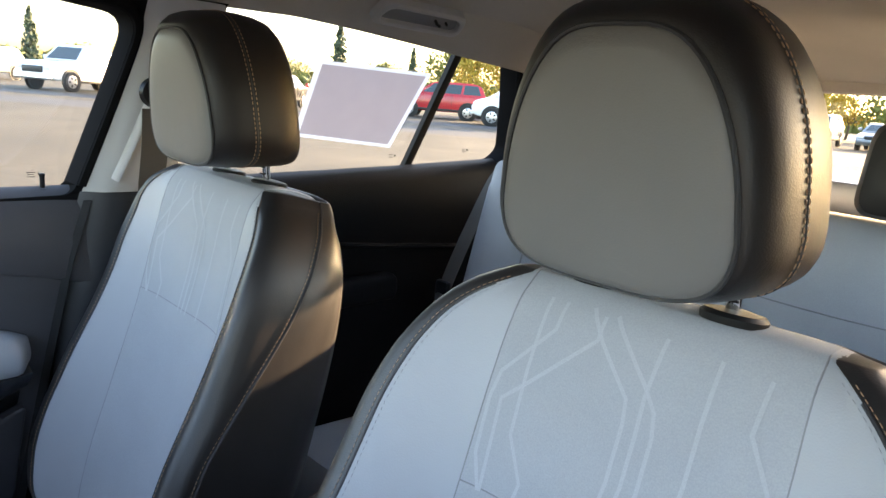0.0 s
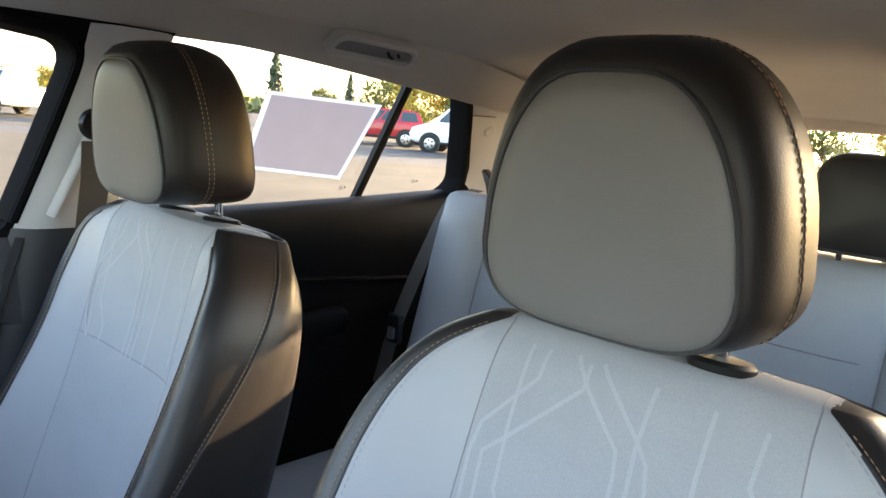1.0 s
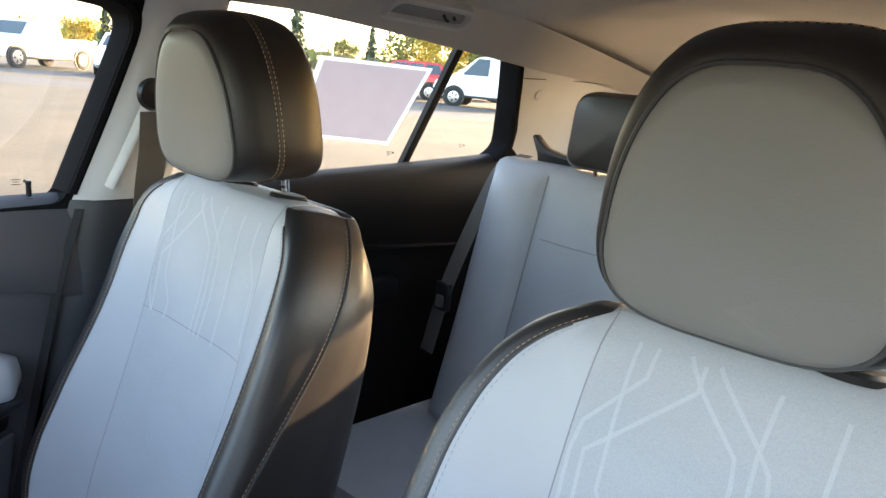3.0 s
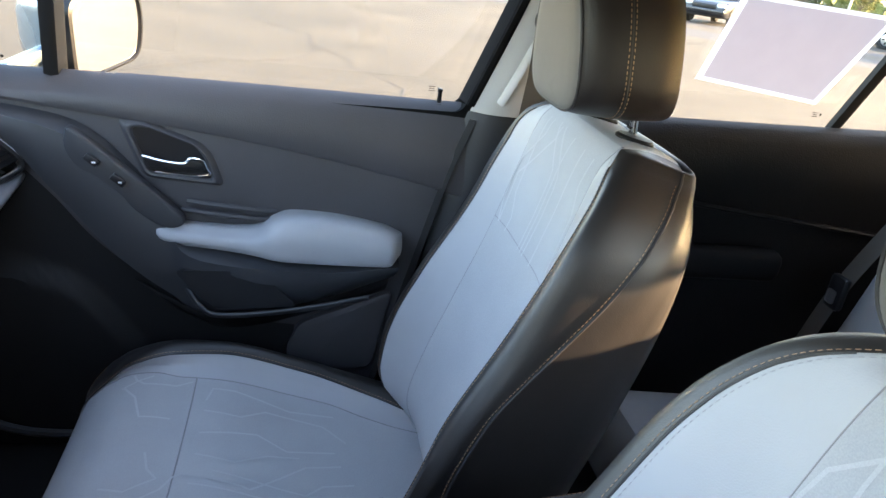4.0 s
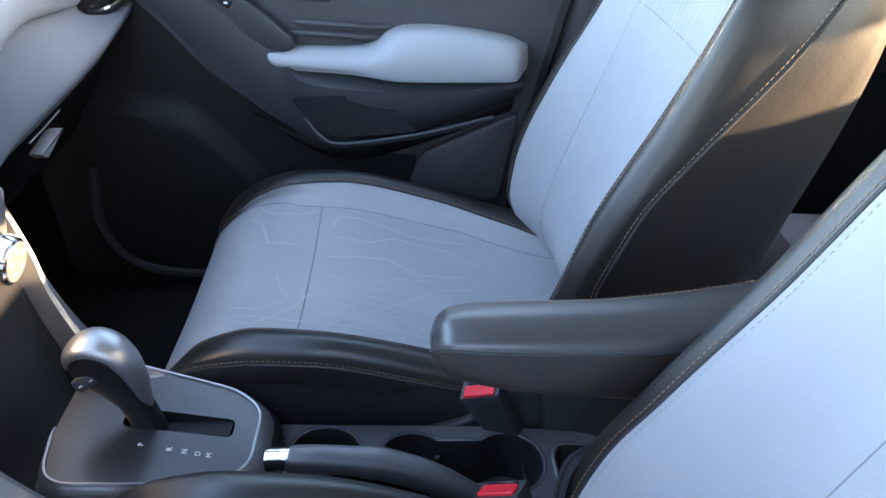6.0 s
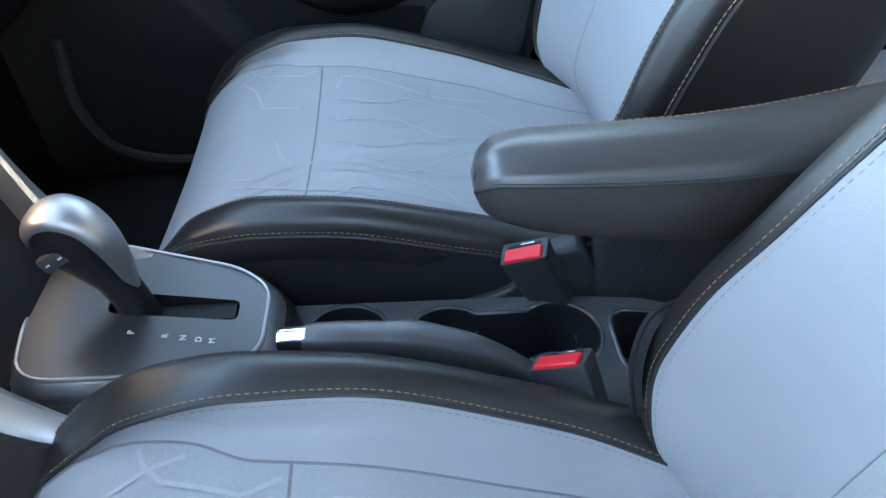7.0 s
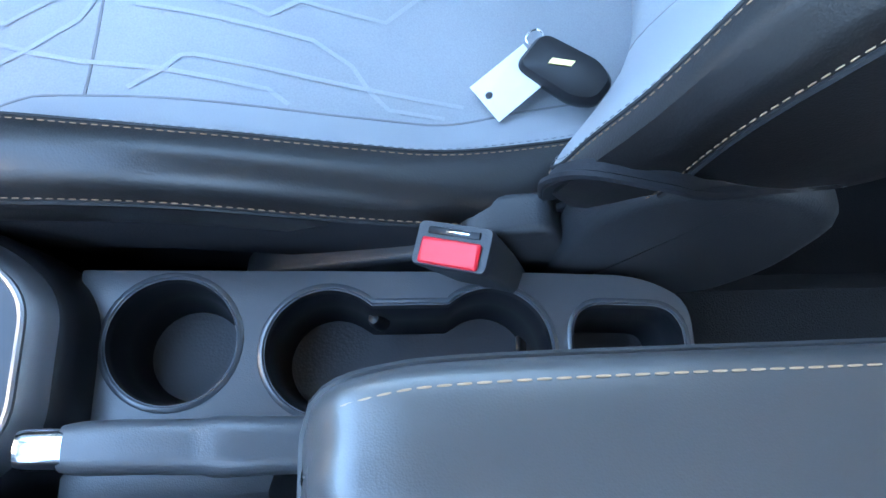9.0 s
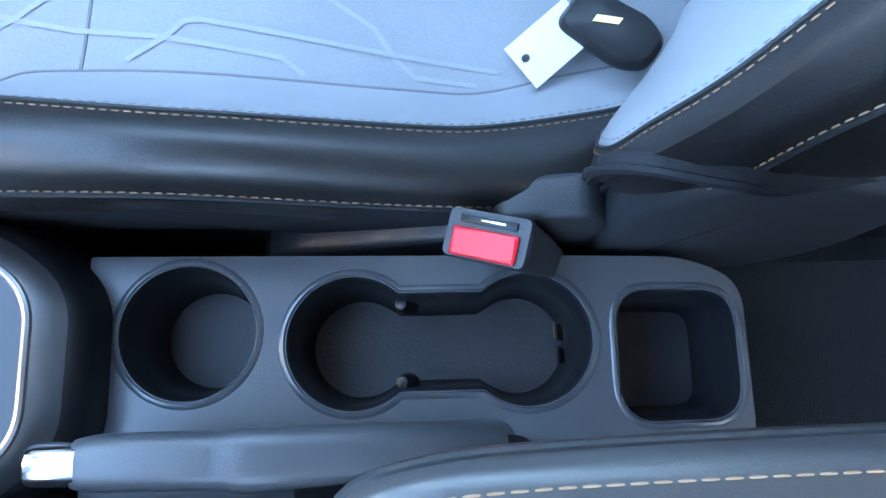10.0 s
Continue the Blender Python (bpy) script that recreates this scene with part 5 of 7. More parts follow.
bm = bmesh.new()
V = [bm.verts.new((v.x, v.y, deck_z(v.x, v.y))) for v in vo]
for f in fo:
    c = sum((vo[i] for i in f), Vector((0, 0))) / len(f)
    if within(c, outer) and not any(within(c, hl) for hl in holes):
        bm.faces.new([V[i] for i in f])
for v in [v for v in bm.verts if not v.link_faces]:
    bm.verts.remove(v)
part("deck", bm, CONSOLE_PLASTIC, console, "black grained deck round the cup holders")
part("side_wall", sheet([[Vector((p[0], p[1], deck_z(*p) + 0.0005)) for p in outer], [Vector((p[0] * 1.02, p[1], deck_z(*p) - 0.010)) for p in outer], [Vector((p[0] * 1.06, p[1], 0.36)) for p in outer]], True), PLASTIC, console)


def well(name, loop, depth, taper, label):
    area = sum(a[0] * b[1] - b[0] * a[1] for a, b in zip(loop, loop[1:] + loop[:1]))
    turn_way = 1 if area > 0 else -1

    def ring(f, dz, grow=0.0):
        out = []
        for p in loop:
            k = loop.index(p)
            t = Vector(loop[(k + 1) % len(loop)]) - Vector(loop[k - 1])
            n = Vector((t.y, -t.x)).normalized() * turn_way
            q = Vector(p) + n * (grow - (1 - f) * 0.046)
            out.append(Vector((q.x, q.y, deck_z(*p) + dz)))
        return out
    w = part(name, sheet([ring(1, -0.0004, 0.0002), ring(0.985, -0.006), ring(0.975, -0.0085), ring(0.955, -0.010), ring((1 + taper) / 2, -depth * 0.5), ring(taper, -depth + 0.004), ring(taper - 0.05, -depth)], True), SHADED_WELL, console, label)
    part("lip", sheet([ring(1, 0.0002, 0.0050), ring(1, 0.0013, 0.0034), ring(1, 0.0014, 0.0016), ring(1, -0.0006, 0.0)], True), LIP_PLASTIC, w)
    bm = bmesh.new()
    bm.faces.new([bm.verts.new(p) for p in ring(taper - 0.03, -depth + 0.001)])
    # mat coloured lighter than the walls, for light caught on the floor
    part("mat", bm, DOOR_PLASTIC, w, "rubber base mat, lightened for light on the floor", smooth=False)
    return w


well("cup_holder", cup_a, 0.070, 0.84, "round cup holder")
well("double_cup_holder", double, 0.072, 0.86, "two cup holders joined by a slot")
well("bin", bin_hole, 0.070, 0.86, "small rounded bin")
for k in (0, 1):
    part("rib", box((-0.040 + 0.016 * k, -0.290, 0.545), (0.012, 0.004, 0.030), 0.002, turn=Matrix.Rotation(radians(18), 3, "X")), GLOSS_BLACK, console)
for x in (-0.062, -0.008):
    part("lug", lathe([(0.0, 0.008), (0.004, 0.007), (0.0065, 0.0), (0.007, -0.012), (0.0, -0.012)], (x, -0.398, 0.548), (0, -0.3, 1), 12), GLOSS_BLACK, console, "small gripping lug")
# hump ahead of the cups, carrying the shifter plate
plate_loop = round_poly([(-0.118, -0.775), (-0.088, -0.640), (-0.062, -0.608), (0.018, -0.608), (0.044, -0.640), (0.060, -0.80), (-0.10, -0.83)], [0.03, 0.05, 0.03, 0.03, 0.05, 0.03, 0.03], 6)
pcx, pcy = -0.028, -0.71


def plate_z(y):
    return 0.662 + (y + 0.72) * -0.16


def pl(f, dz, grow=0.0):
    out = []
    for x, y in plate_loop:
        q = Vector((x - pcx, y - pcy)) * f
        q += q.normalized() * grow
        out.append(Vector((pcx + q.x, pcy + q.y, plate_z(y) + dz)))
    return out


shifter_base = new("shifter_surround")
shifter_base.parent = console
part("trim_ring", sheet([pl(1, -0.0035, 0.0052), pl(1, -0.0005, 0.0046), pl(1, 0.0008, 0.0030), pl(1, 0.0004, 0.0010), pl(1, -0.001, 0.0002), pl(1, -0.004, -0.001)], True), SATIN, shifter_base, "thin silver ring round the shifter plate")
part("flank", sheet([pl(1, -0.0025, 0.0048), pl(1, -0.006, 0.0085), pl(1, -0.014, 0.0125), pl(1, -0.022, 0.0165)], True), SATIN, shifter_base, "brushed grey flank below the ring")
part("skirt", sheet([pl(1, -0.020, 0.0150), pl(1, -0.024, 0.0195), pl(1, -0.035, 0.024), pl(1, -0.075, 0.027), pl(1, -0.14, 0.028), pl(1, -0.30, 0.028)], True), GLOSS_BLACK, shifter_base, "black skirt below the plate")
cheek = [[Vector((x, y, plate_z(y) + dz)) for x, dz in ((0.074, -0.014), (0.079, -0.024), (0.083, -0.06), (0.086, -0.14), (0.088, -0.24))] for y in np.linspace(-0.93, -0.665, 10)]
part("cheek", sheet(cheek), paint("brown_grey_plastic", (0.095, 0.085, 0.082), 0.45, vary=0.08), shifter_base, "brown-grey side panel below the ring")
slot = round_poly([(-0.050, -0.750), (-0.021, -0.750), (-0.018, -0.632), (-0.044, -0.632)], 0.008, 4)
verts, edges = [], []
for loop in (plate_loop, slot):
    k = len(verts)
    verts += [Vector(p) for p in loop]
    edges += [(k + i, k + (i + 1) % len(loop)) for i in range(len(loop))]
vo, eo, fo, _, _, _ = mathutils.geometry.delaunay_2d_cdt(verts, edges, [], 0, 1e-6)
bm = bmesh.new()
V = [bm.verts.new((v.x, v.y, plate_z(v.y) - 0.002)) for v in vo]
for f in fo:
    c = sum((vo[i] for i in f), Vector((0, 0))) / len(f)
    if within(c, plate_loop) and not within(c, slot):
        bm.faces.new([V[i] for i in f])
SMOKE = paint("dark_grey_satin_plastic", (0.024, 0.026, 0.031), 0.30, vary=0.0, spec=0.9)
plate = part("plate", bm, SMOKE, shifter_base, "dark satin shifter plate", smooth=False)
part("slot", sheet([[Vector((p[0], p[1], plate_z(p[1]) - 0.0018)) for p in slot], [Vector((p[0], p[1], plate_z(p[1]) - 0.012)) for p in slot], [Vector((-0.034 + (p[0] + 0.034) * 0.7, p[1], plate_z(p[1]) - 0.03)) for p in slot]], True), GLOSS_BLACK, shifter_base)
part("slot_brush", box((-0.034, -0.698, 0.642), (0.022, 0.125, 0.004), 0.0), RUBBER, shifter_base)
for ch, (gx, gy) in zip("PRNDM", ((0.002, -0.722), (0.005, -0.692), (0.0065, -0.676), (0.008, -0.662), (0.009, -0.650))):
    words("letter", ch, 0.0085, WHITE_INK, Matrix.Translation((gx, gy, plate_z(gy) - 0.0017)) @ Matrix.Rotation(radians(-9), 4, "X") @ Matrix.Rotation(radians(180 + 4), 4, "Z"), plate)

# the shift lever
shifter = thing("gear_shifter", (-0.034, -0.735, 0.64), "silver-capped black automatic gear shifter", "gear lever")
shifter.location = (0, 0, 0)


def lever_ring(c, a, b, turn_x):
    m = Matrix.Rotation(radians(turn_x), 3, "X")
    return [Vector(c) + m @ Vector((a * math.copysign(abs(math.cos(t)) ** 0.8, math.cos(t)), b * math.copysign(abs(math.sin(t)) ** 0.8, math.sin(t)), 0)) for t in np.linspace(0, 2 * math.pi, 28, endpoint=False)]


body = [((-0.034, -0.726, 0.648), 0.0155, 0.0185, 0), ((-0.034, -0.728, 0.672), 0.0145, 0.0165, 10), ((-0.033, -0.734, 0.698), 0.0150, 0.0180, 18), ((-0.032, -0.744, 0.722), 0.0175, 0.0235, 22),
        ((-0.030, -0.754, 0.744), 0.0200, 0.0300, 20), ((-0.029, -0.757, 0.763), 0.0205, 0.0310, 16), ((-0.029, -0.756, 0.776), 0.0150, 0.0220, 14), ((-0.029, -0.755, 0.781), 0.0060, 0.0090, 14)]
part("grip", loft([lever_ring(*b) for b in body]), GLOSS_BLACK, shifter, "black moulded grip")
# silver cap: arches over the knob and runs to a point down its rear
arch = through_points([(0, -0.788, 0.752), (0, -0.784, 0.770), (0, -0.769, 0.784), (0, -0.750, 0.787), (0, -0.731, 0.777), (0, -0.719, 0.757), (0, -0.7135, 0.732), (0, -0.7125, 0.708), (0, -0.7125, 0.690)], 4)
HALF = spline([0.0, 0.12, 0.35, 0.6, 0.8, 0.92, 1.0], [0.012, 0.0185, 0.0220, 0.0205, 0.0155, 0.0095, 0.003])
cap = []
for k, p in enumerate(arch):
    d = (arch[min(k + 1, len(arch) - 1)] - arch[max(k - 1, 0)]).normalized()
    n, w = Vector((0, -d.z, d.y)), HALF(k / (len(arch) - 1))
    cap.append([Vector((-0.029, p.y, p.z)) + Vector((w * math.cos(t), 0, 0)) + n * (0.62 * w * math.sin(t) ** 0.8 - 0.52 * w) for t in np.linspace(math.pi, 0, 15)])
part("cap", sheet(cap), SATIN, shifter, "satin silver cap")
face = Matrix.Rotation(radians(24), 3, "X") @ Matrix.Rotation(radians(16), 3, "Z")
part("manual_switch", box((-0.0120, -0.7640, 0.7420), (0.010, 0.027, 0.016), 0.004, turn=face), PLASTIC, shifter)
for dy in (-0.006, 0.006):
    part("mark", box(Vector((-0.0120, -0.7640, 0.7420)) + face @ Vector((0.0052, dy, 0)), (0.0008, 0.0036, 0.0014), 0, turn=face), WHITE_INK, shifter)

# parking brake
brake = thing("parking_brake", (0.023, -0.45, 0.6), "black grained parking brake lever with a chrome button", "parking brake")
brake.location = (0, 0, 0)
path = through_points([(0.029, -0.562, 0.663), (0.029, -0.525, 0.662), (0.030, -0.483, 0.658), (0.030, -0.455, 0.651), (0.030, -0.410, 0.629), (0.031, -0.370, 0.597), (0.032, -0.330, 0.556)], 6)
rings = []
for k, p in enumerate(path):
    t = k / (len(path) - 1)
    w = spline([0, 0.05, 0.30, 0.34, 0.40, 1.0], [0.0125, 0.0145, 0.0150, 0.0168, 0.0165, 0.0150])(t)
    hgt = spline([0, 0.05, 0.30, 0.34, 1.0], [0.0115, 0.0125, 0.0128, 0.0145, 0.016])(t)
    a = path[min(k + 1, len(path) - 1)] - path[max(k - 1, 0)]
    pitch = math.atan2(a.z, a.y)
    m = Matrix.Rotation(pitch, 3, "X")
    rings.append([p + m @ Vector((w * math.copysign(abs(math.cos(u)) ** 0.7, math.cos(u)), 0, hgt * math.copysign(abs(math.sin(u)) ** 0.7, math.sin(u)))) for u in np.linspace(0, 2 * math.pi, 24, endpoint=False)])
part("grip", loft(rings), CONSOLE_PLASTIC, brake, "black grained grip")
# underside of the lever, coloured near black to hold the grip's shadow too
skirt_poly = [(-0.520, 0.650), (-0.455, 0.641), (-0.410, 0.619), (-0.370, 0.587), (-0.335, 0.550), (-0.440, 0.560), (-0.480, 0.585), (-0.505, 0.620)]
part("lever_blade", slab(round_poly(skirt_poly, 0.006), "x", 0.021, 0.041, 0.004), DARK_PLASTIC, brake, "lever underside, near black for the shadow below the grip")
part("button", loft([[Vector((0.029 + 0.0115 * f * math.copysign(abs(math.cos(u)) ** 0.7, math.cos(u)), y, 0.664 + 0.0115 * f * math.copysign(abs(math.sin(u)) ** 0.7, math.sin(u)))) for u in np.linspace(0, 2 * math.pi, 20, endpoint=False)] for y, f in ((-0.559, 0.98), (-0.580, 0.98), (-0.584, 0.9), (-0.585, 0.5))]), CHROME, brake, "chrome release button")
# flat near-black slab on the deck, standing for shade in the slot
part("boot_gap", slab(round_poly([(0.021, -0.455), (0.064, -0.470), (0.064, -0.300), (0.027, -0.318)], 0.012), "z", 0.5785, 0.5815, 0.0), DARK_PLASTIC, brake, "flat dark slab for the shade in the lever's slot")


# ---- seat belt buckles ----
def buckle(at, across, along, label):
    """Buckle seen from its red end: built upright, then turned so that its width runs along a direction."""
    b = thing("seat_belt_buckle", (0, 0, 0), label, "seat belt", "front buckles")
    Y = Vector(along).normalized()
    Z = Vector(across).cross(Y).normalized()
    X = Y.cross(Z)
    m = Matrix.Translation(at) @ Matrix((X, Y, Z)).transposed().to_4x4()

    def piece(name, bm, material, label="", parent=b):
        bm.transform(m)
        return part(name, bm, material, parent, label)

    def ring(hx, hy, z, r=0.004):
        return [Vector((x, y, z)) for x, y in round_poly([(-hx, -hy), (hx, -hy), (hx, hy), (-hx, hy)], r, 3)]
    piece("body", loft([ring(0.0105, 0.019, -0.098), ring(0.0125, 0.023, -0.06), ring(0.0145, 0.0255, -0.010), ring(0.0150, 0.0262, -0.003), ring(0.0142, 0.0255, 0.0)]), PLASTIC, "dark grey plastic body")
    piece("release_button", loft([ring(0.0085, 0.0205, -0.004, 0.002), ring(0.0085, 0.0205, 0.0022, 0.002), ring(0.0075, 0.0192, 0.0034, 0.002)]), RED, "red release button").location = m.to_3x3() @ Vector((0.0050, 0, 0))
    bm = box((-0.0088, 0, 0.0004), (0.0046, 0.036, 0.002), 0.0005)
    piece("slot", bm, GLOSS_BLACK)
    piece("tongue_guide", box((-0.0088, 0.003, 0.0010), (0.0012, 0.016, 0.0020), 0.0003), CHROME)
    piece("stalk", box((0.0, 0, -0.14), (0.011, 0.030, 0.10), 0.004), RUBBER, "black stalk down beside the seat")
    return b


buckle((-0.088, -0.347, 0.6455), (0.026, -0.005, -0.003), (0.013, 0.039, 0.018), "dark passenger seat belt buckle with a red button")
buckle((0.0755, -0.342, 0.667), (0.0255, -0.008, 0.010), (0.0175, 0.0395, 0.024), "dark driver seat belt buckle with a red button")

# ---- driver's armrest: a part of the seat ----
arm = new("armrest")
arm.parent = driver_seat
tagged(arm, "vinyl armrest folded down, its colours tinted for light")
AX = 0.047 - XD
ys = [-0.411, -0.406, -0.395, -0.37, -0.33, -0.27, -0.20, -0.13, -0.07]
tops = [0.838, 0.854, 0.863, 0.866, 0.866, 0.866, 0.871, 0.882, 0.893]
lows = [0.826, 0.815, 0.808, 0.800, 0.791, 0.783, 0.778, 0.776, 0.780]
wid = [0.012, 0.0235, 0.029, 0.033, 0.0345, 0.0355, 0.036, 0.036, 0.036]
fy = lambda arr: spline(ys, arr)
tz, lz, wz = fy(tops), fy(lows), fy(wid)
fine_y = list(np.linspace(-0.411, -0.375, 10)) + list(np.linspace(-0.365, -0.07, 20))
upper, lower, seam_l, seam_r = [], [], [], []
for y in fine_y:
    t, l, w = tz(y), lz(y), wz(y)
    sm = t - 0.20 * (t - l)
    upper.append(through_points([(AX - w, y, sm), (AX - w + 0.004, y, sm + 0.55 * (t - sm)), (AX - w + 0.014, y, t - 0.002), (AX, y, t + 0.0015), (AX + w - 0.014, y, t - 0.002), (AX + w - 0.004, y, sm + 0.55 * (t - sm)), (AX + w, y, sm)], 4))
    lower.append(through_points([(AX - w, y, sm), (AX - w - 0.0005, y, sm - 0.40 * (sm - l)), (AX - 0.78 * w, y, l + 0.009), (AX, y, l), (AX + 0.78 * w, y, l + 0.009), (AX + w + 0.0005, y, sm - 0.40 * (sm - l)), (AX + w, y, sm)], 4))
    seam_l.append((AX - w, y, sm))
    seam_r.append((AX + w, y, sm))
ab = sheet(upper)
ab.faces.new([v for v in sorted([v for v in ab.verts if abs(v.co.y - fine_y[0]) < 1e-6], key=lambda v: v.co.x)])
part("top_pad", ab, SKYLIT_VINYL, arm, "charcoal vinyl top pad, colour lifted for skylight")
ab = sheet(lower)
ab.faces.new([v for v in sorted([v for v in ab.verts if abs(v.co.y - fine_y[0]) < 1e-6], key=lambda v: v.co.x)])
# the brown in this colour stands for warm light reflected from below
part("under_pad", ab, paint("warm_lit_black_vinyl", (0.038, 0.030, 0.028), 0.42, vary=0.12, spec=0.8, bump=GRAIN), arm, "black vinyl underside, browned for warm reflected light")
rim = seam_l[::-1] + seam_r
part("seam", tube(rim, 0.0016, 6), PIPING, arm)
edge_line = [Vector((AX - wz(y) + 0.0085, y, tz(y) - 0.0036)) for y in fine_y[3:]]
part("stitching", stitches(through_points(edge_line, 3), 0.0044, 0.0015, 0.00046), THREAD, arm, "pale tan thread")

# ---- key with a paper tag, lying on the passenger's cushion ----
key = thing("key_fob", (-0.24, -0.252, 0.60), "black car key fob with gold badge lying on the seat", "car key")
loop = round_poly([(-0.019, -0.034), (0.019, -0.034), (0.021, 0.02), (0.012, 0.036), (-0.012, 0.036), (-0.021, 0.02)], 0.010, 5)
spin = Matrix.Rotation(radians(-38), 3, "Z") @ Matrix.Rotation(radians(6), 3, "X")


def kp(x, y, z):
    return Vector((0, 0, 0)) + spin @ Vector((x, y, z))


part("body", loft([[kp(x * f, y * f, z) for x, y in loop] for f, z in ((0.90, -0.007), (1.0, -0.002), (1.0, 0.003), (0.90, 0.0075), (0.6, 0.009), (0.05, 0.0095))]), GLOSS_BLACK, key)
GOLD = paint("gold_emblem", (0.75, 0.60, 0.25), 0.3, 0.8, vary=0)
bm = slab([(-0.0100, -0.0026), (0.0075, -0.0026), (0.0100, 0.0026), (-0.0075, 0.0026)], "z", -0.0006, 0.0008)
bm.transform(Matrix.Translation(kp(0.0, -0.004, 0.0098)) @ spin.to_4x4() @ Matrix.Rotation(radians(-65), 4, "Z"))
part("badge", bm, GOLD, key, "small gold badge")
part("ring", tube([kp(0.008 * math.cos(a) - 0.014, -0.037 + 0.006 * math.sin(a), 0.0) for a in np.linspace(0, 2 * math.pi, 20, endpoint=False)], 0.0009, 6, closed=True), CHROME, key, "steel key ring")
tag = thing("paper_tag", (0, 0, 0), "white paper key tag with a punched hole, on the seat", "tag")
T0, T1, T3 = Vector((-0.230, -0.325, 0.5955)), Vector((-0.201, -0.304, 0.5950)), Vector((-0.266, -0.282, 0.5985))
ux, uy = T1 - T0, T3 - T0
up = ux.cross(uy).normalized()
if up.z < 0:
    up = -up
verts = [Vector(p) for p in [(0, 0), (1, 0), (1, 1), (0, 1)]] + [Vector((0.42 + 0.055 * math.cos(a) * 1.5, 0.13 + 0.055 * math.sin(a))) for a in np.linspace(0, 2 * math.pi, 14, endpoint=False)]
hole = [(v.x, v.y) for v in verts[4:]]
edges = [(0, 1), (1, 2), (2, 3), (3, 0)] + [(4 + i, 4 + (i + 1) % 14) for i in range(14)]
vo, eo, fo, _, _, _ = mathutils.geometry.delaunay_2d_cdt(verts, edges, [], 0, 1e-6)
bm = bmesh.new()
V = [bm.verts.new(T0 + ux * v.x + uy * v.y + up * (0.003 * math.sin(3 * v.y))) for v in vo]
for f in fo:
    c = sum((vo[i] for i in f), Vector((0, 0))) / len(f)
    if not within(c, hole):
        bm.faces.new([V[i] for i in f])
part("card", bm, PAPER, tag, smooth=False)

# ---- paper sheet taped inside the rear window ----
sheet_thing = thing("paper_sheet", (0, 0, 0), "white-edged paper sheet stuck inside the rear side window", "paper")
pcorn = [(0.340, 1.398), (0.672, 1.392), (0.620, 1.203), (0.328, 1.230)]


def on_glass(y, z, off):
    return Vector((lean(z) + off, y, z))


def quad(f, off):
    c = (sum(p[0] for p in pcorn) / 4, sum(p[1] for p in pcorn) / 4)
    ring = [Vector((c[0] + (p[0] - c[0]) * f, c[1] + (p[1] - c[1]) * f)) for p in pcorn]
    out = []
    for k in range(4):
        for j in range(6):
            q = ring[k].lerp(ring[(k + 1) % 4], j / 6)
            out.append(on_glass(q.x, q.y, off))
    return out


def thin_paper(name, base, through_it):
    """Paper that lets a good part of the daylight behind it through."""
    mt = paint(name, base, 0.8, vary=0.05, scale=20)
    nt = mt.node_tree
    thin, both = nt.nodes.new("ShaderNodeBsdfTranslucent"), nt.nodes.new("ShaderNodeMixShader")
    thin.inputs["Color"].default_value = (*through_it, 1)
    both.inputs[0].default_value = 0.6
    nt.links.new(nt.nodes["Principled BSDF"].outputs[0], both.inputs[1])
    nt.links.new(thin.outputs[0], both.inputs[2])
    nt.links.new(both.outputs[0], nt.nodes["Material Output"].inputs[0])
    return mt


part("border", sheet([quad(1.0, 0.010), quad(0.97, 0.0102), quad(0.91, 0.0102)], True), thin_paper("thin_white_paper", (0.80, 0.80, 0.82), (0.70, 0.70, 0.76)), sheet_thing, "white paper border", smooth=False)
bm = bmesh.new()
bm.faces.new([bm.verts.new(p) for p in quad(0.912, 0.0108)])
part("print", bm, thin_paper("thin_printed_paper", (0.46, 0.42, 0.45), (0.33, 0.29, 0.31)), sheet_thing, "greyish printed face", smooth=False)

# ---- front passenger belt ----
belt = thing("seat_belt", (0, 0, 0), "grey-brown belt webbing hanging down the pillar", "seat belt")
bx = lambda z: -abs(lean(z)) + 0.105
lineb = through_points([(bx(1.29) + 0.012, -0.030, 1.285), (bx(1.22) + 0.012, -0.020, 1.22), (bx(1.1) + 0.01, -0.008, 1.10), (-0.685, 0.0, 0.95), (-0.675, 0.01, 0.75), (-0.67, 0.0, 0.50)], 6)
part("webbing", loft([[p + Vector((dx, dy, 0)) for dx, dy in ((0.001, -0.024), (0.001, 0.024), (-0.0012, 0.024), (-0.0012, -0.024))] for p in lineb]), BELT, belt)
part("guide", lathe([(0.0, -0.006), (0.022, -0.006), (0.026, 0.0), (0.022, 0.008), (0.0, 0.010)], (bx(1.31) - 0.004, -0.030, 1.312), (1, 0, 0), 28), GLOSS_BLACK, belt, "black belt guide")

# ---- grab handle ----
grab = thing("grab_handle", (0, 0, 0), "grey folding grab handle under the headliner", "grab handle")
GU, GV, GN = Vector((0, 1, -0.02)), Vector((0.765, 0, 0.643)), Vector((0.643, 0, -0.765))


def grab_at(u, v, n):
    return Vector((-0.515, 0.485, 1.503)) + GU * u + GV * v + GN * n


oval = round_poly([(-0.125, -0.030), (0.125, -0.030), (0.112, 0.034), (-0.112, 0.034)], 0.026, 6)
part("bar", sheet([[grab_at(p[0] * a, p[1] * b, n) for p in oval] for a, b, n in ((1.0, 1.0, -0.012), (1.0, 1.0, 0.010), (0.985, 0.95, 0.016), (0.93, 0.78, 0.019), (0.88, 0.60, 0.017), (0.86, 0.52, 0.010), (0.855, 0.50, 0.002))], True), PALE_PLASTIC, grab, "pale grey folding bar")
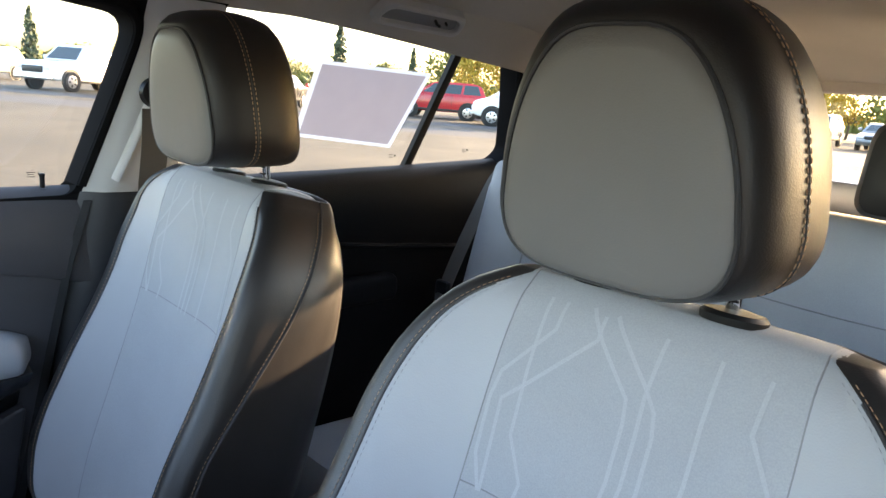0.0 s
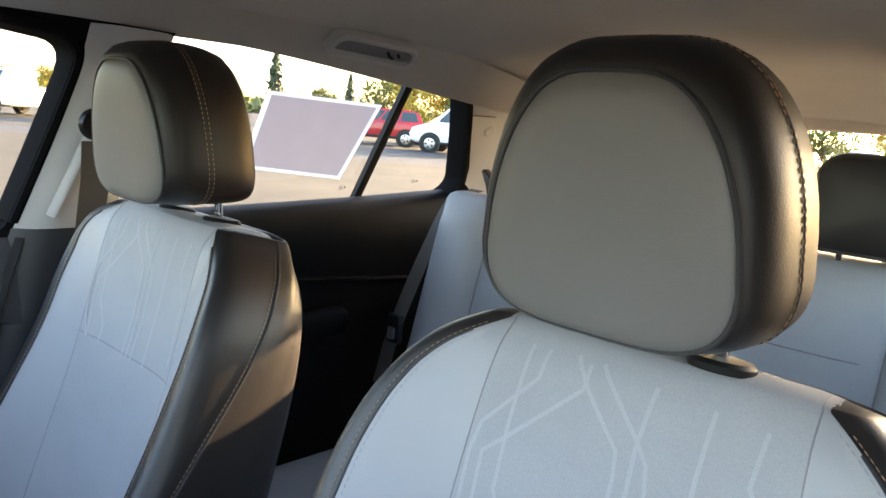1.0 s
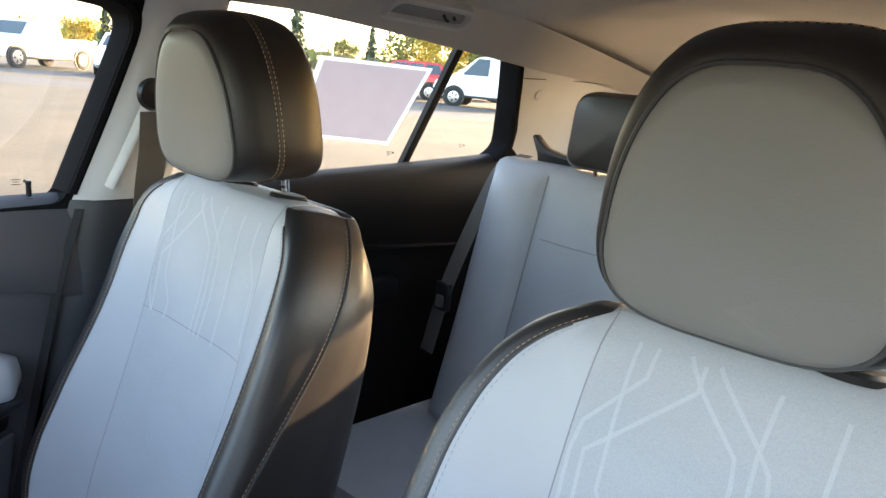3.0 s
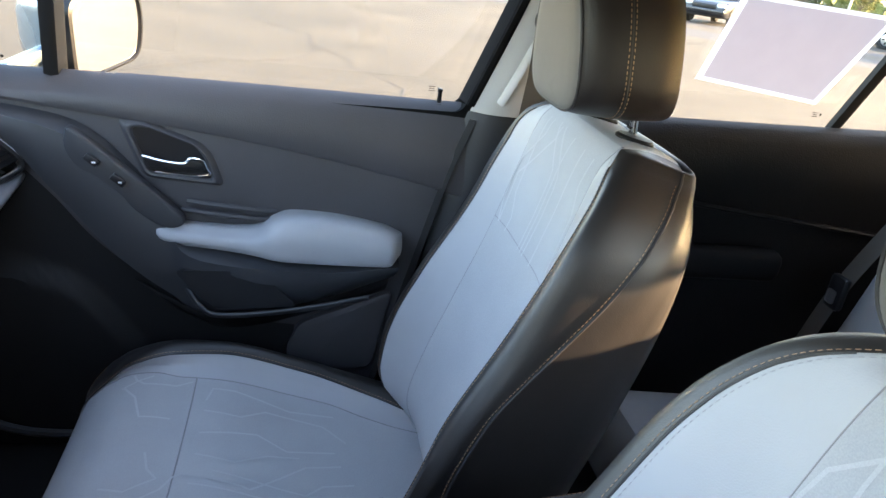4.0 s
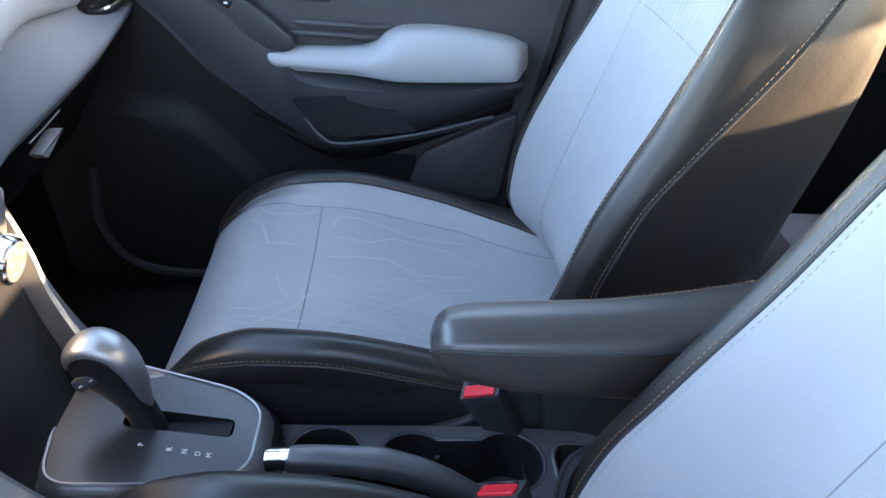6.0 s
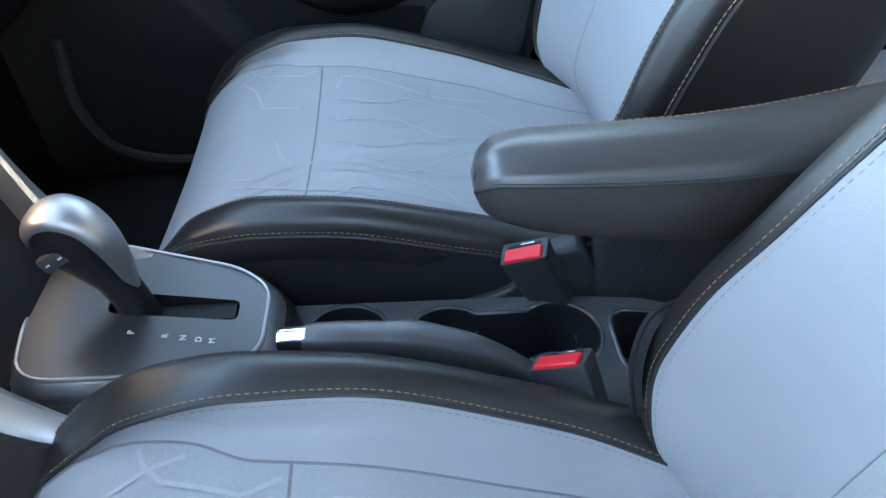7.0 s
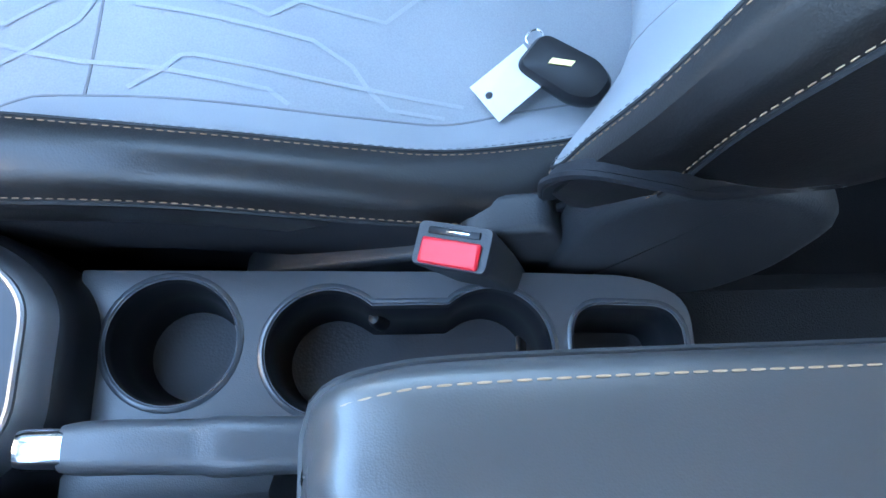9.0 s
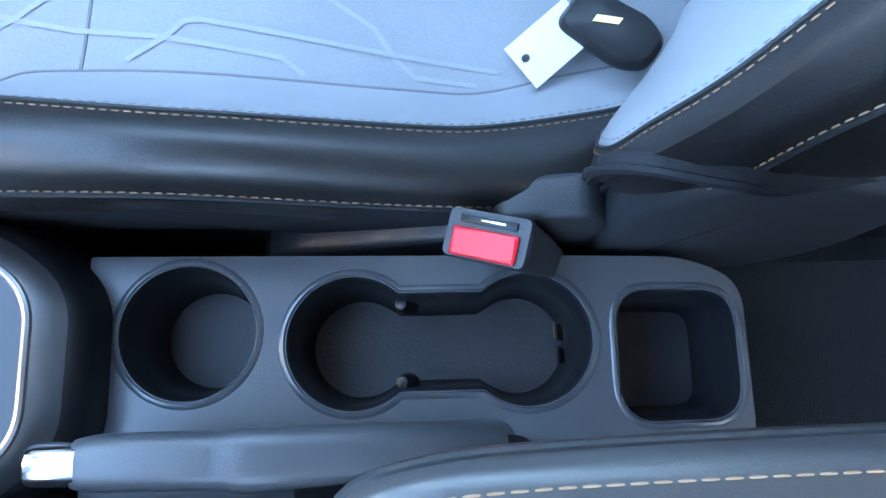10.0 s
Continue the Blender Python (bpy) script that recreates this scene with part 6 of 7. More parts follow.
part("base", loft([[grab_at(p[0] * a, p[1] * b, n) for p in oval] for a, b, n in ((0.90, 0.60, -0.004), (0.88, 0.58, 0.008), (0.80, 0.42, 0.010))]), GREY_PIPING, grab)
part("hook", tube([grab_at(*p) for p in ((0.036, 0.004, 0.008), (0.038, 0.002, 0.019), (0.046, 0.0, 0.021))], 0.0035, 8), GLOSS_BLACK, grab)
part("hook", tube([grab_at(*p) for p in ((0.066, 0.004, 0.008), (0.068, 0.002, 0.018))], 0.0028, 8), GLOSS_BLACK, grab)

# ---- rear seat ----
rear = thing("rear_bench", (0, 0, 0), "pale grey rear bench with dark headrests", "car seat")
RY = spline([0.55, 0.80, 1.05, 1.18], [0.66, 0.735, 0.80, 0.835])


def rear_panel(x0, x1, name, material, puff, z0=0.55, z1=1.175):
    rows = []
    for z in np.linspace(z0, z1, 26):
        row = []
        for k in range(13):
            u = k / 12
            e = 4 * u * (1 - u)
            ez = min(1, (z1 - z) / 0.05, (z - z0) / 0.03 + 0.2)
            row.append(Vector((x0 + (x1 - x0) * u, RY(z) - puff * (e ** 0.5) * max(0, ez) ** 0.5, z)))
        rows.append(row)
    top = rows[-1]
    for dy, dz in ((0.012, 0.012), (0.035, 0.018), (0.07, 0.018), (0.11, 0.008), (0.12, -0.02), (0.12, -0.3)):
        rows.append([Vector((p.x, RY(z1) + dy, z1 + dz)) for p in top])
    part(name, sheet(rows), material, rear)


for a, b, nm, mt, pf in ((-0.575, -0.415, "outer_panel", GREY_HIDE, 0.035), (-0.415, -0.10, "seat_panel", FABRIC, 0.022), (-0.10, 0.12, "centre_panel", GREY_HIDE, 0.015), (0.12, 0.43, "seat_panel", FABRIC, 0.022), (0.43, 0.58, "outer_panel", GREY_HIDE, 0.035)):
    rear_panel(a, b, nm, mt, pf)
for x in (-0.415, -0.10, 0.12, 0.43):
    part("seam", tube([(x, RY(z) - 0.001, z) for z in np.linspace(0.56, 1.17, 14)], 0.002, 6), GREY_PIPING, rear)
for a, b in ((-0.41, -0.105), (0.125, 0.425)):
    part("cross_seam", tube([(a + (b - a) * k / 10, RY(1.03) - 0.0225 * (4 * (k / 10) * (1 - k / 10)) ** 0.5, 1.03) for k in range(11)], 0.0015, 6), GREY_PIPING, rear)
rows = []
for y in np.linspace(0.22, 0.72, 16):
    rows.append([Vector((x, y, 0.585 - 0.05 * (y - 0.22) + 0.012 * math.cos(x * 6) - (0.05 if y < 0.23 else 0))) for x in np.linspace(-0.62, 0.62, 30)])
rows.insert(0, [Vector((p.x, 0.225, 0.42)) for p in rows[0]])
part("cushion", sheet(rows), FABRIC, rear, "pale grey rear cushion")
for x in (-0.245, 0.385):
    hd = new("rear_headrest")
    hd.parent = rear
    loop = round_poly([(-0.125, 0.0), (0.125, 0.0), (0.112, 0.175), (-0.112, 0.175)], [0.04, 0.04, 0.05, 0.05], 6)
    part("pad", loft([[Vector((x + p[0] * f, 0.80 + d, 1.20 + 0.0875 + (p[1] - 0.0875) * f)) for p in loop] for f, d in ((0.05, -0.008), (0.6, -0.007), (0.88, 0.0), (0.97, 0.015), (1.0, 0.04), (0.98, 0.07), (0.9, 0.09), (0.05, 0.095))]), BLACK_HIDE, hd, "black leather rear headrest")
    for dx in (-0.06, 0.06):
        part("post", rod((x + dx, 0.855, 1.15), (x + dx, 0.850, 1.24), 0.006), CHROME, hd)
rb = thing("rear_seat_belt", (0, 0, 0), "grey rear seat belt with its black tongue", "seat belt")
linr = through_points([(-0.60, 1.00, 1.19), (-0.585, 0.88, 1.165), (-0.585, 0.80, 1.05), (-0.60, 0.72, 0.86), (-0.61, 0.68, 0.70)], 6)
part("webbing", loft([[p + Vector((dx, dy, 0)) for dx, dy in ((-0.024, -0.004), (0.024, -0.010), (0.024, -0.012), (-0.024, -0.006))] for p in linr]), BELT, rb)
part("tongue", box((-0.595, 0.70, 0.845), (0.045, 0.02, 0.075), 0.008), GLOSS_BLACK, rb, "black belt tongue")
part("tongue_slot", box((-0.595, 0.688, 0.835), (0.022, 0.003, 0.03), 0.004), SATIN, rb)
part("latch", slab([(-0.50, 1.188), (-0.36, 1.195), (-0.36, 1.205), (-0.43, 1.215), (-0.48, 1.225), (-0.52, 1.255), (-0.525, 1.25), (-0.505, 1.21)], "y", 0.90, 0.93, 0.004), GLOSS_BLACK, rb, "black catch on the seat's shoulder")

# A-pillar trim with its small speaker
ap = thing("pillar_trim", (0, 0, 0), "light grey windscreen pillar trim with a round speaker grille", "trim", kind="structure")
rows = []
for a, b, c in zip(through_points([(-0.745, -1.035, 1.10), (-0.735, -1.045, 1.18), (-0.70, -0.93, 1.30), (-0.65, -0.72, 1.44)], 8), through_points([(-0.715, -1.075, 1.105), (-0.705, -1.085, 1.18), (-0.665, -0.97, 1.31), (-0.61, -0.76, 1.46)], 8), through_points([(-0.64, -1.22, 1.11), (-0.63, -1.20, 1.20), (-0.60, -1.06, 1.33), (-0.57, -0.84, 1.47)], 8)):
    rows.append(through_points([a, b, c], 5))
# copy of TRIM_GREY coloured darker, to offset strong light on this pillar
DIMMED_TRIM = paint("dimmed_pillar_plastic", (0.33, 0.33, 0.34), 0.6, vary=0.05, spec=0.3, bump=[("noise", 700, 0.2, 0.0005)])
part("cover", sheet(rows), DIMMED_TRIM, ap)
sc, sn = Vector((-0.672, -1.138, 1.172)), Vector((0.80, 0.55, 0.15)).normalized()
part("speaker_rim", lathe([(0.0, -0.002), (0.030, -0.002), (0.031, 0.003), (0.029, 0.0055), (0.026, 0.004), (0.0, 0.004)], sc, sn, 32), DIMMED_TRIM, ap, "round speaker grille")
bm = bmesh.new()
qn = Vector((0, 0, 1)).rotation_difference(sn)
for r, n in ((0.006, 6), (0.012, 12), (0.018, 18), (0.023, 24)):
    for k in range(n):
        a = 2 * math.pi * k / n
        lathe([(0.0009, 0.0042), (0.0009, 0.0046), (0.0, 0.0046)], sc + qn @ Vector((r * math.cos(a), r * math.sin(a), 0)), sn, 6, bm)
tagged(part("speaker_holes", bm, GREY_PIPING, ap), kind="stuff")
# windscreen pane and cowl
ws = thing("windscreen", (0, 0, 0), "clear windscreen above the dashboard", "car window", kind="structure")
bm = sheet([[Vector((x, -0.76 - 0.05 * (1 - (x / 0.62) ** 2), 1.470)) for x in np.linspace(-0.60, 0.60, 9)], [Vector((x * 1.12, -1.62 - 0.12 * (1 - (x / 0.62) ** 2), 1.04)) for x in np.linspace(-0.60, 0.60, 9)]])
part("pane", bm, GLASS, ws).visible_shadow = False

# ---- outside: the car park ----
ASPHALT = paint("sunlit_gravelly_asphalt", (0.072, 0.062, 0.047), 0.9, vary=0.32, scale=0.45, fine=(38, 0.95), bump=[("noise", 70, 0.5, 0.010), ("noise", 4, 0.3, 0.03)])
# darker, bluer asphalt colour for the parked vehicles' shadows
SHADOW_ASPHALT = paint("shadow_asphalt", (0.055, 0.055, 0.06), 0.85, vary=0.2, scale=0.7, fine=(50, 0.4))
TAR = paint("dark_crack_filler", (0.07, 0.058, 0.046), 0.7, vary=0.1)
ground = tagged(part("ground", box((0, 0, -0.25), (1600, 1600, 0.5)), ASPHALT, smooth=False), "worn tan-grey asphalt of a sunlit car park", "ground", kind="structure")


def band(name, a, b, wide, label):
    a, b = Vector((*a, 0)), Vector((*b, 0))
    d = (b - a).normalized()
    n = Vector((-d.y, d.x, 0)) * wide
    m = 24
    rows = []
    for k in range(m + 1):
        p = a.lerp(b, k / m)
        w = Vector((random.uniform(-0.1, 0.1), random.uniform(-0.1, 0.1), 0))
        rows.append([p + w + Vector((0, 0, 0.004)), p + n + w + Vector((0, 0, 0.004))])
    tagged(part(name, sheet(rows), SHADOW_ASPHALT, smooth=False), label, "road", kind="structure")


# vehicle shadows laid on the ground as two dark bands
band("road", (-46, -22), (20, 56), 3.6, "dark strip painted as shadow in front of the parked vehicles")
band("road_edge", (-52, -20), (14, 58), 2.2, "second dark strip painted as shadow beneath the parked vehicles")

# meandering sealed cracks in the asphalt
for k, (x0, y0, x1, y1) in enumerate(((-12.0, -1.4, -5.4, 1.05), (-5.4, 1.05, -4.2, 3.6), (-16.0, 2.2, -9.0, -3.0), (-4.6, -3.4, -9.5, 0.4), (-9.0, 3.5, -6.0, 7.5))):
    pts = []
    n = 34
    for j in range(n + 1):
        t = j / n
        w = 0.22 * noise.noise(Vector((k * 7.1, t * 5.0, 0))) + 0.06 * noise.noise(Vector((k * 3.3, t * 22.0, 4)))
        d = Vector((y0 - y1, x1 - x0, 0)).normalized()
        pts.append(Vector((x0 + (x1 - x0) * t, y0 + (y1 - y0) * t, 0.0045)) + d * w * 2)
    rows = []
    for j, p in enumerate(pts):
        d = (pts[min(j + 1, n)] - pts[max(j - 1, 0)]).normalized()
        s = Vector((-d.y, d.x, 0)) * (0.008 + 0.007 * noise.noise(Vector((j * 0.7, k, 9))))
        rows.append([p - s, p + s])
    tagged(part("ground_crack", sheet(rows), TAR, smooth=False), "thin dark crack running across the asphalt", "crack", kind="structure")

TYRE = paint("tyre_rubber", (0.02, 0.02, 0.02), 0.8, vary=0.1)
RIM = paint("alloy_rim", (0.55, 0.55, 0.56), 0.3, 0.9, vary=0)
CAR_GLASS = paint("tinted_car_glass", (0.05, 0.07, 0.08), 0.08, vary=0)
LAMP = paint("headlamp_plastic", (0.75, 0.77, 0.80), 0.15, vary=0)
TAIL = paint("tail_lamp_red", (0.55, 0.02, 0.02), 0.25, vary=0)
GRILLE = paint("black_grille", (0.015, 0.015, 0.015), 0.45, vary=0)


def car_paint(name, c):
    return paint(name, c, 0.3, vary=0.03, coat=0.7)


SHAPES = {
    # body outline, glasshouse outline (x forward, z), half width, axle places, wheel radius
    "pickup": ([(-2.85, 0.62), (-2.88, 1.22), (-0.75, 1.26), (-0.70, 1.28), (0.95, 1.28), (1.15, 1.24), (2.55, 1.18), (2.85, 1.05), (2.90, 0.55), (2.55, 0.42), (-2.5, 0.45)],
               [(-0.78, 1.24), (-0.62, 1.86), (-0.40, 1.93), (0.55, 1.93), (0.80, 1.88), (1.45, 1.24)], 0.98, (-1.85, 1.85), 0.41),
    "suv": ([(-2.25, 0.50), (-2.30, 1.05), (-2.15, 1.15), (1.0, 1.14), (2.0, 1.02), (2.25, 0.85), (2.30, 0.45), (2.0, 0.32), (-2.05, 0.34)],
            [(-2.18, 1.10), (-1.90, 1.62), (-1.55, 1.70), (0.05, 1.70), (0.35, 1.63), (1.15, 1.10)], 0.92, (-1.38, 1.38), 0.36),
    "van": ([(-2.75, 0.50), (-2.78, 1.25), (1.30, 1.25), (2.25, 1.12), (2.62, 0.98), (2.68, 0.50), (2.40, 0.38), (-2.60, 0.40)],
            [(-2.78, 1.22), (-2.70, 2.00), (-2.50, 2.08), (0.65, 2.08), (0.95, 2.0), (1.75, 1.22)], 0.99, (-1.75, 1.75), 0.37),
    "sedan": ([(-2.35, 0.48), (-2.40, 0.95), (-1.6, 1.0), (0.9, 0.98), (2.05, 0.86), (2.35, 0.72), (2.38, 0.42), (2.1, 0.28), (-2.1, 0.30)],
              [(-1.75, 0.96), (-1.05, 1.38), (-0.75, 1.44), (0.10, 1.44), (0.40, 1.38), (1.15, 0.95)], 0.90, (-1.40, 1.42), 0.33),
}


def vehicle(shape, at, ahead, paint_mat, label, group=""):
    body, cabin, hw, axles, wr = SHAPES[shape]
    v = thing({"pickup": "pickup_truck", "suv": "parked_suv", "van": "cargo_van", "sedan": "parked_car"}[shape], (at[0], at[1], 0), label, {"pickup": "truck", "suv": "car", "van": "van", "sedan": "car"}[shape], group)
    v.rotation_euler = (0, 0, math.atan2(ahead[1], ahead[0]))
    bm = slab(round_poly(body, 0.10, 3), "y", -hw, hw, 0.10, 3)
    for q in bm.verts:
        q.co.y *= 1 - 0.06 * max(0, abs(q.co.x) - 1.6) - 0.05 * max(0, q.co.z - 0.9)
    part("body", bm, paint_mat, v, "", sharp=50)
    lo, hi = min(p[1] for p in cabin), max(p[1] for p in cabin)

    def side_in(z):
        return hw - 0.06 - 0.20 * (z - lo) / (hi - lo)
    rp = round_poly(cabin, 0.12, 3)
    bm = bmesh.new()
    L = [bm.verts.new((p[0], -side_in(p[1]), p[1])) for p in rp]
    R = [bm.verts.new((p[0], side_in(p[1]), p[1])) for p in rp]
    bm.faces.new(L)
    bm.faces.new(R[::-1])
    for k in range(len(rp)):
        bm.faces.new((L[k], L[(k + 1) % len(rp)], R[(k + 1) % len(rp)], R[k]))
    part("cabin", bm, paint_mat, v, sharp=50)
    zz0, zz1 = lo + 0.08, hi - 0.10

    def edge_x(z, front):
        pts = [(p, q) for p, q in zip(cabin, cabin[1:])]
        cand = []
        for p, q in pts:
            if min(p[1], q[1]) <= z <= max(p[1], q[1]) and abs(p[1] - q[1]) > 1e-6:
                cand.append(p[0] + (q[0] - p[0]) * (z - p[1]) / (q[1] - p[1]))
        return max(cand) if front else min(cand)
    cuts = {"pickup": 2, "suv": 3, "van": 1, "sedan": 2}[shape]
    for s in (-1, 1):
        a0, a1 = edge_x(zz0, False) + 0.14, edge_x(zz0, True) - 0.18
        b0, b1 = edge_x(zz1, False) + 0.10, edge_x(zz1, True) - 0.10
        if shape == "van":
            a0, b0 = 0.35, 0.35
        for k in range(cuts):
            t0, t1 = k / cuts + 0.02, (k + 1) / cuts - 0.02
            q = [(a0 + (a1 - a0) * t0, zz0), (a0 + (a1 - a0) * t1, zz0), (b0 + (b1 - b0) * t1, zz1), (b0 + (b1 - b0) * t0, zz1)]
            bm = bmesh.new()
            inn = [bm.verts.new((x, s * (side_in(z) - 0.01), z)) for x, z in q]
            out = [bm.verts.new((x, s * (side_in(z) + 0.006), z)) for x, z in q]
            bm.faces.new(out)
            bm.faces.new(inn[::-1])
            for j in range(4):
                bm.faces.new((inn[j], inn[(j + 1) % 4], out[(j + 1) % 4], out[j]))
            part("side_window", bm, CAR_GLASS, v, "", smooth=False)
    for front in (True, False):
        if shape == "van" and not front:
            continue
        x0, x1 = edge_x(zz0, front), edge_x(zz1, front)
        o = 0.012 if front else -0.012
        bm = bmesh.new()
        ring = [(x0 + o, -side_in(zz0) + 0.12, zz0), (x0 + o, side_in(zz0) - 0.12, zz0), (x1 + o, side_in(zz1) - 0.12, zz1), (x1 + o, -side_in(zz1) + 0.12, zz1)]
        A = [bm.verts.new(p) for p in ring]
        B = [bm.verts.new((p[0] - o * 2, p[1], p[2])) for p in ring]
        bm.faces.new(A)
        bm.faces.new(B[::-1])
        for j in range(4):
            bm.faces.new((A[j], A[(j + 1) % 4], B[(j + 1) % 4], B[j]))
        part("windscreen" if front else "rear_window", bm, CAR_GLASS, v, "", smooth=False)
    nose, tail = max(p[0] for p in body), min(p[0] for p in body)
    top = [p for p in body if p[0] > nose - 0.9]
    gz = 0.85 if shape in ("pickup",) else 0.68
    part("grille", box((nose - 0.02, 0, gz), (0.08, hw * 1.05, 0.26 if shape == "pickup" else 0.16), 0.03), GRILLE, v)
    part("front_bumper", box((nose - 0.02, 0, 0.52), (0.14, hw * 1.9, 0.16), 0.05), CHROME if shape == "pickup" else paint_mat, v)
    part("rear_bumper", box((tail + 0.02, 0, 0.55), (0.14, hw * 1.9, 0.16), 0.05), CHROME if shape == "pickup" else GRILLE, v)
    for s in (-1, 1):
        part("headlamp", box((nose - 0.06, s * hw * 0.74, gz + 0.06), (0.12, 0.34, 0.15), 0.04), LAMP, v)
        part("tail_lamp", box((tail + 0.04, s * hw * 0.86, 0.98), (0.08, 0.16, 0.30), 0.03), TAIL, v)
        part("wing_mirror", box((edge_x(zz0, True) - 0.25, s * (hw + 0.08), zz0 + 0.06), (0.12, 0.18, 0.15), 0.04), paint_mat, v)
        part("sill", box((0, s * (hw - 0.03), 0.42), (axles[1] - axles[0] - 2 * wr - 0.15, 0.08, 0.10), 0.02), GRILLE, v)
        for k in range(2):
            part("door_gap", box((0.35 - 0.95 * k, s * (hw - 0.0), 0.88), (0.012, 0.02, 0.55)), GRILLE, v)
            part("door_handle", box((0.20 - 0.95 * k, s * (hw + 0.008), 1.02), (0.18, 0.03, 0.035), 0.01), paint_mat, v)
        for ax in axles:
            part("wheel_arch", lathe([(0.0, -0.03), (wr + 0.09, -0.03), (wr + 0.09, 0.015), (0.0, 0.015)], (ax, s * (hw - 0.015), wr + 0.02), (0, s, 0), 24), GRILLE, v)
            wh = part("wheel", lathe([(0.0, -0.12), (wr - 0.03, -0.12), (wr, -0.09), (wr, 0.05), (wr - 0.03, 0.08), (wr * 0.66, 0.085), (wr * 0.64, 0.06), (0.0, 0.06)], (ax, s * (hw - 0.04), wr), (0, s, 0), 28), TYRE, v)
            part("rim", lathe([(0.0, 0.062), (wr * 0.62, 0.062), (wr * 0.64, 0.075), (wr * 0.60, 0.080), (0.06, 0.088), (0.0, 0.088)], (ax, s * (hw - 0.04), wr), (0, s, 0), 20), RIM, wh)
            for k in range(5):
                a = 2 * math.pi * k / 5
                part("rim_gap", box((ax + wr * 0.40 * math.cos(a), s * (hw + 0.043), wr + wr * 0.40 * math.sin(a)), (wr * 0.30, 0.006, wr * 0.18), 0.0, turn=Matrix.Rotation(-a, 3, "Y")), GRILLE, wh)
    if shape == "pickup":
        part("bed_floor", box((-1.82, 0, 1.20), (2.0, hw * 1.6, 0.16), 0.02), GRILLE, v, "dark open truck bed")
    return v


WHITE_PAINT = car_paint("white_car_paint", (0.78, 0.79, 0.80))
RED_PAINT = car_paint("red_car_paint", (0.45, 0.015, 0.02))
BLACK_PAINT = car_paint("black_car_paint", (0.02, 0.02, 0.022))
GREY_PAINT = car_paint("grey_car_paint", (0.22, 0.24, 0.26))
BLUE_PAINT = car_paint("blue_grey_car_paint", (0.16, 0.24, 0.34))
vehicle("pickup", (-33.6, 10.4), (0.50, -0.87), WHITE_PAINT, "white crew-cab pickup truck with dark wheels, parked")
vehicle("suv", (-29.6, 12.6), (0.80, -0.45), WHITE_PAINT, "white parked SUV facing across the lane")
vehicle("suv", (-24.2, 23.2), (-0.74, -0.67), RED_PAINT, "bright red SUV parked across the lane")
vehicle("van", (-18.6, 23.6), (-0.86, -0.50), WHITE_PAINT, "white cargo van with a pale blue sheen, parked")
vehicle("sedan", (-27.2, 16.0), (0.64, -0.77), BLACK_PAINT, "black parked saloon with bright wheels")
vehicle("suv", (-24.5, 28.5), (-0.7, -0.7), WHITE_PAINT, "white parked SUV behind the red one")
vehicle("suv", (-43.5, 8.4), (0.6, -0.8), BLUE_PAINT, "blue-grey parked SUV far across the lot")
vehicle("suv", (-48.0, 5.6), (0.6, -0.8), BLACK_PAINT, "black parked SUV at the end of the row")
vehicle("sedan", (-55.0, 1.5), (0.6, -0.8), GREY_PAINT, "grey parked saloon at the far row")
for k, (shape, pm, lb) in enumerate((("suv", GREY_PAINT, "grey SUV in the far row"), ("sedan", BLACK_PAINT, "black saloon in the far row"), ("suv", WHITE_PAINT, "white SUV in the far row"), ("sedan", GREY_PAINT, "silver-grey saloon in the far row"), ("suv", BLACK_PAINT, "black SUV in the far row"), ("pickup", WHITE_PAINT, "white pickup in the far row"), ("sedan", BLUE_PAINT, "blue-grey saloon in the far row"))):
    vehicle(shape, (-19.5 + 3.1 * k, 41.5 + 0.3 * (k % 2)), (0.12, -0.99), pm, lb, "far row of cars")

# trees
BARK = paint("grey_brown_bark", (0.10, 0.075, 0.055), 0.9, vary=0.25, scale=12, bump=[("noise", 30, 0.6, 0.02)])


def leaf_mat(name, base):
    mt = paint(name, base, 0.7, vary=0.35, scale=1.2, fine=(9, 0.35))
    return mt


PINE = leaf_mat("dark_conifer_needles", (0.05, 0.075, 0.035))
GOLDEN = leaf_mat("yellowing_leaves", (0.36, 0.26, 0.03))
GREEN = leaf_mat("olive_leaves", (0.14, 0.15, 0.03))


def leaves(spots, size, seed):
    """Many small tilted leaf clumps, each a bent quad."""
    rng = random.Random(seed)
    bm = bmesh.new()
    for p in spots:
        s = size * rng.uniform(0.6, 1.3)
        m = Euler((rng.uniform(0, 6.3), rng.uniform(0, 6.3), rng.uniform(0, 6.3))).to_matrix()
        q = [bm.verts.new(p + m @ Vector(c)) for c in ((-s, -0.5 * s, 0), (0, -0.7 * s, 0.2 * s), (s, -0.3 * s, 0), (0.8 * s, 0.6 * s, 0.1 * s), (-0.3 * s, 0.8 * s, 0.2 * s))]
        bm.faces.new(q[:4])
        bm.faces.new((q[0], q[3], q[4]))
    return bm


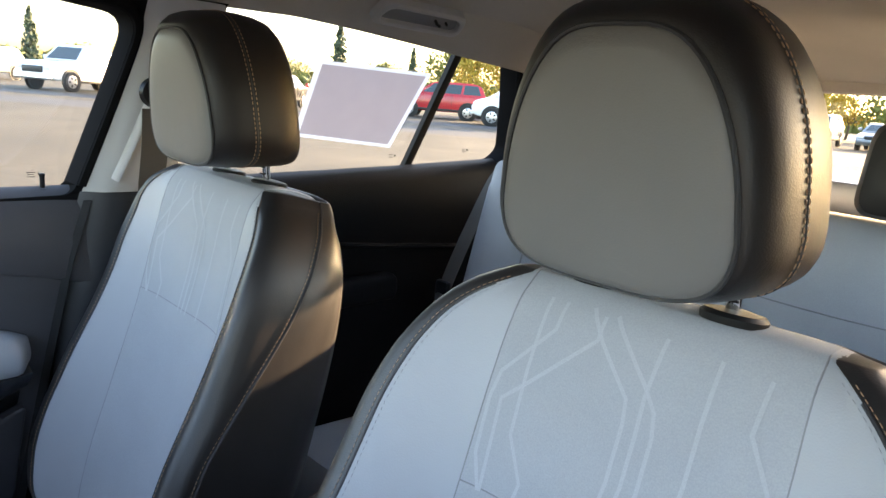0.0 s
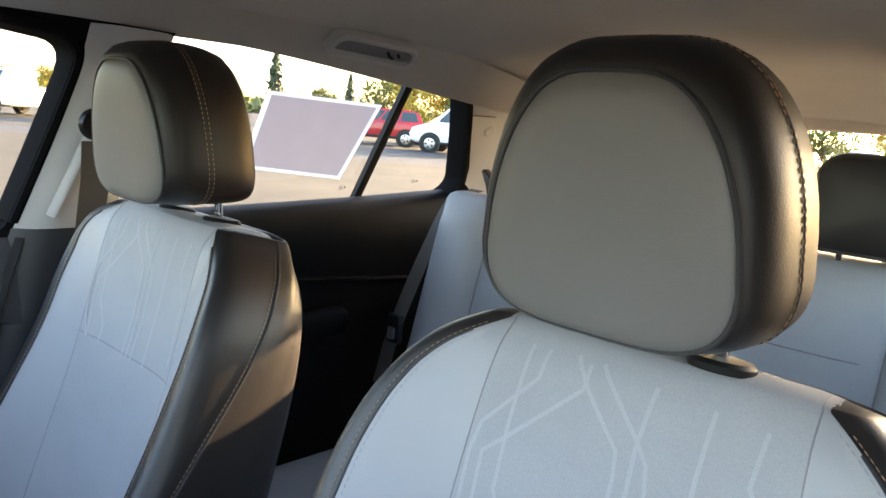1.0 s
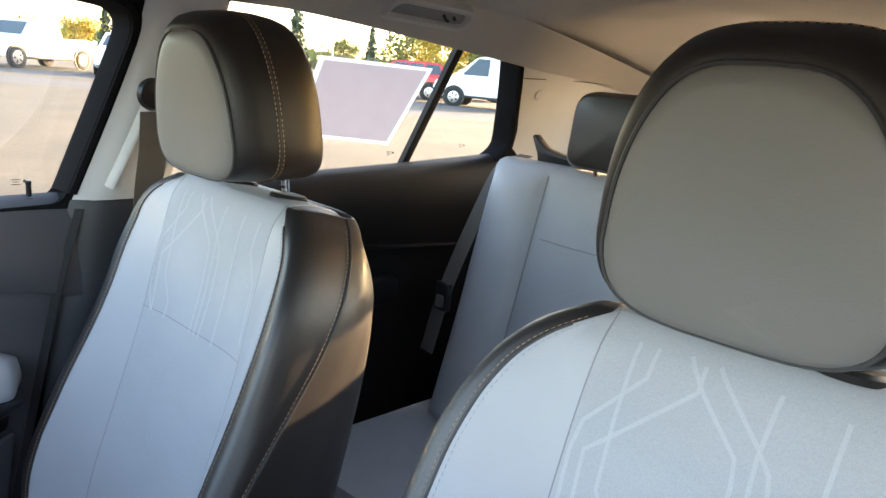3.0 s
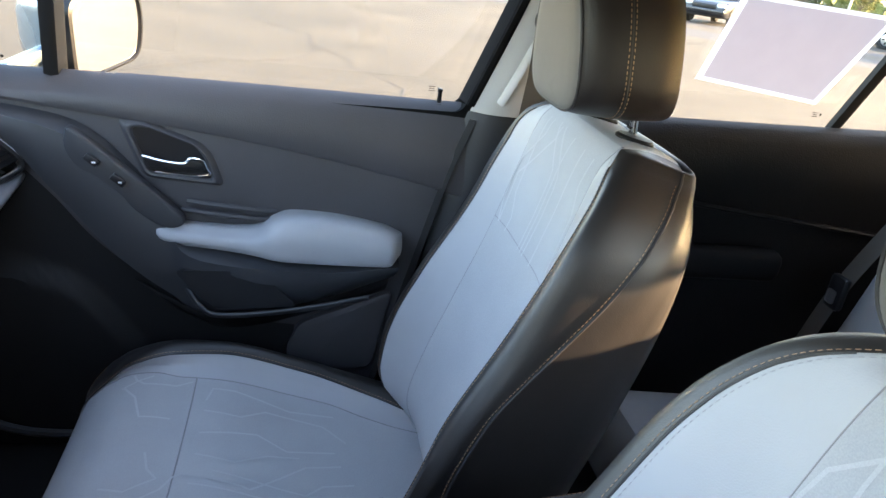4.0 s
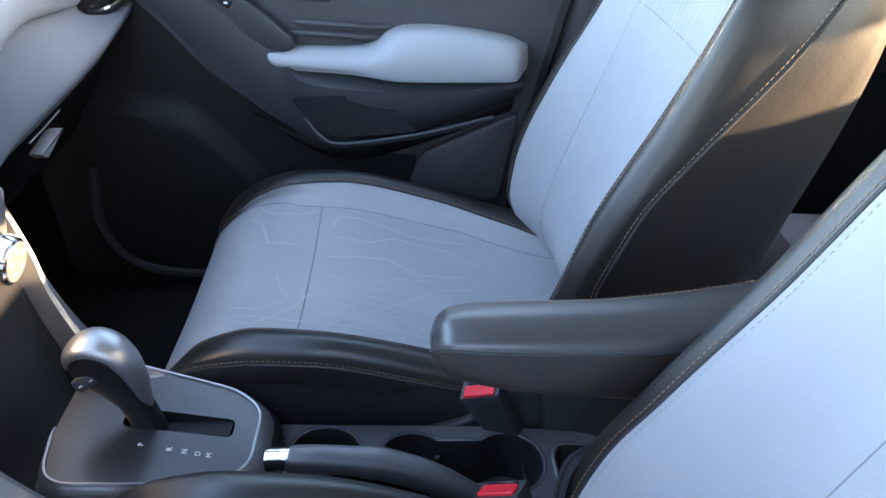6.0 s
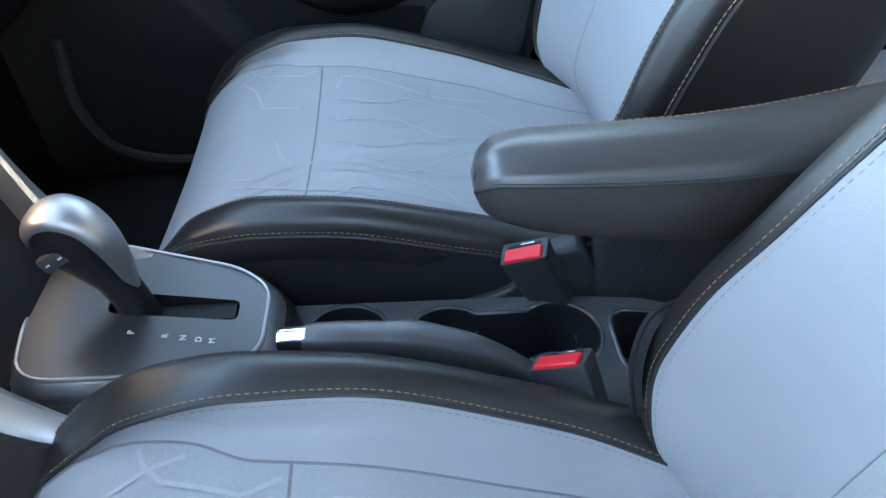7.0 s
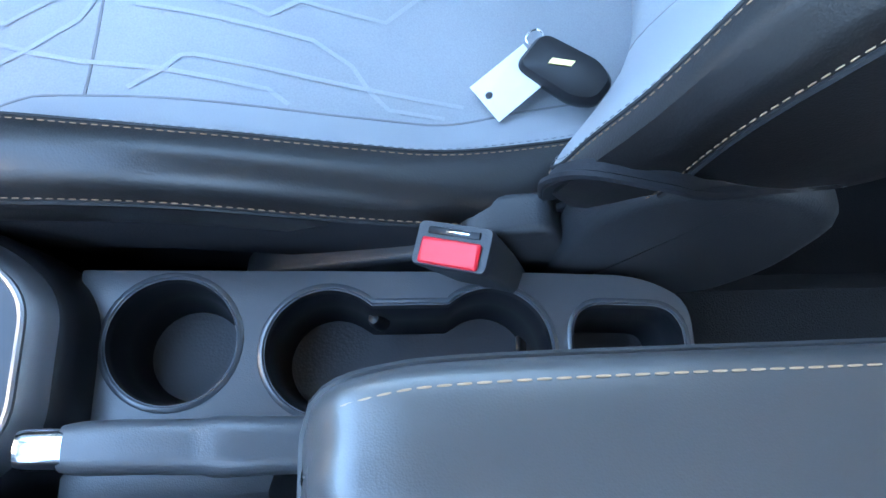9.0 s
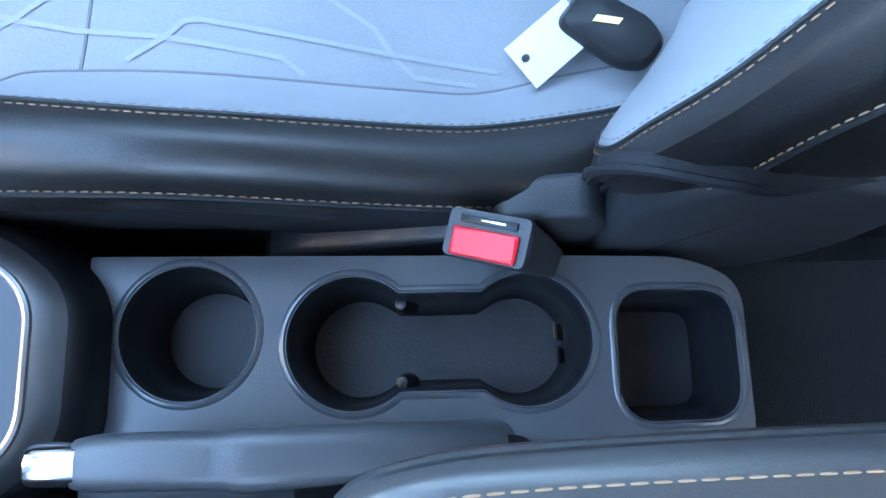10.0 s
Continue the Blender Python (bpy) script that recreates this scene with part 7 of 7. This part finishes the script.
def conifer(at, h, seed, label):
    t = thing("conifer", (at[0], at[1], 0), label, "tree", "conifers")
    part("trunk", tube([(0, 0, 0), (0.05, 0, h * 0.5), (0, 0.03, h * 0.97)], lambda k: h * 0.016 * (1.05 - k), 8), BARK, t)
    rng = random.Random(seed)
    spots = []
    for k in range(46):
        z = h * (0.10 + 0.88 * k / 46)
        r = h * 0.20 * (1 - k / 47) ** 0.85 * rng.uniform(0.75, 1.15)
        for j in range(int(7 + 10 * (1 - k / 46))):
            a = rng.uniform(0, 6.283)
            q = rng.uniform(0.25, 1.0)
            spots.append(Vector((r * q * math.cos(a), r * q * math.sin(a), z - 0.25 * r * q + rng.uniform(-0.1, 0.1))))
    tagged(part("crown", leaves(spots, h * 0.030, seed), PINE, t, "", smooth=False), "dark green needle crown", kind="stuff")


def broadleaf(at, h, spread, seed, mat, label):
    t = thing("tree", (at[0], at[1], 0), label, "tree", "yellowing trees")
    rng = random.Random(seed)
    part("trunk", tube(through_points([(0, 0, 0), (0.1, 0.05, h * 0.25), (-0.05, 0.1, h * 0.55), (0.1, 0, h * 0.8)], 4), lambda k: h * 0.025 * (1.1 - k), 8), BARK, t)
    blobs = []
    for k in range(11):
        a = rng.uniform(0, 6.283)
        r = spread * rng.uniform(0.1, 0.75)
        c = Vector((r * math.cos(a), r * math.sin(a), h * rng.uniform(0.38, 0.86)))
        blobs.append((c, spread * rng.uniform(0.25, 0.45)))
        part("limb", tube(through_points([(0, 0, h * 0.28), tuple(c * 0.5 + Vector((0, 0, h * 0.12))), tuple(c)], 4), lambda q: h * 0.010 * (1.1 - q), 6), BARK, t)
    spots = []
    for c, r in blobs:
        for j in range(170):
            v = Vector((rng.gauss(0, 1), rng.gauss(0, 1), rng.gauss(0, 0.75))).normalized() * r * rng.uniform(0.45, 1.05)
            spots.append(c + v)
    tagged(part("crown", leaves(spots, h * 0.026, seed), mat, t, "", smooth=False), "loose leafy crown", kind="stuff")


def out(az, dist):
    a = radians(az)
    return (0.55 + dist * math.sin(a), -0.55 + dist * math.cos(a))


for az, el, dist, seed in ((-54.3, 4.5, 75, 1), (-48.6, 3.0, 85, 2), (-67.6, 2.8, 90, 3), (-75.6, 3.3, 80, 4), (-79.0, 3.4, 80, 5), (-62.0, 2.4, 95, 6)):
    conifer(out(az, dist), 1.4 + dist * math.tan(radians(el)), seed, "dark green conifer beyond the car park")
for k, (az, el, dist, sp, mt) in enumerate(((-46.0, 3.1, 70, 4.0, GREEN), (-43.6, 3.2, 62, 3.6, GOLDEN), (-41.0, 3.0, 60, 3.4, GOLDEN), (-38.5, 3.3, 58, 3.4, GREEN), (-36.0, 3.4, 60, 3.6, GOLDEN), (-69.3, 1.5, 80, 2.4, GOLDEN), (-51.0, 1.6, 90, 3.0, GREEN), (-33.0, 3.2, 64, 3.6, GOLDEN),
                                            (-20.0, 2.9, 60, 3.6, GOLDEN), (-16.5, 2.6, 64, 3.8, GOLDEN), (-13.0, 3.0, 60, 3.6, GREEN), (-9.0, 2.8, 62, 3.8, GOLDEN), (-24.5, 2.5, 70, 3.6, GREEN), (-72.0, 1.0, 100, 3.0, GREEN), (-58.0, 1.2, 100, 3.4, GREEN))):
    broadleaf(out(az, dist), 1.4 + dist * math.tan(radians(el)), sp, 20 + k, mt, "tall tree with yellowing autumn leaves" if mt is GOLDEN else "leafy olive-green tree beyond the cars")
# a lamp post and a low far hedge line
post = thing("lamp_post", (*out(-51.6, 60), 0), "slim grey car-park lamp post", "lamp post")
part("pole", tube([(0, 0, 0), (0, 0, 7.5)], lambda t: 0.09 - 0.03 * t, 10), SATIN, post)
part("lamp_head", box((0.35, 0, 7.5), (0.8, 0.25, 0.12), 0.04), GREY_PAINT, post)
rng = random.Random(77)
spots = []
for k in range(2600):
    az = rng.uniform(-100, 10)
    x, y = out(az, rng.uniform(105, 125))
    spots.append(Vector((x, y, rng.uniform(0.1, 1.9) ** 1.1)))
tagged(part("hedge", leaves(spots, 0.9, 78), GREEN, smooth=False), "low distant hedge and scrub beyond the car park", "hedge", kind="stuff")

# the car itself stands on four wheels
chassis = thing("chassis", (0, 0, 0.33), "four alloy wheels carrying the car body", "chassis", kind="structure")
for x, y in ((-0.80, -1.85), (0.80, -1.85), (-0.80, 1.12), (0.80, 1.12)):
    way = Vector((math.copysign(1, x), 0, 0))
    at = (x, y, 0.0)
    ty = part("wheel", lathe([(0.20, -0.10), (0.30, -0.10), (0.325, -0.08), (0.33, -0.04), (0.33, 0.04), (0.325, 0.08), (0.30, 0.10), (0.20, 0.095)], at, way, 40), TYRE, chassis)
    part("rim", lathe([(0.0, 0.06), (0.05, 0.065), (0.07, 0.05), (0.18, 0.06), (0.205, 0.09), (0.21, 0.06), (0.21, -0.08), (0.0, -0.08)], at, way, 40), RIM, ty, "silver alloy rim")
